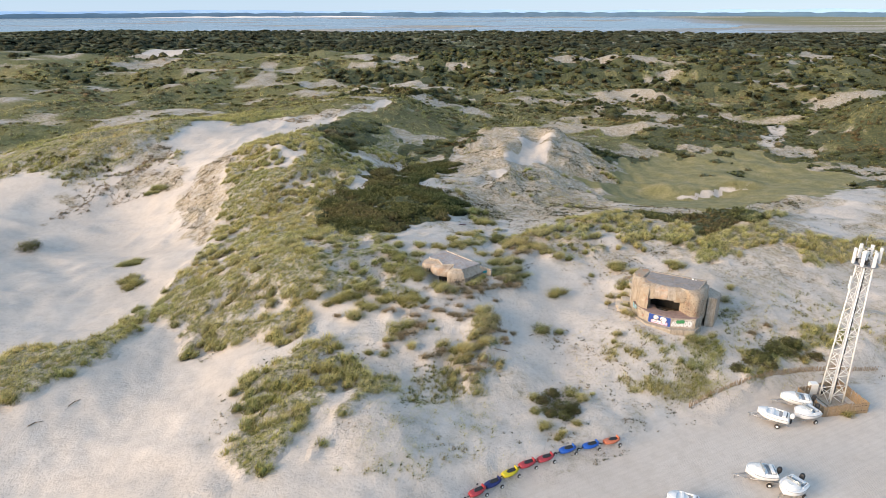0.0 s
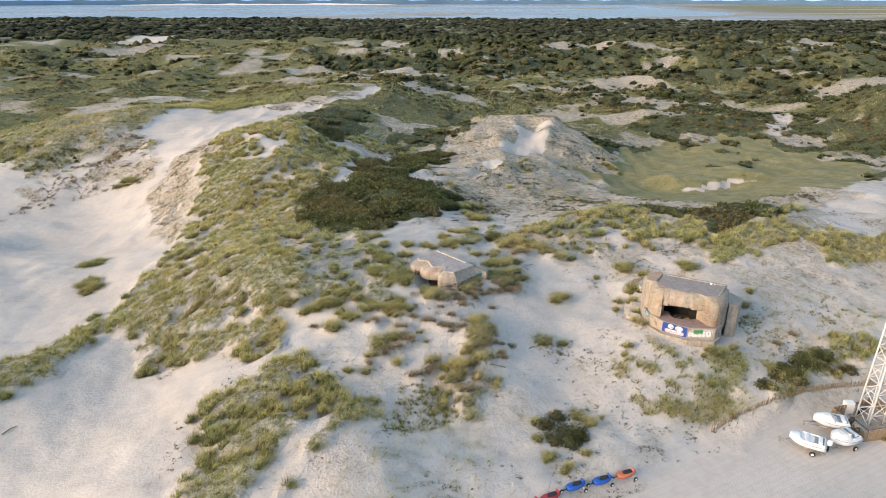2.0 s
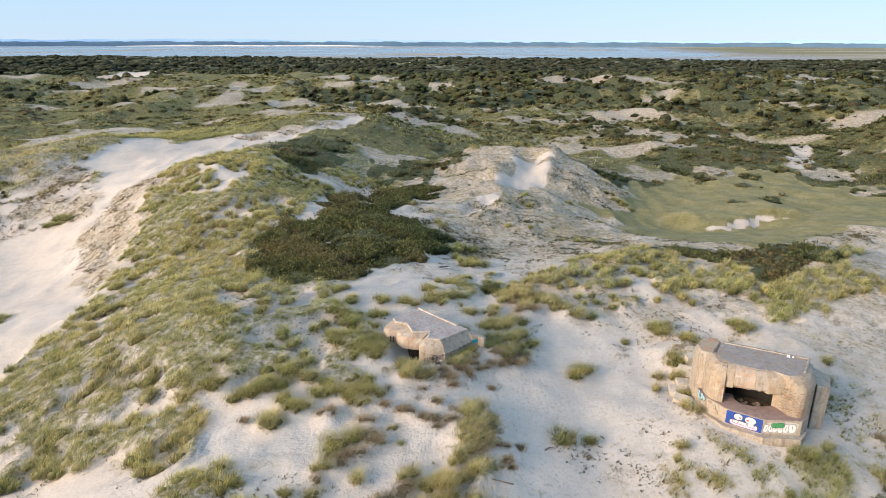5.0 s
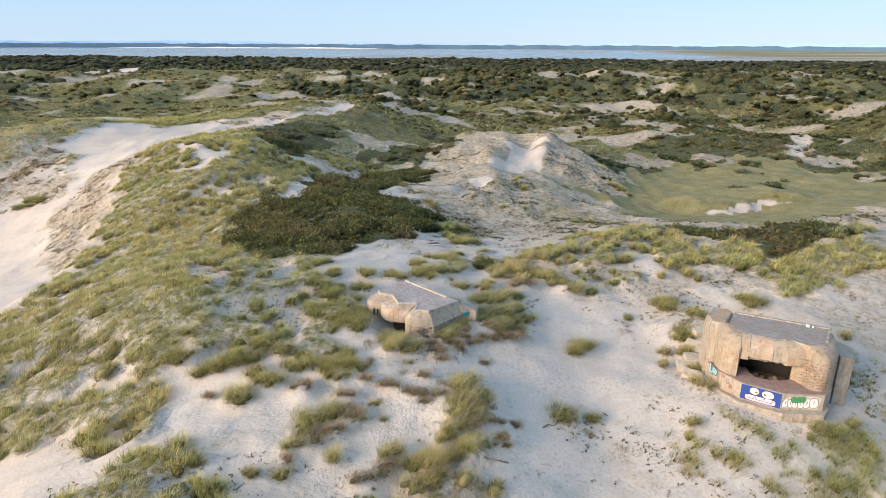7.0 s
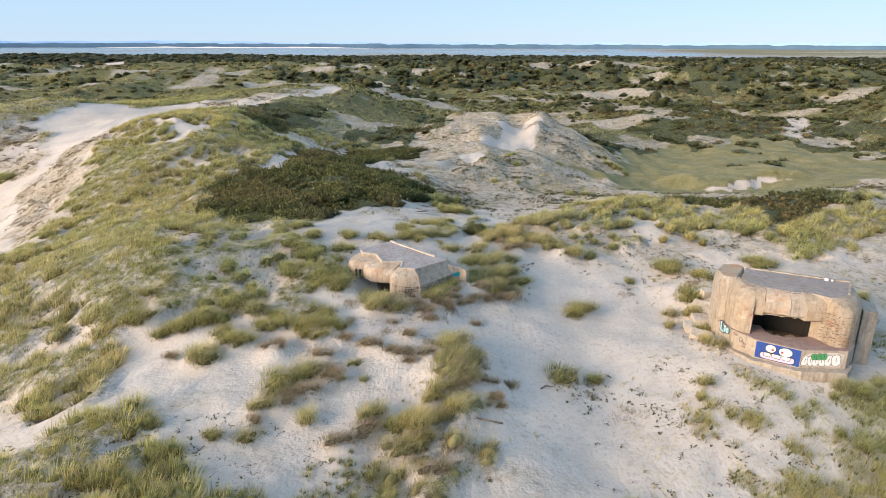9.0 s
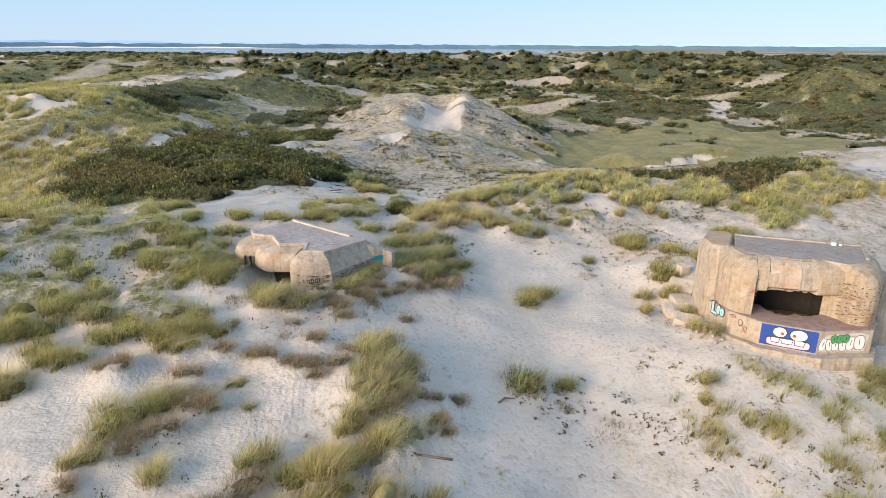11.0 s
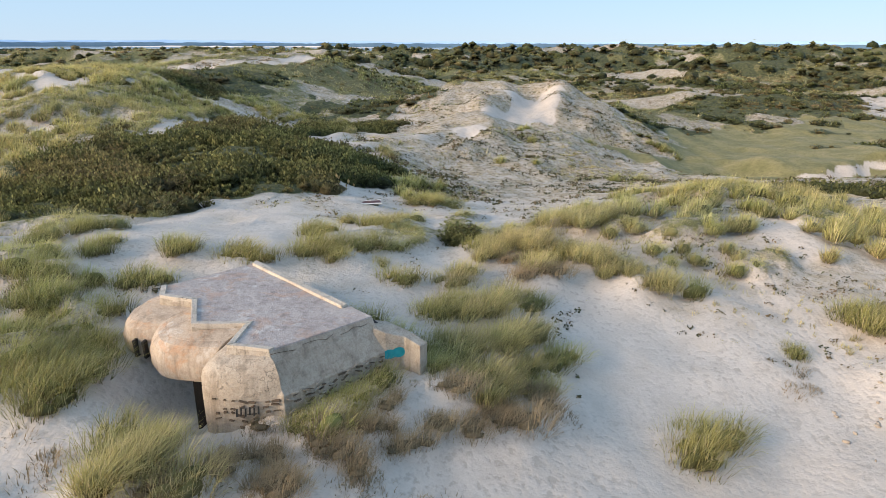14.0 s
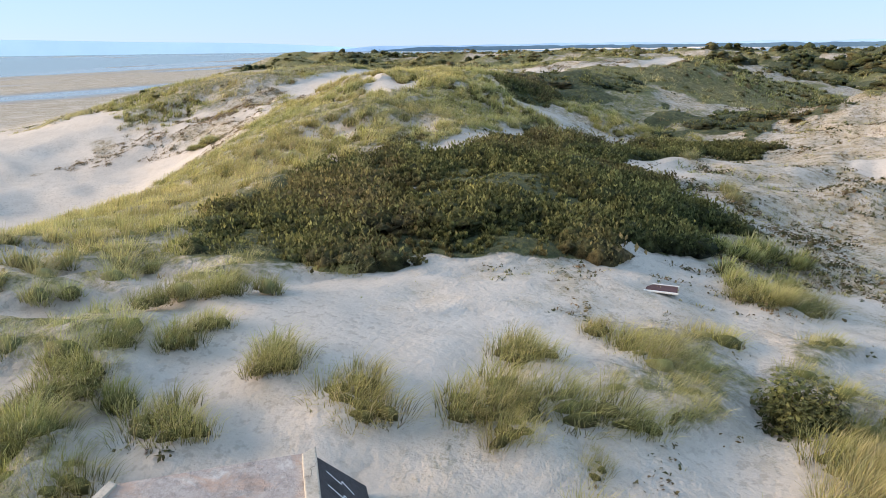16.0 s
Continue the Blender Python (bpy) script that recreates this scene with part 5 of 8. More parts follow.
models = [[tuft_model(30 + 10 * kind + i, 640, kind) for i in range(3)] for kind in range(3)]
used = set()
spread = random.Random(12)
bunches = []
for x, y, width, kind in (t for group in TUFTS for t in group):
    n = min(4, max(1, round((width / 1.55) ** 2)))
    for i in range(n):
        a, d = spread.uniform(0, 6.28), 0.0 if n == 1 else 0.3 * width * spread.uniform(0.6, 1.1)
        bunches.append((x + d * math.cos(a + i * 6.28 / n), y + d * math.sin(a + i * 6.28 / n), width / math.sqrt(n) * spread.uniform(0.9, 1.25), kind))
for k, (x, y, width, kind) in enumerate(bunches):
    model = models[kind][k % 3]
    size = width * 0.66
    m = pose(x, y, float(ground_z(np.array([x]), np.array([y]))[0]) - 0.02, rz=(k * 67) % 40 - 20) @ Matrix.Diagonal((size, size, min(1.1, 0.56 + 0.33 * size) * (0.88 + 0.24 * ((k * 37) % 10) / 10), 1))
    if model in used:
        ob = copy_thing(model, m)
        ob.scale = m.to_scale()
    else:
        used.add(model)
        model.matrix_basis = m

rng = np.random.default_rng(9)


def marram_field(count, x0, x1, y0, y1, blades, width, rad, hgt, segments, thin=1.0, sparse=0.0, clear=None, patchy=False):
    x, y = scatter(count, x0, x1, y0, y1)
    m, s, d, w, b = cover(x, y)
    chance = np.maximum(np.clip(m - 0.12, 0, 1) * thin * (0.06 + 0.94 * (clumps(x, y) if y1 < 150 else 1.0)), sparse * (1 - b) * (1 - s) * (1 - d)) * (1 - smooth(0.4, 0.8, s))
    if patchy:
        chance = chance * (0.15 + 0.85 * smooth(0.4, 0.58, fbm(x, y, 6.0, 99, 3)))
    keep = (rng.random(count) < chance) & off_buildings(x, y)
    if clear is not None:
        keep &= clear(x, y)
    x, y, m = x[keep], y[keep], m[keep]
    full = 0.45 + 0.55 * m
    size = rng.uniform(0.6, 1.25, len(x)) * full
    dry = np.clip(0.45 * smooth(0.48, 0.68, fbm(x, y, 14, 97, 3)) + (1 - m) * 0.2, 0, 1)
    return tuft_arrays(x, y, rad * size, hgt * size, blades, width, dry, segments)


close_in = lambda x, y: np.hypot(x - 3, y - 56) < 24
mid_out = lambda x, y: (np.hypot(x - 3, y - 56) >= 24)
def tussocks(x0, x1, y0, y1, pitch, blades, width, rad, hgt, segments, clear, share=1.0):
    """Separate bushy tussocks, high in the middle, on a loose grid."""
    gx, gy = np.meshgrid(np.arange(x0, x1, pitch), np.arange(y0, y1, pitch * 0.85))
    x = (gx + (np.arange(gx.shape[0])[:, None] % 2) * pitch / 2).ravel() + rng.normal(0, 0.33 * pitch, gx.size)
    y = gy.ravel() + rng.normal(0, 0.3 * pitch, gx.size)
    m, s, d, w, b = cover(x, y)
    chance = smooth(0.3, 0.6, m) * (0.45 + 0.55 * np.maximum(clumps(x, y), 0.8 * zone(x, y, CLUMPS_ON_SAND, 0.7))) * np.maximum(1 - smooth(0.45, 0.8, s), 0.08) * share
    keep = (rng.random(x.size) < chance) & off_buildings(x, y) & clear(x, y)
    x, y = x[keep], y[keep]
    k = rng.uniform(0.65, 1.3, len(x))
    dry = np.clip(0.2 * smooth(0.45, 0.66, fbm(x, y, 9, 97, 3)) + 0.26 * rng.random(len(x)) - 0.1, 0, 1)
    one = tuft_arrays(x, y, rad * k, hgt * (0.55 + 0.45 * k), blades, width, dry, segments)
    # a smaller bunch leaning off each one, down the wind
    x2, y2 = x + 0.8 * rad * k * rng.uniform(0.3, 1, len(x)), y + 0.55 * rad * k * rng.uniform(-0.3, 1, len(x))
    two = tuft_arrays(x2, y2, 0.7 * rad * k, hgt * 0.8 * k, blades // 2, width, np.clip(dry + 0.1, 0, 1), segments)
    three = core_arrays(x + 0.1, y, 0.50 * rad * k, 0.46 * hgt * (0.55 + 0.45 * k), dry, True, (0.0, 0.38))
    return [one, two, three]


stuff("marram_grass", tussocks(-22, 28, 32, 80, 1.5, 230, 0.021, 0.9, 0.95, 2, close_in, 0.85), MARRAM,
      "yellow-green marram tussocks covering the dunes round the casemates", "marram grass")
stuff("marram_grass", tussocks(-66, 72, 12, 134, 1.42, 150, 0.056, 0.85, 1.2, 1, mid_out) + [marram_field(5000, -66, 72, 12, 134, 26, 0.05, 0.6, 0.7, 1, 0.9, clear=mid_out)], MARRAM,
      "yellow-green marram tussocks covering the dune slopes and ridges", "marram grass")
stuff("sand_sprigs", [marram_field(36000, -45, 75, 20, 110, 9, 0.045, 0.36, 0.36, 1, 0.0, sparse=0.55, patchy=True),
                      marram_field(4600, 14, 34, 32, 45.5, 15, 0.034, 0.36, 0.42, 1, 0.0, sparse=0.6),
                      marram_field(2200, 22, 44, 36, 62, 26, 0.034, 0.4, 0.5, 1, 0.0, sparse=0.5)], MARRAM,
      "small dry sprigs of grass dotted over open sand", "grass sprigs")


def small_tufts(count, outline, blades, width, rad, hgt):
    """Low separate bunches of grass inside an outline."""
    xs, ys = zip(*outline)
    x, y = scatter(count, min(xs), max(xs), min(ys), max(ys))
    keep = (rng.random(count) < smooth(0.30, 0.50, fbm(x, y, 3.4, 241, 3)) * smooth(-1, 1, inside(x, y, outline))) & off_buildings(x, y)
    x, y = x[keep], y[keep]
    k = rng.uniform(0.5, 1.5, len(x)) ** 1.3
    dry = np.clip(rng.uniform(-0.3, 0.6, len(x)), 0, 1)
    return [tuft_arrays(x, y, rad * k, hgt * (0.5 + 0.5 * k), blades, width, dry, 1), core_arrays(x, y, 0.14 * rad * k, 0.2 * hgt * k, dry, True, (0.0, 0.3))]


stuff("slope_grass", small_tufts(2400, [(18.5, 43.3), (20.7, 45.2), (25, 43.9), (31, 43.2), (36, 43), (40, 40), (33, 36.5), (26, 33.5), (20, 34), (17.8, 39)], 46, 0.026, 0.46, 0.62)
      + small_tufts(420, [(34, 46), (38, 56), (48, 58), (62, 52), (58, 46), (46, 48), (38, 44)], 40, 0.034, 0.5, 0.5)
      + small_tufts(1100, [(-12, 17), (-8, 30), (-3, 36), (3, 33), (4, 24), (-4, 18)], 40, 0.03, 0.4, 0.4), MARRAM,
      "low yellow-green bunches of grass on the sandy slopes", "grass tufts")
stuff("far_grass", [marram_field(16000, -170, 180, 104, 260, 14, 0.13, 1.1, 1.05, 1, 0.95), marram_field(7000, -240, 300, 260, 420, 10, 0.3, 2.0, 1.3, 1, 0.9), marram_field(6500, -130, -50, 98, 175, 26, 0.09, 1.2, 1.2, 1, 0.95),
                    marram_field(20000, -15, 66, 88, 168, 7, 0.085, 0.45, 0.42, 1, 0.0, sparse=0.85, patchy=True)], MARRAM,
      "olive and straw-coloured grass on the farther dunes", "grass")


def hummocks(count, x0, x1, y0, y1, rad, hgt):
    """Low rounded tussocks of far grass."""
    x, y = scatter(count, x0, x1, y0, y1)
    m, s, d, w, b = cover(x, y)
    keep = rng.random(count) < smooth(0.4, 0.75, m) * (1 - s) * (1 - d) * (1 - b)
    x, y = x[keep], y[keep]
    k = rng.uniform(0.45, 1.3, len(x))
    dry = np.clip(1.3 * smooth(0.45, 0.65, fbm(x, y, 22, 97, 3)) * rng.random(len(x)), 0, 1)
    v, f, c = dome_arrays(x, y, 0.8 * rad * k, 0.7 * hgt * k, dry)
    v2, f2, c2 = tuft_arrays(x, y, rad * k, 1.15 * hgt * k, 12, 0.14 * rad, dry, 1)
    f2 = np.asarray(f2)
    if f2.shape[1] == 4:
        f2 = np.concatenate([f2[:, [0, 1, 2]], f2[:, [0, 2, 3]]])
    return np.concatenate([v, v2]), np.concatenate([f, f2 + len(v)]), np.concatenate([c, c2])


stuff("tussock_grass", [hummocks(10000, -160, 185, 108, 240, 0.95, 0.6), hummocks(7000, -260, 300, 235, 430, 2.0, 1.0)], HUMMOCK,
      "rounded olive and straw tussocks on the farther dunes", "grass")


def dead_field(spots, seed):
    """Brown withered tussocks and their matted litter."""
    global rng
    rng = np.random.default_rng(seed)
    p = np.repeat(np.array(spots, float), 8, axis=0) + rng.normal(0, 0.5, (8 * len(spots), 2))
    k = rng.uniform(0.4, 1.2, len(p))
    return tuft_arrays(p[:, 0], p[:, 1], 0.7 * k, 0.36 * k, 60, 0.03, rng.random(len(p)), 2)


WITHERED = [(1.5, 51.2), (0.9, 49.4), (2.8, 52.2), (-0.1, 49.5), (4.8, 50.1), (1.4, 45.8), (3.6, 53.4), (-1.9, 48.0), (0.1, 46.9), (-1.8, 46.7), (2.1, 50.6), (0.4, 50.2), (-2.7, 45.9), (2.8, 50.6),
            (-5.0, 50.5), (-10.5, 58.2), (4.4, 43.4), (3.9, 42.0), (8.6, 54.6), (6.2, 55.2), (24.6, 58.6), (23.6, 57.4), (26.4, 58.8), (14.6, 41.5), (12.2, 44.0), (19.0, 58.8), (-7.2, 55.6)]
stuff("withered_grass", [dead_field(WITHERED, 77)], DEAD, "brown withered grass tussocks and litter on the sand", "dead grass")


stuff("turf_clods", small_tufts(3000, SPECKLED[0], 18, 0.07, 0.5, 0.3) + small_tufts(4200, SPECKLED[1], 18, 0.08, 0.55, 0.3) + small_tufts(1400, SPECKLED[2], 16, 0.1, 0.6, 0.35), DEAD,
      "dark clods of torn turf scattered over the eroded sand scarps", "turf clods")
stuff("dry_sprigs", [marram_field(22000, -8, 46, 88, 166, 5, 0.055, 0.45, 0.26, 1, 0.0, sparse=0.9)], DEAD, "thin brown sprigs dotted over the pale sand hill", "dry grass")


def herb_field(count, x0, x1, y0, y1, leaves, size, rad):
    x, y = scatter(count, x0, x1, y0, y1)
    m, s, d, w, b = cover(x, y)
    patch = smooth(0.42, 0.6, fbm(x, y, 7, 121, 3)) * smooth(0.4, 0.55, vnoise(x, y, 1.6, 125))
    keep = (rng.random(count) < patch * (1 - b) * (1 - d) * (1 - s)) & off_buildings(x, y)
    x, y = x[keep], y[keep]
    k = rng.uniform(0.5, 1.6, len(x))
    return leaf_arrays(x, y, rad * k, 0.6 * rad * k, leaves, size, rng.random(len(x)) ** 2, ground_z(x, y) - 0.02)


stuff("dune_herbs", [herb_field(25000, -40, 70, 22, 100, 9, 0.07, 0.24), herb_field(22000, -20, 70, 86, 170, 6, 0.13, 0.34)], HERB,
      "small dark green and russet herbs dotted over the sand", "dune herbs")


def scrub_field(count, x0, x1, y0, y1, leaves, size, rad, hgt, low=0.5, grow=None, upright=False, rust=1.0):
    x, y = scatter(count, x0, x1, y0, y1)
    m, s, d, w, b = cover(x, y)
    keep = (rng.random(count) < smooth(low - 0.15, low + 0.15, s)) & off_buildings(x, y)
    x, y = x[keep], y[keep]
    k = rng.uniform(0.55, 1.25, len(x)) * (0.35 + 1.45 * smooth(0.25, 0.8, vnoise(x, y, 3.6, 171)))
    if grow is not None:
        k = k * grow(x, y)
    dry = np.clip(rust * smooth(0.43, 0.60, fbm(x, y, 9, 103, 4)) * rng.uniform(0.2, 1, len(x)), 0, 1)
    v, f, c = leaf_arrays(x, y, rad * k, hgt * k, leaves, size, dry, None, upright)
    f = np.concatenate([f[:, [0, 1, 2]], f[:, [0, 2, 3]]])
    v2, f2, c2 = dome_arrays(x, y, 0.85 * rad * k, (0.6 if upright else 0.85) * hgt * k, dry)
    return np.concatenate([v, v2]), np.concatenate([f, f2 + len(v)]), np.concatenate([c, c2])


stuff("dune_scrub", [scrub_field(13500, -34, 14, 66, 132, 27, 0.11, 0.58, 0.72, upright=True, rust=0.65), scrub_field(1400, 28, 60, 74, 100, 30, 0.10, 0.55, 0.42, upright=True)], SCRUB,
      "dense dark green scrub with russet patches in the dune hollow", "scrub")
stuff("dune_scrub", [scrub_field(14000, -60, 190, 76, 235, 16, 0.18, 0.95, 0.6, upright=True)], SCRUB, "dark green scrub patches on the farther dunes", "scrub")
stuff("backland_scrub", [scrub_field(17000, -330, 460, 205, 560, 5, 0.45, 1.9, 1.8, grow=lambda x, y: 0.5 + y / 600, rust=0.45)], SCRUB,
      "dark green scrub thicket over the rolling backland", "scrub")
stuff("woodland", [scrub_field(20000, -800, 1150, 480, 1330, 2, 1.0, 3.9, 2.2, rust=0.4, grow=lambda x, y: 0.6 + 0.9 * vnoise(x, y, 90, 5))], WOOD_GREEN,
      "far dark green woodland before the estuary", "woodland")


def lone_bushes(count, x0, x1, y0, y1, rad, hgt):
    """Single dark bushes dotted over grass and thinly grown sand."""
    x, y = scatter(count, x0, x1, y0, y1)
    m, s, d, w, b = cover(x, y)
    keep = rng.random(count) < smooth(0.42, 0.6, fbm(x, y, 19, 151, 3)) * (1 - b) * (1 - d) * (1 - smooth(-30, -55, x)) * np.maximum(smooth(190, 215, y), smooth(52, 62, x))
    x, y = x[keep], y[keep]
    k = rng.uniform(0.35, 1.3, len(x)) ** 1.3
    dry = np.clip(1.6 * (rng.random(len(x)) - 0.5), 0, 1)
    v, f, c = leaf_arrays(x, y, rad * k, hgt * k, 12, 0.22, dry, None, True)
    f = np.concatenate([f[:, [0, 1, 2]], f[:, [0, 2, 3]]])
    v2, f2, c2 = dome_arrays(x, y, 0.85 * rad * k, 0.75 * hgt * k, dry)
    return np.concatenate([v, v2]), np.concatenate([f, f2 + len(v)]), np.concatenate([c, c2])


stuff("dune_scrub", [lone_bushes(3000, -150, 170, 118, 260, 1.3, 1.0), lone_bushes(2000, -220, 300, 250, 420, 2.6, 1.8)], SCRUB, "single dark bushes dotted over the farther dunes", "scrub")


def shrub(x, y, radius, height, leaves, label, dead=(0.0, 0.2)):
    global rng
    rng = np.random.default_rng(int(abs(x * 10)))
    bush = new("shrub")
    z = float(ground_z(np.array([x]), np.array([y]))[0])
    bush.matrix_basis = Matrix.Translation((x, y, z))
    tagged(bush, label, "shrub", "single shrubs")
    k = 9
    a, r = rng.uniform(0, 6.28, k), radius * 0.6 * np.sqrt(rng.random(k))
    v, f, c = leaf_arrays(np.cos(a) * r, np.sin(a) * r, radius * rng.uniform(0.35, 0.6, k), height * rng.uniform(0.7, 1.05, k), leaves, 0.09, dead[0] + rng.random(k) ** 2 * (dead[1] - dead[0]), np.zeros(k))
    crown = mesh_from("crown", v, f, SCRUB, False, c)
    crown.parent = bush
    for i in range(5):
        b = bmesh.new()
        bmesh.ops.create_cone(b, cap_ends=True, segments=6, radius1=0.04, radius2=0.015, depth=height * 0.9)
        bmesh.ops.translate(b, vec=(0, 0, height * 0.4), verts=b.verts)
        me = bpy.data.meshes.new("stem")
        b.to_mesh(me)
        b.free()
        me.materials.append(BARK)
        stem = new("stem", me)
        stem.parent = bush
        stem.matrix_basis = pose(0.25 * math.cos(i * 1.3), 0.25 * math.sin(i * 1.3), 0, 20 * math.sin(i), 22 * math.cos(i), 0)


shrub(6.1, 70.9, 1.5, 1.5, 420, "rounded dark green shrub among the marram")
shrub(-82.5, 81.0, 2.6, 1.9, 300, "dark green shrub alone in the sand hollow")
shrub(11.2, 30.4, 2.5, 1.0, 300, "brushy green and brown shrub on the dune foot")
shrub(40.5, 44.0, 2.2, 1.3, 380, "low bushy shrub above the car park")
shrub(43.5, 45.5, 1.8, 1.3, 380, "low bushy shrub above the car park")
shrub(37.5, 41.6, 1.8, 1.1, 380, "low bushy shrub above the car park")
for x, y, spread_m in ((33.9, 38.7, 1.3), (36.1, 40.2, 1.4), (37.9, 40.0, 1.3), (42.1, 44.2, 1.4), (43.3, 43.1, 1.3), (45.6, 43.6, 1.3), (9.2, 31.7, 1.2), (10.6, 33.0, 1.3), (12.4, 30.7, 1.2), (9.8, 29.5, 1.2)):
    shrub(x, y, spread_m * 1.15, 0.55, 150, "low brushy half-dead shrub rooted in the dune foot", (0.25, 1.0))

# ---- building blocks for made things ----
def part(name, bm, mat, parent, label="", at=None):
    me = bpy.data.meshes.new(name)
    bmesh.ops.recalc_face_normals(bm, faces=bm.faces)
    bm.to_mesh(me)
    bm.free()
    me.materials.append(mat)
    ob = new(name, me)
    ob.parent = parent
    if at is not None:
        ob.matrix_basis = at
    if label:
        tagged(ob, label)
    return ob


def thing(name, place, label, category, group=""):
    ob = new(name)
    ob.matrix_basis = place if isinstance(place, Matrix) else Matrix.Translation(place)
    ob.empty_display_size = 0.2
    return tagged(ob, label, category, group)


def loft(rings, bevel=0.0, smooth_faces=False):
    """A closed solid through loops of points, capped at both ends."""
    bm = bmesh.new()
    loops = [[bm.verts.new(p) for p in ring] for ring in rings]
    n = len(loops[0])
    for a, b in zip(loops, loops[1:]):
        for i in range(n):
            f = bm.faces.new((a[i], a[(i + 1) % n], b[(i + 1) % n], b[i]))
            f.smooth = smooth_faces
    bm.faces.new(loops[0][::-1])
    bm.faces.new(loops[-1])
    bmesh.ops.recalc_face_normals(bm, faces=bm.faces)
    if bevel:
        bmesh.ops.bevel(bm, geom=[e for e in bm.edges if e.calc_face_angle(0) > 0.5], offset=bevel, segments=2, profile=0.6, affect="EDGES", clamp_overlap=True)
    return bm


def at_height(outline, z):
    return [(x, y, z) for x, y in outline]


def grow(outline, d):
    """The outline moved outwards by d (given anticlockwise or clockwise alike)."""
    p = [Vector(q) for q in outline]
    area = sum(p[i - 1].x * p[i].y - p[i].x * p[i - 1].y for i in range(len(p)))
    s = 1 if area > 0 else -1
    out = []
    for i in range(len(p)):
        a, b = (p[i] - p[i - 1]).normalized(), (p[(i + 1) % len(p)] - p[i]).normalized()
        na, nb = Vector((a.y, -a.x)) * s, Vector((b.y, -b.x)) * s
        k = na + nb
        out.append(tuple(p[i] + k * (d / max(0.45, 1 + na.dot(nb)))))
    return out


def prism(outline, low, high, bevel=0.0):
    return loft([at_height(outline, low), at_height(outline, high)], bevel)


def lobe(inner, outer, profile, bevel=0.0, flat_faces=False):
    """A block whose section (share of the way out, height) is swept from point to point."""
    rings = []
    for a, b in zip(inner, outer):
        rings.append([(a[0] + (b[0] - a[0]) * u, a[1] + (b[1] - a[1]) * u, z) for u, z in profile])
    return loft(rings, bevel, not flat_faces)


def box(sx, sy, sz, bevel=0.0, base=True):
    bm = bmesh.new()
    bmesh.ops.create_cube(bm, size=1)
    bmesh.ops.scale(bm, vec=(sx, sy, sz), verts=bm.verts)
    if base:
        bmesh.ops.translate(bm, vec=(0, 0, sz / 2), verts=bm.verts)
    if bevel:
        bmesh.ops.bevel(bm, geom=bm.edges[:], offset=bevel, segments=2, profile=0.6, affect="EDGES")
    return bm


def rod(a, b, radius, sides=6, radius2=None):
    a, b = Vector(a), Vector(b)
    bm = bmesh.new()
    bmesh.ops.create_cone(bm, cap_ends=True, segments=sides, radius1=radius, radius2=radius if radius2 is None else radius2, depth=(b - a).length)
    turn = (b - a).to_track_quat("Z", "Y").to_matrix().to_4x4()
    bmesh.ops.transform(bm, matrix=Matrix.Translation((a + b) / 2) @ turn, verts=bm.verts)
    for f in bm.faces:
        f.smooth = len(f.verts) == 4
    return bm


def boulder(sx, sy, sz, seed, cuts=2):
    bm = bmesh.new()
    bmesh.ops.create_icosphere(bm, subdivisions=cuts, radius=1)
    for v in bm.verts:
        n = noise.noise(v.co * 1.3 + Vector((seed * 3.1, seed, 0)))
        big = max(abs(v.co.x), abs(v.co.y), abs(v.co.z))
        v.co = v.co * (0.55 + 0.45 / max(big, 0.6)) * (1 + 0.22 * n)
        v.co = Vector((v.co.x * sx / 2, v.co.y * sy / 2, v.co.z * sz / 2))
    return bm


def chip_mesh(seed, mat):
    r = random.Random(seed)
    bm = box(1, 1, 1, 0.12, False)
    for v in bm.verts:
        v.co += Vector((r.uniform(-.12, .12), r.uniform(-.12, .12), r.uniform(-.12, .12)))
    me = bpy.data.meshes.new("stone")
    bm.to_mesh(me)
    bm.free()
    me.materials.append(mat)
    return me


CHIPS = [chip_mesh(s, ROUGH) for s in range(7)]
# dark chips that paint the shade of dents, though they stand proud
DENT_SHADES = [chip_mesh(s, HOLLOW) for s in range(7)]
PALE_CHIPS = [chip_mesh(s, CONCRETE) for s in range(7)]


def stud(parent, a, b, z0, z1, rows, per_row, depth, seed, size=(0.2, 0.09), chips=CHIPS):
    """Rows of chips standing out of a wall that runs from a to b: rough stones, and dark ones that paint dent shade."""
    r = random.Random(seed)
    a, b = Vector(a), Vector(b)
    way = (b - a).normalized()
    yaw = math.degrees(math.atan2(way.y, way.x))
    for i in range(rows):
        for k in range(per_row):
            if r.random() < 0.12:
                continue
            u = (k + 0.5 + r.uniform(-0.3, 0.3)) / per_row
            p = a.lerp(b, u)
            ob = new("stone", chips[r.randrange(7)])
            ob.parent = parent
            ob.matrix_basis = pose(p.x, p.y, z0 + (z1 - z0) * (i + 0.5 + r.uniform(-0.3, 0.3)) / rows, r.uniform(-14, 14), r.uniform(-25, 25), yaw + r.uniform(-8, 8)) @ Matrix.Diagonal(
                (size[0] * r.uniform(0.5, 1.3), depth * r.uniform(0.6, 1.3), size[1] * r.uniform(0.6, 1.4), 1))


def wall_frame(a, b, z):
    """A frame with x along the wall from a to b, y up the wall, z out of it (to the right hand of a->b)."""
    a, b = Vector((*a, z)), Vector((*b, z))
    ex = (b - a).normalized()
    ey = Vector((0, 0, 1))
    ez = ex.cross(ey)
    m = Matrix.Identity(4)
    for i, v in enumerate((ex, ey, ez)):
        m.col[i][:3] = v
    m.col[3][:3] = a
    return m


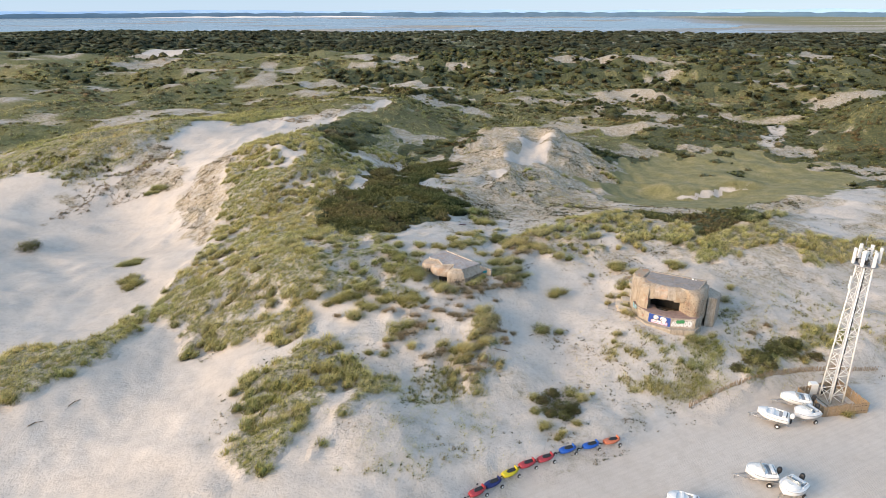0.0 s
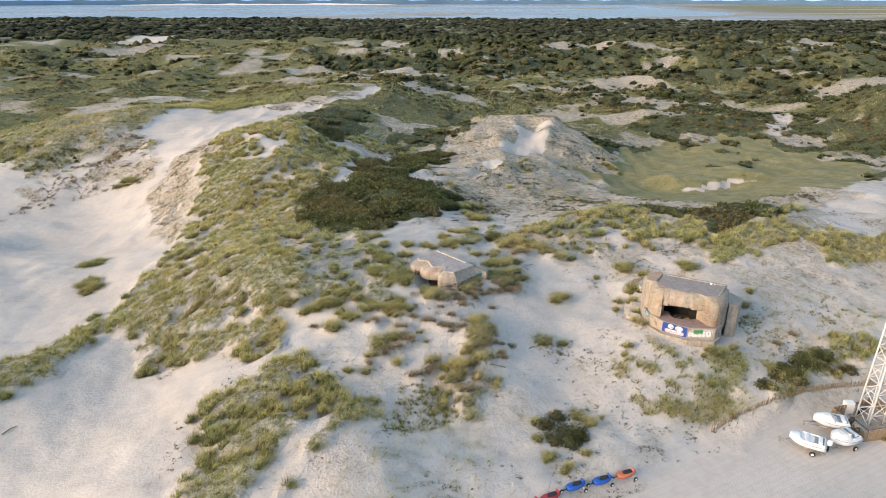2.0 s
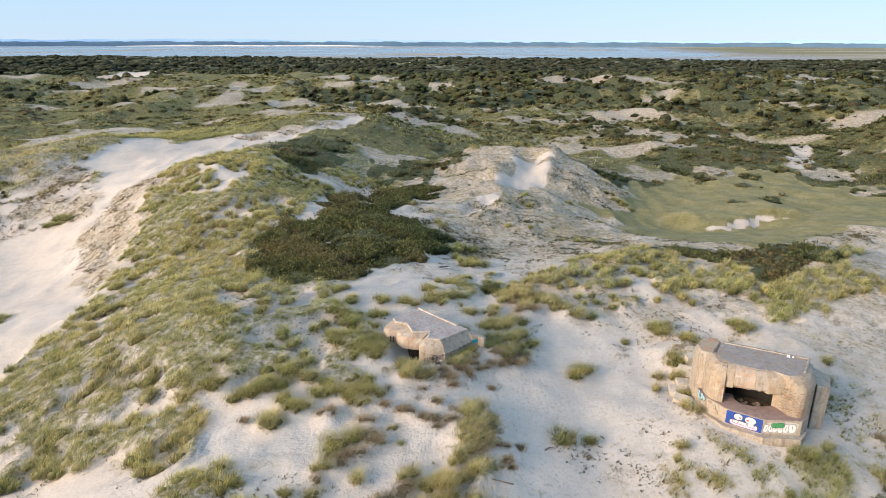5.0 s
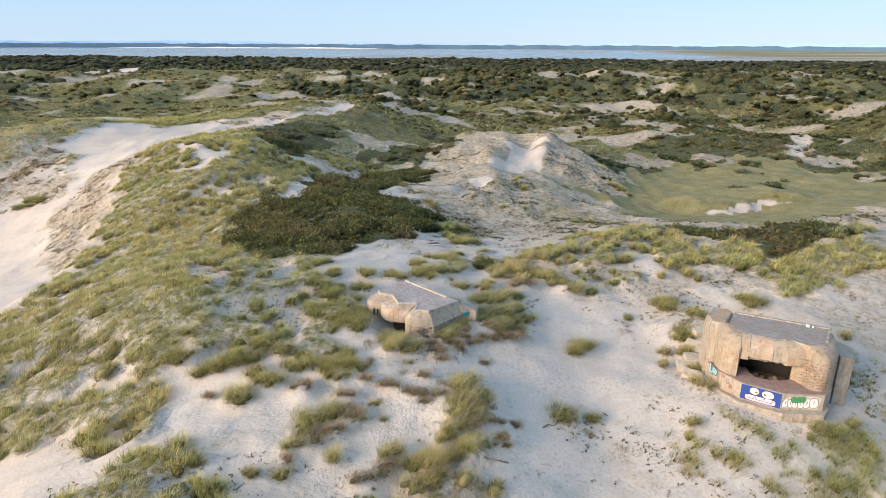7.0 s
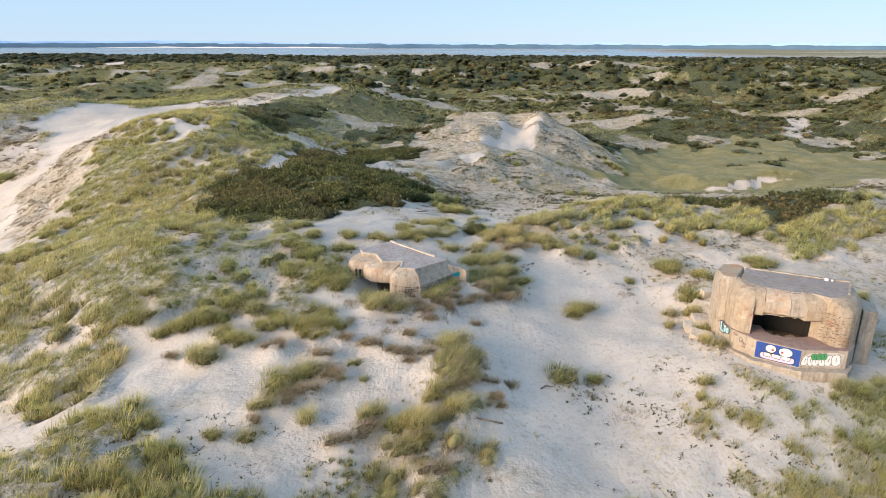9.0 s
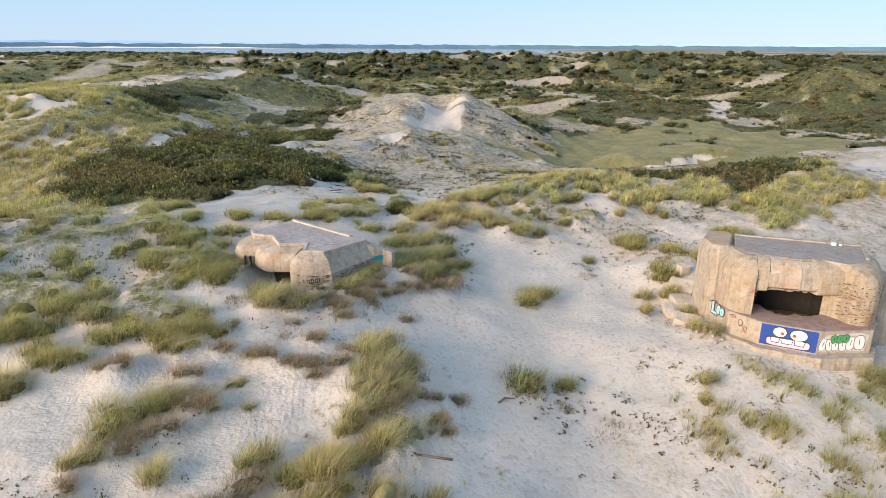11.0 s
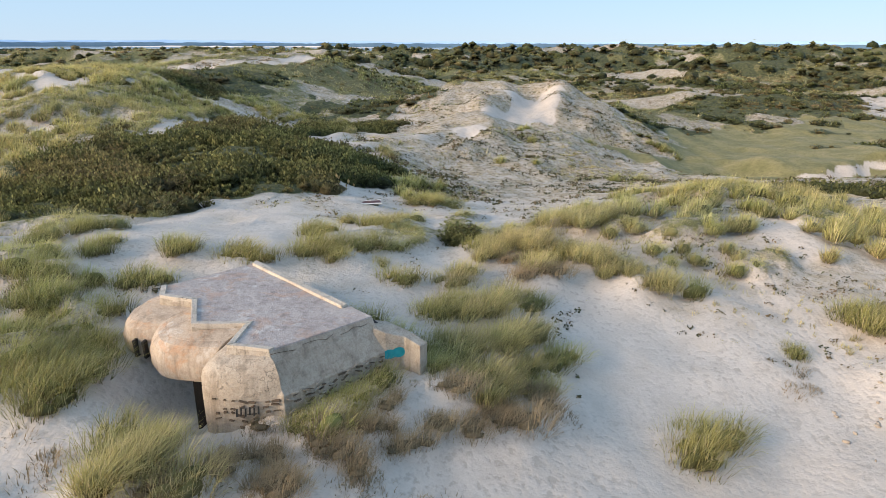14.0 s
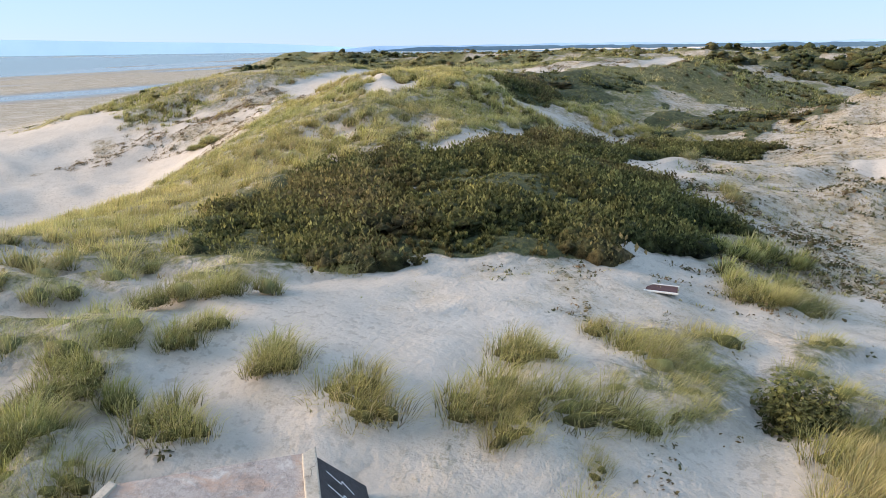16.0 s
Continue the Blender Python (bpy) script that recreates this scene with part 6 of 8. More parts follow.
def flat(points, thick=0.006, lift=0.006):
    return loft([[(x, y, lift) for x, y in points], [(x, y, lift + thick) for x, y in points]])


def oval(cx, cy, rx, ry, n=28, power=2.0):
    out = []
    for i in range(n):
        c, s = math.cos(2 * math.pi * i / n), math.sin(2 * math.pi * i / n)
        out.append((cx + rx * math.copysign(abs(c) ** (2 / power), c), cy + ry * math.copysign(abs(s) ** (2 / power), s)))
    return out


# ---- the low casemate, half buried in the sand ----
def soften(ob, degrees=34):
    """Smooth shading that keeps the sharp arrises."""
    ob.data.polygons.foreach_set("use_smooth", np.ones(len(ob.data.polygons), bool))
    ob.data.set_sharp_from_angle(angle=radians(degrees))
    return ob


def rounded(points):
    """Corners cut once, ends kept."""
    p = [Vector(q) for q in points]
    out = [p[0]]
    for a, b in zip(p, p[1:]):
        out += [a.lerp(b, 0.25), a.lerp(b, 0.75)]
    return [tuple(q) for q in out + [p[-1]]]


def halved(points):
    """The same line with as many points as rounded() gives."""
    p = [Vector(q) for q in points]
    out = [p[0]]
    for a, b in zip(p, p[1:]):
        out += [a.lerp(b, 0.25), a.lerp(b, 0.75)]
    return [tuple(q) for q in out + [p[-1]]]


def worn(ob, amount, size, seed=0.0, cuts=1):
    """Chips and dents in the faces of a concrete block."""
    bm = bmesh.new()
    bm.from_mesh(ob.data)
    for _ in range(cuts):
        bmesh.ops.subdivide_edges(bm, edges=[e for e in bm.edges if e.calc_length() > size], cuts=1, use_grid_fill=True)
    for v in bm.verts:
        k = v.co * 1.7 + Vector((seed, 0, 0))
        v.co += Vector((noise.noise(k), noise.noise(k + Vector((9, 0, 0))), noise.noise(k + Vector((0, 9, 0))))) * amount
        v.co += Vector((noise.noise(k * 4), noise.noise(k * 4 + Vector((9, 0, 0))), noise.noise(k * 4 + Vector((0, 9, 0))))) * amount * 0.5
    bm.to_mesh(ob.data)
    bm.free()
    return ob


low = thing("casemate", (0, 0, 0), "weathered beige concrete wartime casemate half buried in sand", "bunker")
A, R, F = (-2.3, 60.2), (2.75, 55.8), (0.1, 53.05)
S1, N, S2, S3, S4, LF = (-1.13, 53.2), (-1.05, 54.65), (-2.62, 54.4), (-3.28, 56.2), (-4.44, 56.4), (-4.72, 57.25)
roof_line = [A, R, F, S1, N, S2, S3, S4, LF]


def roof_tilt(x, y):
    return 5.12 - 0.055 * x + 0.004 * (y - 56)


body = part("body", loft([[(x, y, roof_tilt(x, y) - 0.02) for x, y in roof_line], at_height([A, (3.16, 55.45), (0.52, 52.65), (-1.25, 52.9), N, S2, S3, S4, LF], 3.95),
                          at_height([(-2.3, 60.4), (3.2, 55.42), (0.55, 52.62), (-1.25, 52.9), N, S2, S3, S4, (-4.9, 57.3)], 3.9),
                          at_height([(-2.3, 60.4), (3.2, 55.42), (0.55, 52.62), (-1.25, 52.9), N, S2, S3, S4, (-4.9, 57.3)], 1.2)], 0.03), CONCRETE, low)
part("roof_surface", loft([[(x, y, roof_tilt(x, y) - 0.05) for x, y in roof_line], [(x, y, roof_tilt(x, y) + 0.012) for x, y in grow(roof_line, -0.02)]]), ROOFING, low, "grey flat roof with white and rusty mottling")
rim_line = [F, S1, N, S2, S3, S4, LF]
rim_in = [(0.22, 53.22), (-0.97, 53.36), (-0.87, 54.85), (-2.5, 54.58), (-3.16, 56.38), (-4.32, 56.57), (-4.55, 57.3)]
for i in range(6):
    a, b, c, d = rim_line[i], rim_line[i + 1], rim_in[i + 1], rim_in[i]
    q = [a, b, c, d]
    lip = part("rim", loft([[(x, y, roof_tilt(x, y) - 0.11) for x, y in q], [(x, y, roof_tilt(x, y) + 0.06 + 0.004 * i) for x, y in q]], 0.015), RIM, low, "pale cracked roof rim")
    worn(lip, 0.02, 0.25, i)
kerb_a, kerb_b = Vector(A), Vector((1.84, 56.45))
kway = (kerb_b - kerb_a).normalized()
kside = Vector((kway.y, -kway.x)) * -1
kp = [kerb_a + kside * 0.02, kerb_b + kside * 0.02, kerb_b - kside * 0.26, kerb_a - kside * 0.26 + kway * 0.2]
worn(part("kerb", loft([[(*p, roof_tilt(*p) - 0.05) for p in kp], [(*p, roof_tilt(*p) + 0.12) for p in kp]], 0.03), RIM, low, "pale raised concrete kerb"), 0.025, 0.5, 3, 2)
bw0, bw1 = [A, R], [(-1.62, 60.95), (3.42, 56.5)]
part("back_wall", loft([[(*bw0[0], 5.16), (*bw0[1], 4.9), (*bw1[1], 4.0), (*bw1[0], 4.2)], [(*bw0[0], 1.2), (*bw0[1], 1.2), (*bw1[1], 1.2), (*bw1[0], 1.2)]], 0.03), SHADED, low, "dark sloping rear wall scratched with pale lines")
sl = (Vector((*bw1[0], 4.2)) - Vector((*A, 5.16))).normalized()
al = (Vector((*R, 4.9)) - Vector((*A, 5.16))).normalized()
up = al.cross(sl).normalized()
up = up if up.z > 0 else -up
slope = Matrix.Identity(4)
for i, v in enumerate((al, sl, up)):
    slope.col[i][:3] = v
slope.col[3][:3] = Vector((*A, 5.16))
rs = random.Random(8)
for i in range(11):
    x0 = 0.35 + 0.42 * i
    zig = [(x0, 0.25), (x0 + 0.16, 0.62), (x0 + 0.05, 0.66), (x0 + 0.26, 0.95)]
    for (ax, ay), (bx, by) in zip(zig, zig[1:]):
        d = Vector((by - ay, ax - bx)).normalized() * 0.013
        part("scratch", flat([(ax - d.x, ay - d.y), (bx - d.x, by - d.y), (bx + d.x, by + d.y), (ax + d.x, ay + d.y)], 0.006, 0.012), PAINT_WHITE, low, "thin white scratched line", slope)
PROFILE = [(0, 5.10), (0.5, 4.95), (0.78, 4.80), (0.92, 4.60), (1.0, 4.26), (1.0, 3.86), (0.94, 3.70), (0.5, 3.58), (0, 3.58)]


def overhang(inner, outer, profile, mat, parent, label="", seed=0.0):
    ob = part("canopy_lobe", lobe(halved(inner), halved(outer), profile), mat, parent, label)
    soften(worn(ob, 0.03, 0.4, seed), 22)
    return ob


overhang([(-4.75, 57.4), LF, S4, (-3.9, 56.3), S3], [(-5.6, 57.0), (-5.78, 56.45), (-5.5, 55.7), (-4.9, 55.35), (-4.3, 55.35)], PROFILE, STAINED, low, "rounded overhang above the embrasure with rusty stains", 1)
overhang([S3, (-2.95, 55.3), S2, (-1.8, 54.53), N], [(-4.3, 55.3), (-4.2, 54.7), (-3.6, 54.0), (-2.7, 53.75), (-1.75, 53.65)], PROFILE, STAINED, low, "rounded overhang above the embrasure with rusty stains", 5)
pr = part("pier", lobe(halved([N, (-1.09, 54.0), S1, (-0.5, 53.13), F]), rounded([(-1.6, 54.3), (-1.98, 53.2), (-1.75, 52.62), (-0.8, 52.48), (0.47, 52.67)]),
                       [(0, 4.98), (0.45, 4.86), (0.75, 4.70), (0.93, 4.5), (1.0, 4.25), (1.0, 3.9), (1.0, 1.2), (0, 1.2)]), CONCRETE, low)
soften(worn(pr, 0.03, 0.5, 9), 32)
# panel just proud of the wall; its black is the opening's shade
embrasure = [(-3.33, 56.25), (-2.68, 54.36), (-1.1, 54.6), (-1.15, 54.52), (-2.74, 54.28), (-3.42, 56.22)]
part("embrasure", prism(embrasure, 1.4, 3.585), RECESS_SHADE, low, "gun opening as a raised panel, its shade painted black")
# strips standing proud, black in place of the grooves' shade
for x, y in ((-4.90, 55.33), (-4.56, 55.24)):
    part("groove", box(0.10, 0.2, 0.62, 0.03), RECESS_SHADE, low, "vertical groove as a raised strip, its shade painted black", pose(x, y + 0.03, 3.72, rx=4, rz=-8))
wing = [(2.8, 55.5), (3.2, 55.42), (3.79, 55.62), (4.33, 55.2), (4.55, 55.6), (4.0, 56.1), (3.2, 56.35), (2.7, 56.1)]
part("wing_wall", loft([at_height(wing, 1.2), [(x, y, 4.72 - 0.36 * (x - 2.75) + 0.10 * max(0, x - 3.8)) for x, y in wing]], 0.04), CONCRETE, low)
# camouflage dashes of the flank and the pier: raised dark chips paint the shade of dents
stud(low, (0.62, 52.64), (3.21, 55.37), 2.6, 3.86, 8, 8, 0.05, 4, (0.25, 0.04), DENT_SHADES)
stud(low, (0.64, 52.66), (3.2, 55.38), 2.68, 3.92, 8, 8, 0.07, 3, (0.24, 0.04), PALE_CHIPS)
stud(low, (-1.5, 52.57), (-0.8, 52.47), 3.1, 3.9, 4, 3, 0.06, 6, (0.14, 0.05), DENT_SHADES)
stud(low, (-0.75, 52.46), (0.45, 52.64), 2.7, 3.9, 6, 4, 0.06, 5, (0.2, 0.045), DENT_SHADES)
# the long crack under the roof edge of the flank
rc = random.Random(31)
steps_c = [i / 14 for i in range(15)]
crack = []
for u in steps_c:
    x, y = F[0] + (R[0] - F[0]) * u, F[1] + (R[1] - F[1]) * u
    drop = 0.16 + rc.uniform(-0.07, 0.07)
    crack.append((x + 0.37 * drop / 1.15 + 0.01, y - 0.36 * drop / 1.15 - 0.01, roof_tilt(x, y) - drop))
for i, (p, q) in enumerate(zip(crack, crack[1:])):
    if i % 5 != 3:
        part("crack", rod(p, q, 0.008, 5), HOLLOW, low, "thin dark crack")
teal = wall_frame((3.2, 55.42), (3.79, 55.62), 3.45)
for x, y, rx, ry in ((0.12, 0.33, 0.24, 0.17), (0.42, 0.36, 0.22, 0.18)):
    part("graffiti", flat(oval(x, y, rx, ry, 22, 2.2), 0.01, 0.01 + 0.003 * (x > 0.2)), PAINT_TEAL, low, "teal sprayed mark", teal)
for i in range(6):
    s = part("scratch", flat([(0, 0), (0.05, 0), (0.07, 0.26), (0.02, 0.26)], 0.008), PAINT_BLACK, low, "dark sprayed stroke")
    s.matrix_basis = wall_frame((-0.95, 52.42), (0.35, 52.62), 3.35) @ pose(0.15 + 0.12 * i, 0.04 * (i % 2), 0.03)

# ---- the tall casemate with the painted front ----
tall = thing("casemate", (0, 0, 0), "tall beige concrete casemate with sprayed paintings standing clear of the sand", "bunker")
slab = [(24.45, 49.4), (26.3, 52.35), (32.75, 49.15), (31.0, 46.6), (30.2, 46.15), (29.3, 46.1), (28.4, 47.05), (27.3, 47.2), (26.4, 47.7), (25.7, 48.2), (24.5, 48.5)]
part("roof_slab", prism(slab, 4.7, 5.5), CONCRETE, tall)
part("roof_surface", prism(grow(slab, -0.05), 5.3, 5.515), TAR_ROOF, tall, "grey flat roof with sandy stains")
rim_b = [(26.3, 52.4), (32.75, 49.2), (32.6, 48.95), (26.35, 52.08)]
worn(part("rim", prism(rim_b, 5.3, 5.6, 0.03), CONCRETE, tall, "raised roof rim"), 0.03, 0.5, 2, 3)
worn(part("rim", prism([(32.75, 49.15), (31.05, 46.65), (30.9, 46.75), (32.55, 49.15)], 5.3, 5.6, 0.03), CONCRETE, tall), 0.02, 0.5, 4, 2)
back = [(24.1, 49.9), (26.1, 53.3), (33.2, 49.3), (31.5, 46.4), (30.2, 47.7), (29.3, 48.6), (28.6, 49.2), (26.8, 50.1), (25.4, 49.9)]
part("body", loft([at_height(back, -1.0), at_height(back, 4.85), at_height(grow(back, -0.3), 5.15)], 0.05), CONCRETE, tall)
# lining of the room, coloured black for the darkness inside
liner = [(25.3, 49.6), (26.8, 49.95), (28.6, 49.05), (29.3, 48.4), (29.5, 48.7), (28.7, 49.35), (26.8, 50.3), (25.2, 49.95)]
part("inner_wall", prism(liner, 1.2, 5.0), RECESS_SHADE, tall, "inner wall coloured black for the shade inside")
part("inner_wall", prism([(28.95, 47.02), (29.35, 48.55), (30.3, 47.75), (29.7, 46.98)], 1.4, 4.7), RECESS_SHADE, tall, "inner wall coloured black for the shade inside")
part("inner_floor", prism([(25.0, 48.6), (26.2, 47.4), (27.4, 47.1), (28.7, 47.1), (29.6, 48.6), (28.6, 49.3), (26.8, 50.2), (25.1, 50.0)], 0.4, 1.45), HOLLOW, tall, "littered dark floor")
FRONT = [(0, 5.5), (0.22, 5.46), (0.5, 5.3), (0.74, 5.08), (0.9, 4.84), (0.98, 4.55), (1.0, 4.2)]
piers = (([(24.9, 50.3), (24.6, 49.4), (24.55, 48.6), (24.9, 48.42), (25.15, 48.35)], [(24.15, 50.4), (23.74, 49.5), (23.74, 48.4), (24.15, 47.55), (24.7, 47.25)], (25.95, 48.7)),
         ([(28.75, 46.9), (29.4, 46.15), (30.2, 46.2), (31.05, 46.7), (31.7, 47.6)], [(29.2, 46.1), (29.4, 45.15), (30.35, 44.9), (31.35, 45.6), (32.3, 47.0)], None))
for k, (inner, outer, _) in enumerate(piers):
    bm = lobe(halved(inner), rounded(outer), FRONT + [(1.0, 3.2), (1.0, 1.5), (0, 1.5)])
    ob = part("pier", bm, ROUGH, tall, "rounded pier with rough camouflage relief")
    soften(worn(ob, 0.045, 0.5, 3.0 + k), 38)
lintel_in = [(25.2, 48.35), (25.8, 48.02), (26.98, 47.4), (27.8, 47.14), (28.9, 47.0)]
lintel_out = [(24.6, 47.5), (25.35, 47.14), (26.9, 46.53), (27.95, 46.28), (29.4, 46.0)]
for i, (mat, out, low_z, words) in enumerate(((ROUGH, 0.03, 3.74, "rough lintel block over the gun opening"), (STAINED, 0.0, 3.98, "pale smooth lintel block over the gun opening"),
                                              (CONCRETE, -0.07, 3.9, "broken grey lintel block"), (ROUGH, 0.04, 3.72, "rough lintel block over the gun opening"))):
    ends_in, ends_out = [Vector(lintel_in[i]), Vector(lintel_in[i + 1])], [Vector(lintel_out[i]), Vector(lintel_out[i + 1])]
    inner = [tuple(ends_in[0].lerp(ends_in[1], u)) for u in (0, 0.5, 1)]
    outer = [tuple(p + (p - Vector(q)) * out) for p, q in zip([ends_out[0].lerp(ends_out[1], u) for u in (0, 0.5, 1)], inner)]
    d = low_z - 4.0
    ob = part("lintel", lobe(halved(inner), halved(outer), [(0, 5.5 - 0.05 * (i == 2)), (0.3, 5.44), (0.62, 5.26), (0.84, 5.02), (0.96, 4.72), (1.0, 4.4), (1.0, 4.0 + d), (0.85, 3.9 + d), (0.5, 3.78 + d * 0.6), (-0.9, 3.55), (-1.6, 3.6), (-1.6, 4.9), (0, 4.9)]), mat, tall, words)
    soften(worn(ob, 0.045, 0.4, 7 + 3 * i), 30)
for k in range(11):
    rk = random.Random(60 + k)
    u = k / 10
    part("broken_edge", boulder(rk.uniform(0.25, 0.6), 0.3, rk.uniform(0.08, 0.18), 70 + k), ROUGH, tall, "ragged broken lip of the lintel", pose(25.1 + 3.9 * u, 47.5 - 1.2 * u, 3.74 + rk.uniform(-0.04, 0.06), rz=-20))
# the broken corner that narrows the opening
worn(part("jamb", prism([(24.5, 47.75), (24.8, 47.65), (25.4, 48.5), (25.7, 49.3), (25.0, 49.8), (24.6, 48.6)], 1.5, 3.75, 0.05), ROUGH, tall, "inner jamb of the gun opening"), 0.04, 0.5, 5, 2)
flank = [(23.42, 50.45), (23.7, 52.0), (24.7, 53.3), (26.2, 53.2), (26.35, 52.35), (24.75, 50.0), (24.0, 50.1)]
ob = part("flank_wall", loft([at_height(flank, -1.0), at_height(flank, 4.7), at_height(grow(flank, -0.08), 5.2), [(x, y, 5.56 - 0.1 * max(0.0, 51 - y)) for x, y in grow(flank, -0.22)]], 0.05), CONCRETE, tall)
worn(ob, 0.03, 0.6, 11, 2)
cap = [(x, y, 5.57 - 0.1 * max(0.0, 51 - y)) for x, y in grow(flank, -0.26)]
worn(part("lichen_patch", loft([[(x, y, z - 0.06) for x, y, z in cap], [(x, y, z + 0.012) for x, y, z in cap]]), LICHENED, tall, "orange lichen crust"), 0.015, 0.3, 3, 1)
worn(part("lichen_patch", prism([(24.75, 49.9), (24.5, 49.3), (24.5, 48.75), (24.9, 48.55), (25.35, 48.45), (25.3, 48.75), (24.95, 49.0), (24.98, 49.5)], 5.38, 5.535, 0.02), LICHENED, tall, "orange lichen crust"), 0.04, 0.25, 6, 2)
bow = [(23.4, 49.8), (23.72, 48.0), (24.7, 46.25), (27.1, 44.65), (30.2, 44.45), (31.4, 45.6), (28.9, 46.88), (27.9, 46.72), (26.9, 46.85), (26.25, 47.2), (26.05, 47.9), (26.2, 48.7), (25.1, 49.2)]
part("plinth", prism(bow, -1.0, 2.2, 0.03), CONCRETE, tall)
part("sill", prism(grow(bow, -0.06), 2.1, 2.225, 0.01), SILL, tall, "worn pinkish sill")
foot = [(23.1, 50.2), (23.35, 47.85), (24.35, 45.8), (26.95, 44.05), (30.0, 43.8), (31.3, 45.2), (30, 47), (25, 49)]
worn(part("footing", prism(foot, -1.5, 0.85, 0.05), CONCRETE, tall, "cracked footing ledge"), 0.07, 0.5, 2, 3)
wing_r = [(32.2, 46.6), (33.4, 46.7), (35.0, 49.4), (34.0, 50.8), (33.0, 49.4)]
part("wing_wall", loft([at_height(wing_r, -1.0), [(x, y, 4.35 - 0.25 * (x - 32.2)) for x, y in wing_r]], 0.06), CONCRETE, tall)
part("vent", box(0.26, 0.22, 0.2, 0.05), PAINT_WHITE, tall, "small white vent block", pose(31.0, 49.5, 5.5, rz=-28))
part("vent", box(0.13, 0.14, 0.14, 0.04), PAINT_WHITE, tall, "small white vent block", pose(31.35, 49.35, 5.5, rz=10))
for k, (a, b) in enumerate((((23.88, 49.75), (23.76, 49.1)), ((23.76, 49.1), (23.88, 48.2)), ((23.88, 48.2), (24.55, 47.35)), ((28.85, 45.9), (29.4, 45.15)), ((29.4, 45.12), (30.3, 44.93)), ((30.3, 44.93), (31.1, 45.4)), ((31.1, 45.4), (31.8, 46.25)))):
    stud(tall, a, b, 2.3, 4.5, 9, 4, 0.035, 11 + k, (0.17, 0.06))
    stud(tall, a, b, 2.3, 4.6, 9, 3, 0.035, 31 + k, (0.13, 0.035), DENT_SHADES)
for i in range(12):
    r = random.Random(40 + i)
    part("rubble", boulder(r.uniform(0.3, 0.75), r.uniform(0.25, 0.55), r.uniform(0.15, 0.35), i), ROUGH, tall, "loose broken stone", pose(26.4 + r.random() * 2.2, 47.4 + r.random() * 1.5, 1.52, rz=r.uniform(0, 180)))
# faded red scribbles beside the opening
rs = random.Random(77)
for (ax, ay), (bx, by), z0, z1, n in (((24.3, 47.5), (24.75, 47.2), 3.0, 4.2, 14), ((28.95, 45.75), (29.45, 45.1), 2.7, 4.1, 14), ((29.45, 45.08), (30.2, 44.92), 2.6, 3.9, 9)):
    wall = wall_frame((ax, ay), (bx, by), 0.0)
    long = math.hypot(bx - ax, by - ay)
    for i in range(n):
        part("graffiti", flat([(0, 0), (0.022, 0.004), (0.03, 0.17), (0.008, 0.16)], 0.008, 0.05), PAINT_RED, tall, "faded red spray", wall @ pose(long * rs.random(), z0 + (z1 - z0) * rs.random(), 0, rz=rs.uniform(-80, 80)))

# the painting on the middle face of the plinth: plain ovals and bars on a blue field
face = wall_frame((24.7, 46.25), (27.1, 44.65), 0.0)
wide = math.hypot(2.4, 1.6)
art = part("painted_panel", flat([(0.03, 0.93), (wide - 0.03, 0.90), (wide - 0.02, 2.16), (0.02, 2.16)], 0.008, 0.004), BLUE, tall, "bright blue painted field", face)


def dab(points, mat, lift, label):
    part("paint_shape", flat(points, 0.004, lift), mat, art, label)


for cx, cy, rx, ry in ((0.98, 1.80, 0.33, 0.28), (1.93, 1.76, 0.42, 0.31)):
    dab(oval(cx, cy, rx + 0.04, ry + 0.04), PAINT_BLACK, 0.013, "black outline")
    dab(oval(cx, cy, rx, ry), PAINT_WHITE, 0.018, "white oval")
dab(oval(1.12, 1.74, 0.10, 0.085, 18), PAINT_RED, 0.023, "red-brown spot")
dab(oval(1.72, 1.71, 0.10, 0.09, 18), PAINT_RED, 0.023, "red-brown spot")
dab(oval(1.45, 1.21, 1.125, 0.285, 36, 4.5), PAINT_BLACK, 0.013, "black outline")
dab(oval(1.45, 1.21, 1.075, 0.24, 36, 4.5), PAINT_PINK, 0.018, "pale pink bar")
for x0, x1 in ((0.58, 1.02), (1.10, 1.68), (1.76, 2.28)):
    dab([(x0 - 0.04, 1.455), (x0 + 0.03, 1.145), (x1 - 0.03, 1.125), (x1 + 0.04, 1.445)], PAINT_BLACK, 0.023, "black outline")
    dab([(x0, 1.435), (x0 + 0.06, 1.19), (x1 - 0.06, 1.17), (x1, 1.425)], PAINT_WHITE, 0.028, "white block")

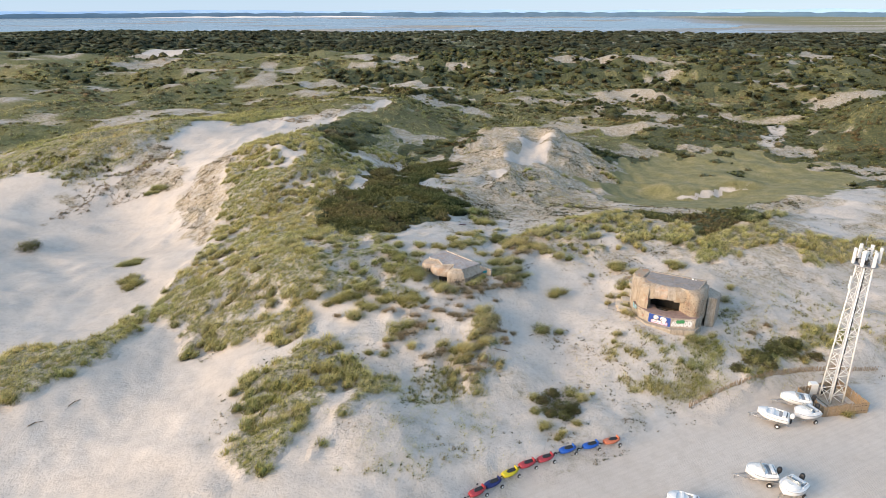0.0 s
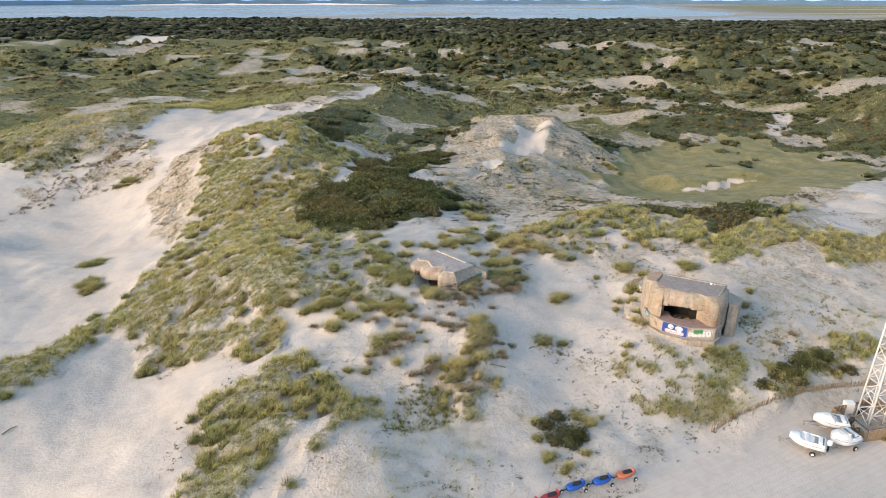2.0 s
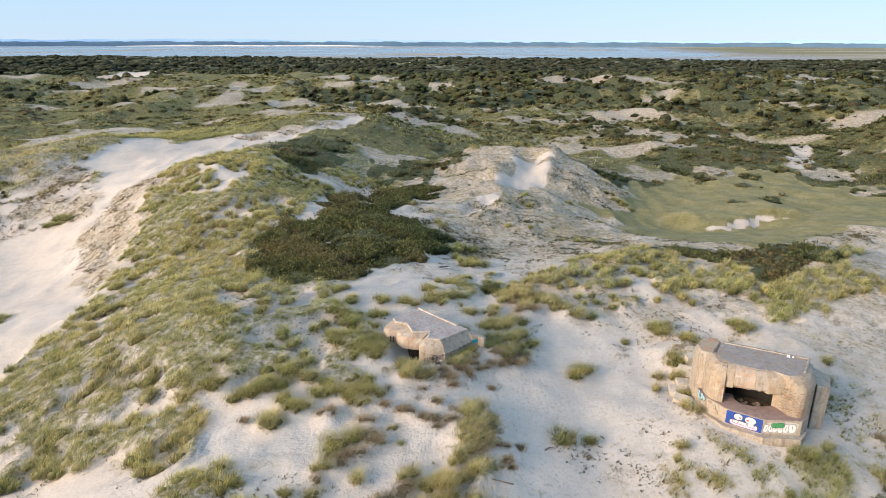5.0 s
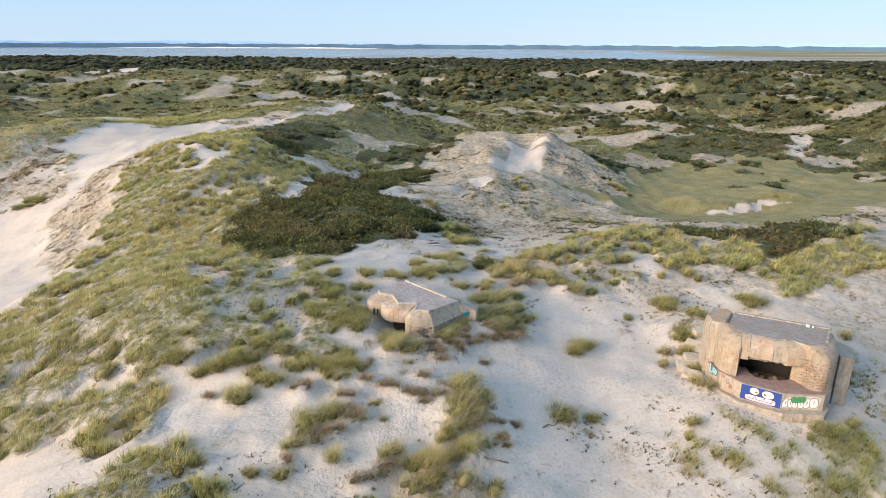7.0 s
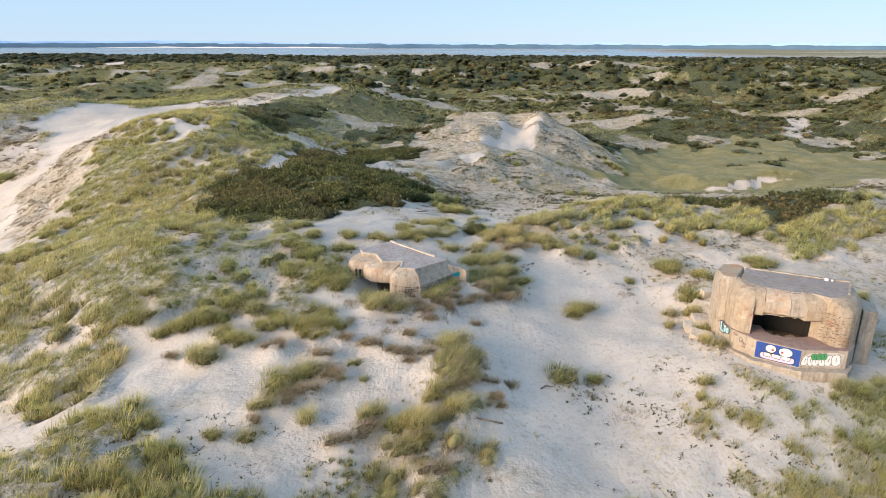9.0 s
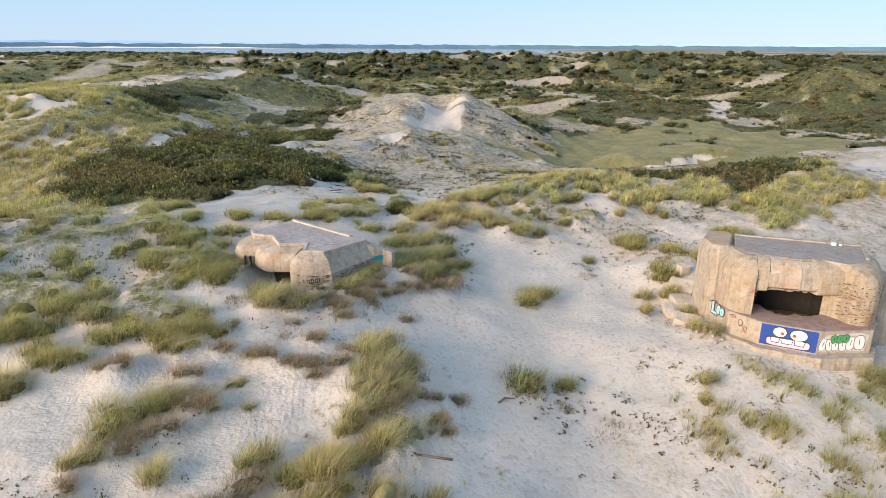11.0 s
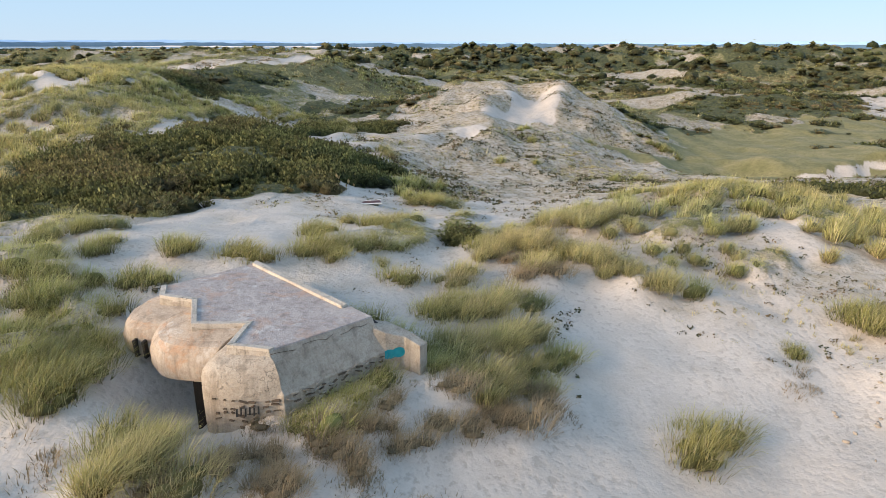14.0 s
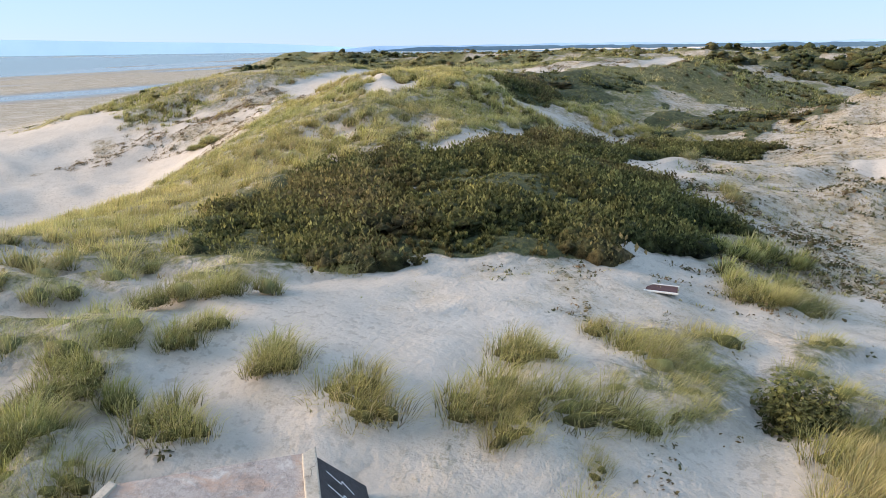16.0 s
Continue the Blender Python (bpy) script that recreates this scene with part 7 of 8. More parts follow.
# looping sprayed shapes on the right face and the left face
face_r = wall_frame((27.1, 44.65), (30.2, 44.45), 0.0)
fr = part("graffiti", flat([(0.08, 1.02), (2.75, 0.98), (2.9, 1.95), (2.3, 2.1), (0.55, 2.0), (0.1, 1.75)], 0.004, 0.004), PAINT_PALE, tall, "white and green sprayed letters outlined in black", face_r)
for i, (cx, cy, rx, ry, mt, tilt) in enumerate(((0.30, 1.42, 0.20, 0.36, PAINT_WHITE, -12), (0.66, 1.40, 0.19, 0.34, PAINT_WHITE, 8), (1.02, 1.42, 0.20, 0.36, PAINT_WHITE, -6), (1.42, 1.42, 0.22, 0.38, PAINT_WHITE, 10), (1.86, 1.48, 0.23, 0.40, PAINT_WHITE, -8),
                                                (2.36, 1.52, 0.30, 0.42, PAINT_WHITE, 6), (0.86, 1.76, 0.18, 0.22, PAINT_GREEN, 14), (1.20, 1.78, 0.17, 0.24, PAINT_GREEN, -10), (1.52, 1.80, 0.17, 0.23, PAINT_GREEN, 12))):
    turn = pose(cx, cy, 0.008 + 0.008 * i, rz=tilt)
    rim_paint = part("paint_shape", flat(oval(0, 0, rx + 0.03, ry + 0.03, 18, 2.6), 0.003, 0.0), PAINT_BLACK, fr, "black outline", turn)
    part("paint_shape", flat(oval(0, 0, rx, ry, 18, 2.6), 0.003, 0.004), mt, fr, "", turn)
    part("paint_shape", flat([(-0.02, -0.3 * ry), (0.02, -0.3 * ry), (0.03, 0.5 * ry), (-0.01, 0.5 * ry)], 0.002, 0.008), PAINT_BLACK, fr, "black stroke", turn)
face_l = wall_frame((23.40, 49.8), (23.72, 48.0), 0.12) @ pose(0.5, -0.2, 0.06) @ pose(0, 0.35, 0) @ Matrix.Diagonal((1.05, 1.05, 1, 1))
fl = part("graffiti", flat([(0.0, 2.02), (0.26, 2.05), (0.26, 1.47), (0.56, 1.44), (0.56, 1.19), (0.0, 1.25)], 0.003, 0.004), PAINT_BLACK, tall, "pale blue sprayed letters outlined in black", face_l)
part("paint_shape", flat([(0.05, 1.95), (0.21, 2.0), (0.21, 1.43), (0.5, 1.4), (0.5, 1.25), (0.05, 1.3)], 0.003, 0.009), PAINT_CYAN, fl)
for k, (cx, cy, rx, ry) in enumerate(((0.60, 1.64, 0.15, 0.26), (0.90, 1.60, 0.15, 0.23))):
    part("paint_shape", flat(oval(cx, cy, rx + 0.045, ry + 0.045, 18, 2.6), 0.003, 0.014 + 0.012 * k), PAINT_BLACK, fl)
    part("paint_shape", flat(oval(cx, cy, rx, ry, 18, 2.6), 0.003, 0.019 + 0.012 * k), PAINT_CYAN, fl)
    part("paint_shape", flat(oval(cx - 0.01, cy, rx * 0.35, ry * 0.42, 14), 0.003, 0.024 + 0.012 * k), CONCRETE, fl)
face_m = wall_frame((23.72, 48.0), (24.7, 46.25), 0.12)
eye = part("graffiti", flat(oval(0.32, 1.86, 0.2, 0.11, 18), 0.004, 0.006), PAINT_BLACK, tall, "black outline drawing", face_m)
part("paint_shape", flat(oval(0.32, 1.86, 0.16, 0.08, 18), 0.004, 0.010), CONCRETE, eye)
part("paint_shape", flat(oval(0.33, 1.86, 0.06, 0.06, 14), 0.004, 0.014), PAINT_RED, eye)
heart = part("graffiti", flat(oval(0.82, 1.62, 0.16, 0.22, 18, 1.7), 0.004, 0.006), PAINT_BLACK, tall, "black outline drawing", face_m)
part("paint_shape", flat(oval(0.82, 1.63, 0.12, 0.17, 18, 1.7), 0.004, 0.010), CONCRETE, heart)
for i in range(4):
    part("paint_shape", flat([(0.95 + 0.09 * i, 1.1), (0.98 + 0.09 * i, 1.1), (1.02 + 0.07 * i, 1.5), (0.99 + 0.07 * i, 1.5)], 0.004, 0.014), PAINT_BLACK if i % 2 else PAINT_RED, heart)


def z_at(x, y):
    return float(ground_z(np.array([float(x)]), np.array([float(y)]))[0])


# fallen slabs and broken stone beside the tall casemate
for i, (x, y, sx, sy, sz, rz, tilt) in enumerate(((22.5, 50.1, 1.7, 1.05, 0.42, -28, 10), (22.6, 51.8, 1.6, 1.3, 0.5, -10, 12), (23.5, 52.7, 1.5, 1.2, 0.55, -5, 12), (24.1, 54.2, 1.7, 1.3, 0.6, -38, 24), (24.8, 55.4, 0.9, 0.6, 0.9, 10, 5))):
    bm = box(sx, sy, sz, 0.07, False)
    bmesh.ops.subdivide_edges(bm, edges=[e for e in bm.edges if e.calc_length() > 0.3], cuts=2, use_grid_fill=True)
    for v in bm.verts:
        v.co += Vector((noise.noise(v.co * 1.4 + Vector((i, 0, 0))), noise.noise(v.co * 1.4 + Vector((0, i, 0))), noise.noise(v.co * 1.4 + Vector((0, 0, i))))) * 0.11
    me = bpy.data.meshes.new("concrete_slab")
    bm.to_mesh(me)
    bm.free()
    me.materials.append(RIM)
    ob = new("concrete_slab", me)
    ob.matrix_basis = pose(x, y, z_at(x, y) + sz * 0.28, tilt, 4, rz)
    tagged(ob, "fallen pale concrete slab lying on the sand by the casemate", "slab", "fallen slabs")


def strewn(name, spots, low_size, high_size, mat, label):
    """Loose stones lying about, in one mesh."""
    r = random.Random(17)
    verts, faces = [], []
    for x, y in spots:
        k = r.uniform(low_size, high_size) * (1.7 if r.random() < 0.1 else 1)
        b = boulder(k * r.uniform(0.8, 1.5), k * r.uniform(0.7, 1.1), k * r.uniform(0.5, 0.8), r.random() * 50, 1)
        bmesh.ops.transform(b, matrix=pose(x, y, z_at(x, y) + k * 0.12, r.uniform(-20, 20), r.uniform(-20, 20), r.uniform(0, 360)), verts=b.verts)
        at = len(verts)
        verts += [tuple(v.co) for v in b.verts]
        faces += [tuple(at + v.index for v in f.verts) for f in b.faces]
        b.free()
    return tagged(mesh_from(name, verts, faces, mat, False), label, "rubble", kind="stuff")


rr = random.Random(23)
spots = []
ledge = [(22.9, 50.4), (23.1, 47.8), (24.1, 45.5), (26.8, 43.75), (29.8, 43.5), (31.6, 44.6)]
for a, b in zip(ledge, ledge[1:]):
    for i in range(34):
        u, d = rr.random(), abs(rr.gauss(0, 0.8))
        dx, dy = b[0] - a[0], b[1] - a[1]
        n = math.hypot(dx, dy)
        spots.append((a[0] + dx * u + dy / n * d, a[1] + dy * u - dx / n * d))
for i in range(46):
    spots.append((22.2 + rr.gauss(0, 0.9), 51.2 + rr.gauss(0, 2.0)))
for i in range(40):
    spots.append((rr.uniform(19, 25), rr.uniform(54, 59)))
strewn("rubble", spots, 0.06, 0.21, CONCRETE, "pale broken concrete and pebbles along the footing")

# ---- the car park: boats on trailers, land yachts, mast in its palisade ----
PARK_Z = -3.6


def wheel(parent, x, y, z, radius, width, axis="Y"):
    turn = pose(0, 0, 0, 90 if axis == "Y" else 0, 90 if axis == "X" else 0, 0)
    bm = bmesh.new()
    bmesh.ops.create_cone(bm, cap_ends=True, segments=18, radius1=radius, radius2=radius, depth=width)
    bmesh.ops.bevel(bm, geom=[e for e in bm.edges if e.calc_face_angle(0) > 0.8], offset=width * 0.3, segments=2, affect="EDGES")
    w = part("wheel", bm, BLACK, parent, "", pose(x, y, z) @ turn)
    part("rim", rod((0, 0, -width * 0.52), (0, 0, width * 0.52), radius * 0.5, 12), OLD_WHITE, w)
    return w


def hull_half(u, beam):
    """Half the beam along the boat: a broad stern and a full, rounded bow."""
    return beam / 2 * (0.86 + 0.14 * min(1, u * 3)) * max(0.03, 1 - max(0, (u - 0.38) / 0.62) ** 2.6) ** 0.62


def hull_rings(length, beam, height):
    rings = []
    for i in range(17):
        u = 1 - (1 - i / 16) ** 1.35
        half = hull_half(u, beam)
        sheer = height * (0.90 + 0.22 * u * u)
        keel = 0.42 * height * max(0, (u - 0.5) / 0.5) ** 2.2
        x = -length / 2 + u * length
        side = [(half * 0.90, sheer + 0.05), (half, sheer), (half * 1.0, sheer * 0.86), (half * 0.93, 0.5 * sheer + 0.5 * keel), (half * 0.74, height * 0.28 + keel * 0.8)]
        rings.append([(x, -y, z) for y, z in side] + [(x, 0, keel)] + [(x, y, z) for y, z in reversed(side)] + [(x, half * 0.45, sheer + 0.075), (x, -half * 0.45, sheer + 0.075)])
    return rings


def boat_deck(length, beam, low, high, first, last, share, crown):
    """A crowned deck or cabin top between two stations of the hull."""
    rings = []
    for i in range(9):
        u = first + (last - first) * i / 8
        half = share * hull_half(u, beam)
        rise = crown * math.sin(math.pi * (0.30 + 0.68 * (i / 8))) ** 0.8
        x = -length / 2 + u * length
        rings.append([(x, -half, low)] + [(x, -half * math.cos(a), low + (high - low + rise) * math.sin(a) ** 0.7) for a in [math.pi * k / 8 for k in range(1, 8)]] + [(x, half, low)])
    return loft(rings, 0.0, True)


def motor_boat(style):
    b = thing("motor_boat", (0, 0, 0), ("open white dinghy with a grey cockpit resting on a trailer", "white motor boat with rounded cuddy and black outboard on a trailer")[style], "boat", "boats in the car park")
    L, W, H = 3.6, 1.9, 0.85
    part("hull", loft(hull_rings(L, W, H), 0.0, True), WHITE, b)
    part("rubbing_strake", loft([[(x, y * 1.025, z + d) for (x, y, z), d in ((r[1], -0.05), (r[9], -0.05), (r[9], -0.005), (r[1], -0.005))] for r in hull_rings(L, W, H)[:-1]]), GREYV, b, "grey rubbing strake")
    front = -0.1 if style else 0.75
    well = [(-1.55, -0.62), (front - 0.3, -0.66), (front, -0.45), (front, 0.45), (front - 0.3, 0.66), (-1.55, 0.62)]
    part("cockpit", prism(well, 0.70, 0.86, 0.02), GREYV, b, "grey cockpit floor")
    part("coaming", loft([at_height(grow(well, 0.15), 0.72), at_height(grow(well, 0.09), 0.99), at_height(grow(well, 0.01), 0.99), at_height(well, 0.75)], 0.02), WHITE, b)
    if style:
        part("cuddy", boat_deck(L, W, 0.78, 1.02, 0.44, 0.93, 0.78, 0.26), WHITE, b, "rounded white cuddy")
        hatch = loft([at_height(oval(0.62, 0, 0.30, 0.26, 20, 2.2), z) for z in (1.18, 1.27)])
        part("hatch", hatch, OLD_WHITE, b, "pale oval hatch")
        arc = [(0.26 * math.cos(a) - 0.05, 0.62 * math.sin(a)) for a in [math.radians(-85 + 17 * k) for k in range(11)]]
        screen = loft([[(x + d, y, 1.12) for x, y in arc for d in (0,)] + [(x - 0.02, y * 0.97, 1.12) for x, y in reversed(arc)], [(x * 0.8 - 0.12, y * 0.94, 1.44) for x, y in arc] + [(x * 0.8 - 0.14, y * 0.92, 1.44) for x, y in reversed(arc)]])
        part("windscreen", screen, SCREEN, b, "tinted curved windscreen")
    else:
        part("foredeck", boat_deck(L, W, 0.78, 0.99, 0.70, 0.96, 0.85, 0.06), WHITE, b)
        part("thwart", box(0.34, 1.26, 0.14, 0.04), WHITE, b, "", pose(0.1, 0, 0.86))
    part("seat", box(0.42, 1.1, 0.24, 0.07), WHITE, b, "", pose(-1.2, 0, 0.86))
    eng = part("outboard", loft([[(x * s - 2.02 + t, y * s, z) for x, y in ((-0.26, -0.15), (-0.1, -0.2), (0.16, -0.2), (0.24, 0), (0.16, 0.2), (-0.1, 0.2), (-0.26, 0.15), (-0.32, 0))] for s, z, t in ((0.62, 0.72, 0.05), (0.9, 0.80, 0.03), (1.0, 1.0, 0), (0.98, 1.18, -0.02), (0.7, 1.33, -0.05))], 0.03), BLACK if style else OLD_WHITE, b, "black outboard motor" if style else "old white outboard motor")
    part("leg", box(0.2, 0.1, 0.75, 0.03), BLACK, eng, "", pose(-2.02, 0, 0.02))
    return b


def trailer():
    t = thing("boat_trailer", (0, 0, 0), "galvanised single-axle boat trailer standing on sand", "trailer", "boat trailers")
    for s in (-1, 1):
        part("beam", rod((-1.7, 0.5 * s, 0.42), (1.0, 0.42 * s, 0.42), 0.045, 6), STEEL, t)
        part("beam", rod((1.0, 0.42 * s, 0.42), (2.5, 0, 0.42), 0.045, 6), STEEL, t)
        wheel(t, -0.6, 0.95 * s, 0.27, 0.27, 0.17)
    part("axle", rod((-0.6, -0.9, 0.28), (-0.6, 0.9, 0.28), 0.04, 8), STEEL, t)
    for x in (-1.5, 0.2):
        part("cross_member", rod((x, -0.5, 0.42), (x, 0.5, 0.42), 0.04, 6), STEEL, t)
    part("jockey_stand", rod((2.3, 0, 0.0), (2.3, 0, 0.55), 0.035, 6), STEEL, t)
    return t


boats = [motor_boat(0), motor_boat(1)]
rig = trailer()
spots = [(34.75, 31.0, 150, 0), (38.7, 34.2, 165, 1), (38.5, 31.5, 200, 1), (29.4, 21.6, 172, 1), (31.4, 19.6, 215, 1), (20.6, 17.4, 160, 0)]
first = [True, True]
for k, (x, y, rz, style) in enumerate(spots):
    base = pose(x, y, z_at(x, y) + 0.01, rz=rz)
    up = base @ pose(0, 0, 0.45) @ Matrix.Diagonal((0.88, 1.06, 1.0, 1.0))
    if first[style]:
        boats[style].matrix_basis, first[style] = up, False
    else:
        copy_thing(boats[style], up)
    if k == 0:
        rig.matrix_basis = base
    else:
        copy_thing(rig, base)


def land_yacht(color, label):
    y = thing("land_yacht", (0, 0, 0), label, "land yacht", "row of land yachts")
    rings = []
    for i in range(11):
        u = i / 10
        half = 0.36 * (math.sin(math.pi * min(1, 0.12 + 0.86 * (1 - u) ** 0.8)) ** 0.7) + 0.05
        rings.append([(-1.0 + 1.85 * u, half * 1.15 * math.cos(a), 0.34 + 0.2 * math.sin(a)) for a in [2 * math.pi * k / 12 for k in range(12)]])
    part("body", loft(rings, 0.0, True), color, y)
    part("seat", loft([at_height(oval(-0.2, 0, 0.5, 0.2, 18, 2.6), 0.48), at_height(oval(-0.2, 0, 0.54, 0.23, 18, 2.6), 0.565)]), BLACK, y, "dark seat opening")
    part("backrest", box(0.12, 0.44, 0.34, 0.05), color, y, "", pose(-0.72, 0, 0.45))
    part("axle", rod((-0.6, -0.75, 0.22), (-0.6, 0.75, 0.22), 0.04, 8), STEEL, y)
    for s in (-1, 1):
        wheel(y, -0.6, 0.75 * s, 0.21, 0.21, 0.14)
    part("fork", rod((0.75, 0, 0.3), (1.45, 0, 0.22), 0.035, 8), BLACK, y)
    wheel(y, 1.4, 0, 0.2, 0.2, 0.12)
    part("mast", rod((0.35, 0.0, 0.4), (-0.35, -0.1, 4.3), 0.014, 8, 0.008), STEEL, y, "thin bare metal mast")
    return y


def plastic(name, c):
    return spotted(name, c, tuple(0.75 * v for v in c), 4.0, 0.4, 0.003)


hues = {"orange": plastic("orange_plastic", (0.66, 0.20, 0.10)), "blue": plastic("blue_plastic", (0.02, 0.11, 0.48)), "red": plastic("red_plastic", (0.46, 0.05, 0.06)),
        "yellow": plastic("yellow_plastic", (0.72, 0.58, 0.02)), "navy": plastic("navy_plastic", (0.02, 0.03, 0.15))}
made = {}
row = [("orange", 16.0, 26.1, 200), ("blue", 13.65, 25.1, 203), ("blue", 11.1, 24.1, 205), ("red", 8.75, 22.75, 208), ("red", 6.85, 21.8, 208), ("yellow", 5.1, 20.7, 212), ("navy", 3.4, 19.5, 214), ("red", 1.9, 18.2, 216)]
for hue, x, y, rz in row:
    m = pose(x, y, z_at(x, y) + 0.01, rz=rz)
    if hue in made:
        copy_thing(made[hue], m)
    else:
        made[hue] = land_yacht(hues[hue], f"{hue} plastic land yacht with a bare mast parked on sand")
        made[hue].matrix_basis = m

# lattice mast
MX, MY, MZ = 43.6, 35.6, z_at(43.6, 35.6)
tower = thing("lattice_mast", (MX, MY, MZ), "white painted steel lattice telecom mast with panel antennas", "mast")
TOP = 18.9


def corner(i, z):
    half = 0.95 + (0.55 - 0.95) * min(1, z / TOP)
    a = math.radians(90 * i + 45 + 12)
    return Vector((half * 1.414 * math.cos(a) * 0.9, half * 1.414 * math.sin(a) * 0.9, z))


for i in range(4):
    part("leg", rod(corner(i, 0), corner(i, TOP), 0.085, 8), OLD_WHITE, tower)
bays = 15
for k in range(bays):
    z0, z1 = TOP * k / bays, TOP * (k + 1) / bays
    for i in range(4):
        part("brace", rod(corner(i, z0 if k % 2 else z1), corner((i + 1) % 4, z1 if k % 2 else z0), 0.04, 6), OLD_WHITE, tower)
        part("brace", rod(corner(i, z1), corner((i + 1) % 4, z1), 0.035, 6), OLD_WHITE, tower)
part("cable_ladder", box(0.35, 0.08, TOP - 0.5, 0.01), BLACK, tower, "dark cable run", pose(0.25, 0.25, 0.3, rz=20))
part("ladder", box(0.4, 0.05, TOP - 0.5, 0.01), OLD_WHITE, tower, "", pose(-0.3, -0.25, 0.3, rz=20))
part("platform", prism(oval(0, 0, 1.25, 1.25, 8), TOP - 1.75, TOP - 1.6, 0.02), GREYV, tower, "grey service platform")
for i in range(8):
    a = 2 * math.pi * i / 8
    part("antenna_arm", rod((0, 0, TOP - 0.9), (1.3 * math.cos(a), 1.3 * math.sin(a), TOP - 0.9), 0.03, 6), OLD_WHITE, tower)
    if i % 4 != 3:
        part("panel_antenna", box(0.2, 0.34, 1.75, 0.05), WHITE, tower, "white panel antenna", pose(1.36 * math.cos(a), 1.36 * math.sin(a), TOP - 1.55, rz=math.degrees(a)))
    part("radio_box", box(0.3, 0.35, 0.5, 0.04), BLACK if i % 2 else GREYV, tower, "dark radio unit", pose(0.75 * math.cos(a + 0.3), 0.75 * math.sin(a + 0.3), TOP - 1.5, rz=math.degrees(a)))
part("whip", rod((-0.3, 0.2, TOP), (-0.3, 0.2, TOP + 1.6), 0.025, 6), STEEL, tower)
for s in (-1, 1):
    part("side_antenna", box(0.16, 0.22, 1.5, 0.04), WHITE, tower, "white side antenna", pose(1.05 * s, 0.1, TOP - 4.6))
    part("antenna_arm", rod((0.5 * s, 0.05, TOP - 3.9), (1.05 * s, 0.1, TOP - 3.9), 0.035, 6), OLD_WHITE, tower)
part("footing", box(2.6, 2.6, 0.25, 0.03), CONCRETE, tower, "concrete base", pose(0, 0, -0.1, rz=12))

# palisade round the mast
pal = thing("palisade_fence", (0, 0, 0), "weathered wooden plank palisade round the mast base", "fence")
pen = [(39.9, 36.1), (40.9, 32.2), (46.4, 33.2), (45.6, 38.0)]
plank_bm = box(0.15, 0.035, 1.45, 0.006)
plank = bpy.data.meshes.new("plank")
plank_bm.to_mesh(plank)
plank_bm.free()
plank.materials.append(PLANK)
for i in range(4):
    a, b = Vector(pen[i]), Vector(pen[(i + 1) % 4])
    n = int((b - a).length / 0.175)
    yaw = math.degrees(math.atan2(b.y - a.y, b.x - a.x))
    for k in range(n):
        p = a.lerp(b, (k + 0.5) / n)
        r = random.Random(i * 97 + k)
        ob = new("plank", plank)
        ob.parent = pal
        ob.matrix_basis = pose(p.x, p.y, z_at(p.x, p.y) - 0.12 + r.uniform(-0.05, 0.04), r.uniform(-2, 2), r.uniform(-1.5, 1.5), yaw)
    for z in (0.35, 1.0):
        part("rail", rod((a.x, a.y, z_at(*a) + z), (b.x, b.y, z_at(*b) + z), 0.045, 6), PLANK, pal)
cab = thing("equipment_cabinet", (42.1, 37.0, z_at(42.1, 37.0)), "white steel equipment cabinet inside the palisade", "cabinet")
part("body", box(0.9, 0.7, 1.45, 0.03), WHITE, cab)
part("door", box(0.8, 0.03, 1.25, 0.01), OLD_WHITE, cab, "", pose(0, -0.36, 0.1))
cab2 = thing("equipment_cabinet", (43.0, 36.9, z_at(43.0, 36.9)), "dark grey equipment cabinet inside the palisade", "cabinet")
part("body", box(0.8, 0.7, 1.1, 0.03), GREYV, cab2)
part("door", box(0.7, 0.03, 0.95, 0.01), BLACK, cab2, "", pose(0, -0.36, 0.08))

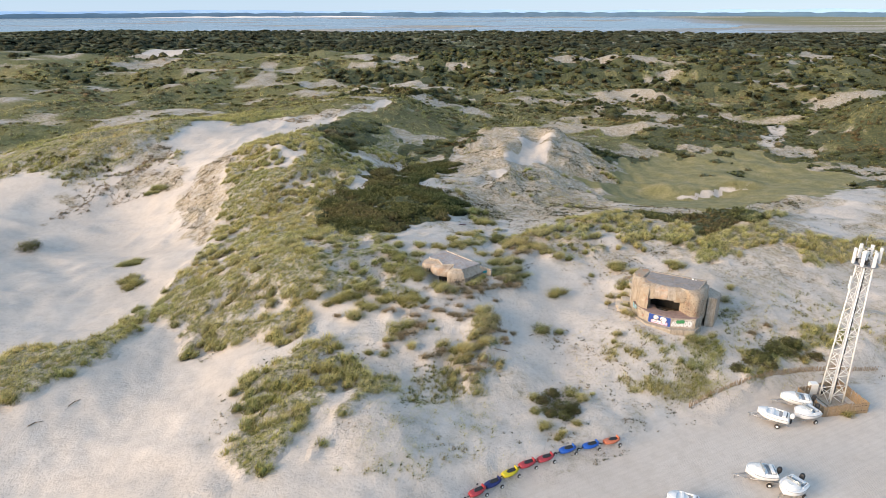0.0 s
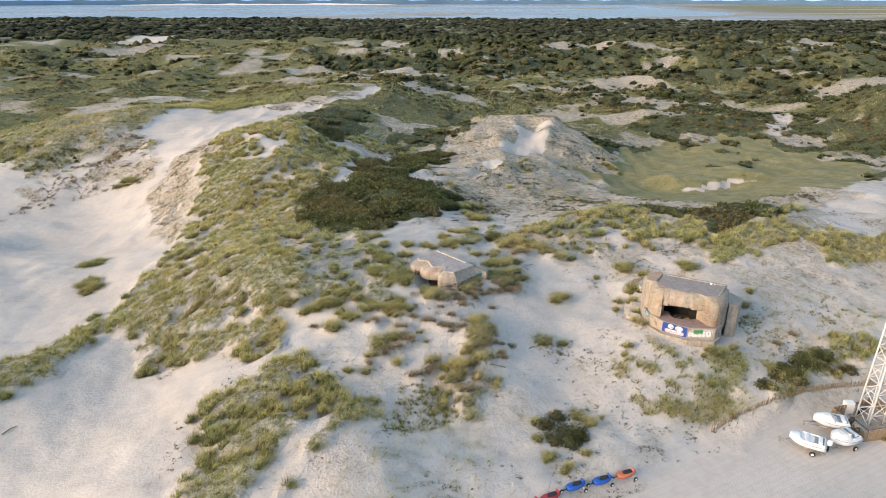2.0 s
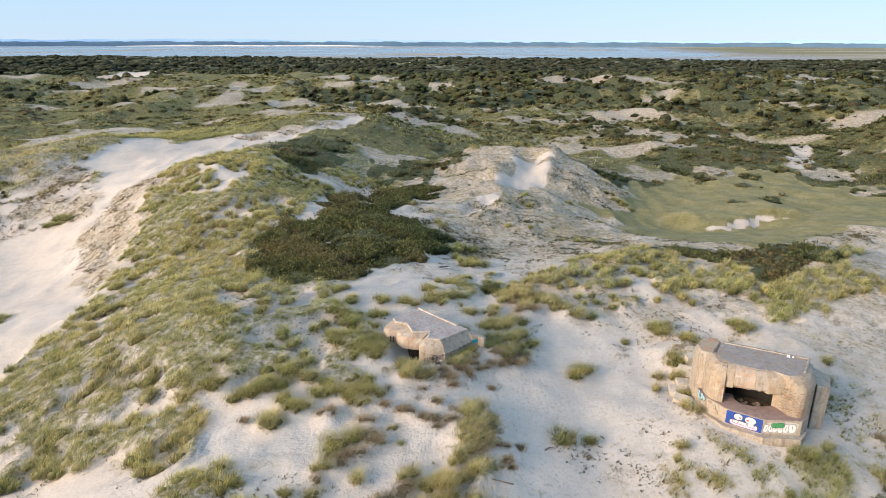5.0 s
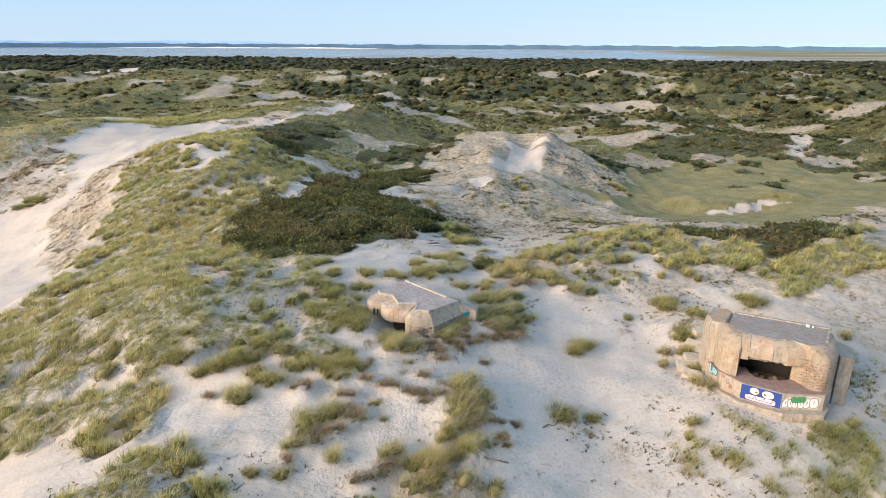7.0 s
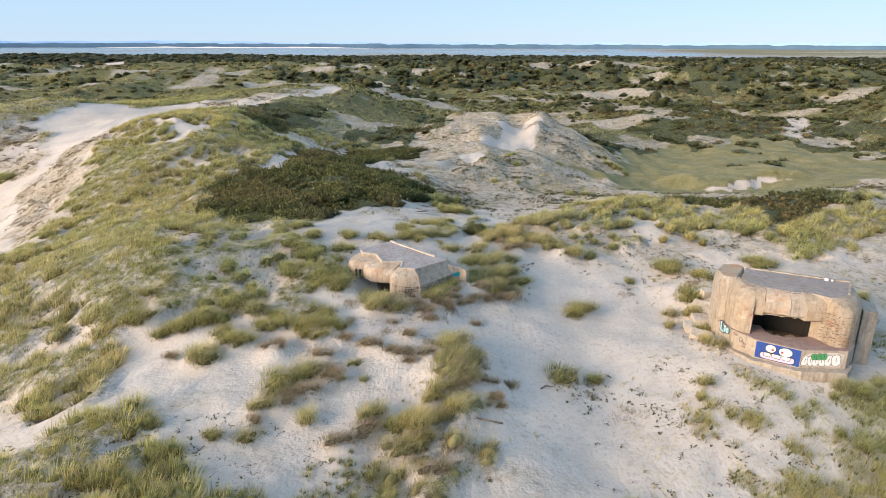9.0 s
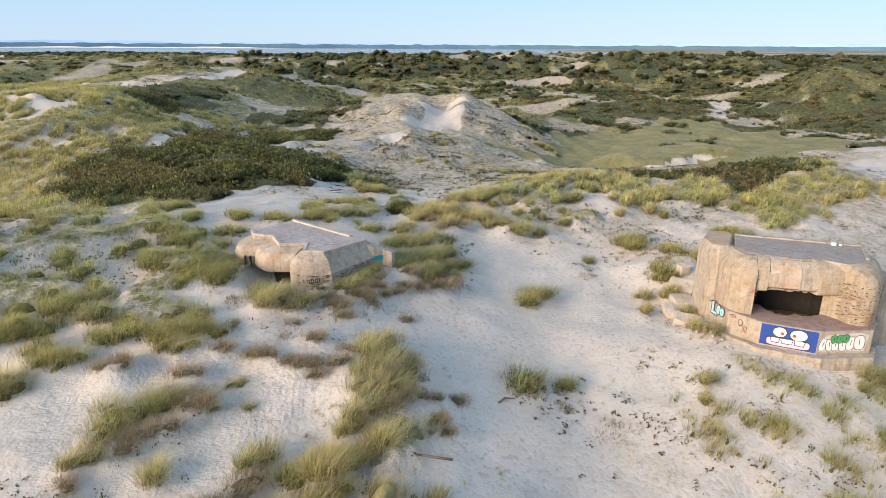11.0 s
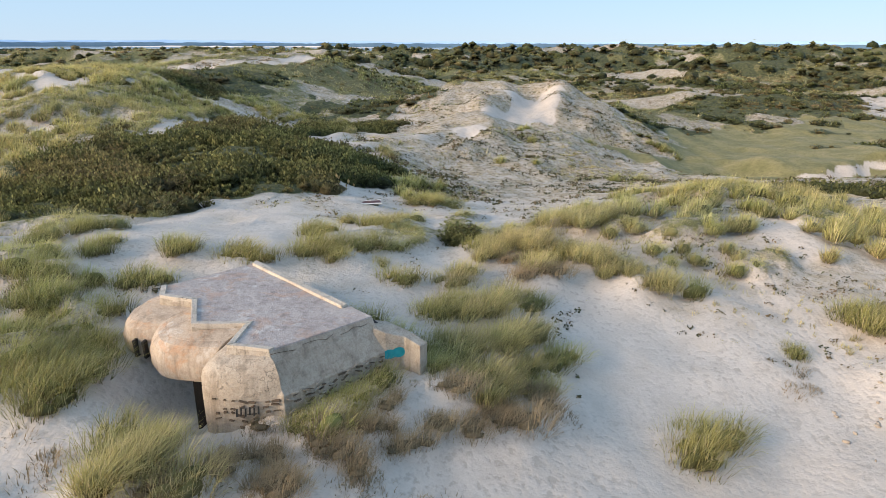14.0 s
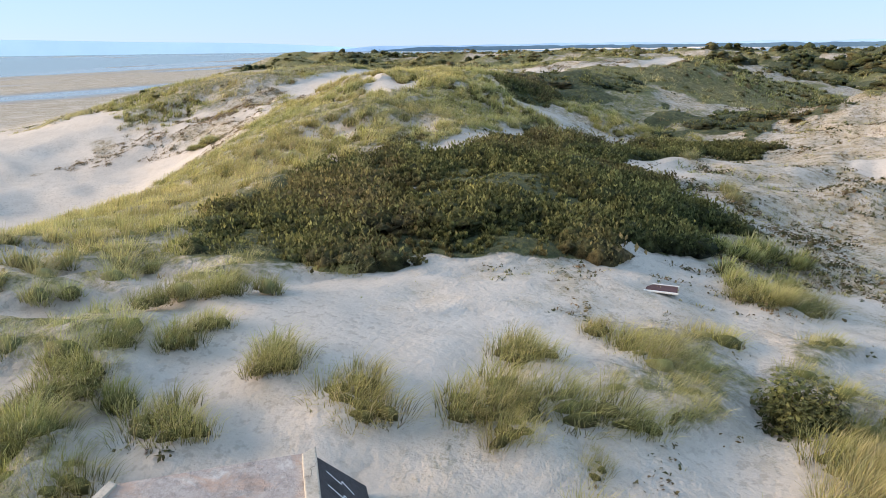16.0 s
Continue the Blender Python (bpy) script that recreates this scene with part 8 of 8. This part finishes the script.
# low sand fence along the foot of the dunes
sand_fence = thing("sand_fence", (0, 0, 0), "low weathered chestnut paling along the dune foot", "fence")
line = [(26.2, 32.7), (29.0, 34.3), (33.0, 36.0), (37.5, 38.2), (42.0, 40.2), (47.0, 41.6), (53.0, 42.3)]
pale_bm = box(0.06, 0.025, 0.85, 0.004)
pale = bpy.data.meshes.new("pale")
pale_bm.to_mesh(pale)
pale_bm.free()
pale.materials.append(PLANK)
k = 0
for a, b in zip(line, line[1:]):
    a, b = Vector(a), Vector(b)
    n = int((b - a).length / 0.13)
    yaw = math.degrees(math.atan2(b.y - a.y, b.x - a.x))
    for i in range(n):
        p = a.lerp(b, i / n)
        r = random.Random(k)
        k += 1
        ob = new("pale", pale)
        ob.parent = sand_fence
        ob.matrix_basis = pose(p.x, p.y, z_at(p.x, p.y) - 0.15 + r.uniform(-0.08, 0.05), r.uniform(-9, 9), r.uniform(-7, 7), yaw)
    part("post", rod((a.x, a.y, z_at(*a) - 0.2), (a.x, a.y, z_at(*a) + 0.95), 0.05, 7), PLANK, sand_fence)

# odds and ends on the sand
board = thing("board", (0.1, 78.4, z_at(0.1, 78.4) + 0.03), "dark board with a pale frame lying on the sand", "board")
part("panel", box(1.3, 0.8, 0.05, 0.01), PAINT_DARK, board, "", pose(0, 0, 0, rz=12))
for s in (-1, 1):
    part("frame", box(1.4, 0.08, 0.07, 0.01), OLD_WHITE, board, "", pose(-0.08 * s, 0.42 * s, 0, rz=12))
for k, (x, y, ln, rz) in enumerate(((4.6, 38.6, 2.6, 160), (-43.5, 30.5, 1.8, 60), (-46.0, 27.0, 1.5, 40), (9.3, 43.3, 0.9, 20))):
    z = z_at(x, y)
    bm = rod((-ln / 2, 0, 0.03), (0, 0.12, 0.12), 0.06, 7, 0.05)
    more = rod((0, 0.12, 0.12), (ln / 2, -0.05, 0.05), 0.05, 7, 0.02)
    me = bpy.data.meshes.new("tmp")
    more.to_mesh(me)
    more.free()
    bm.from_mesh(me)
    me2 = bpy.data.meshes.new("driftwood")
    bm.to_mesh(me2)
    bm.free()
    me2.materials.append(BARK)
    ob = new("driftwood", me2)
    ob.matrix_basis = pose(x, y, z + 0.03, rz=rz)
    tagged(ob, "grey weathered driftwood branch lying on the sand", "driftwood")
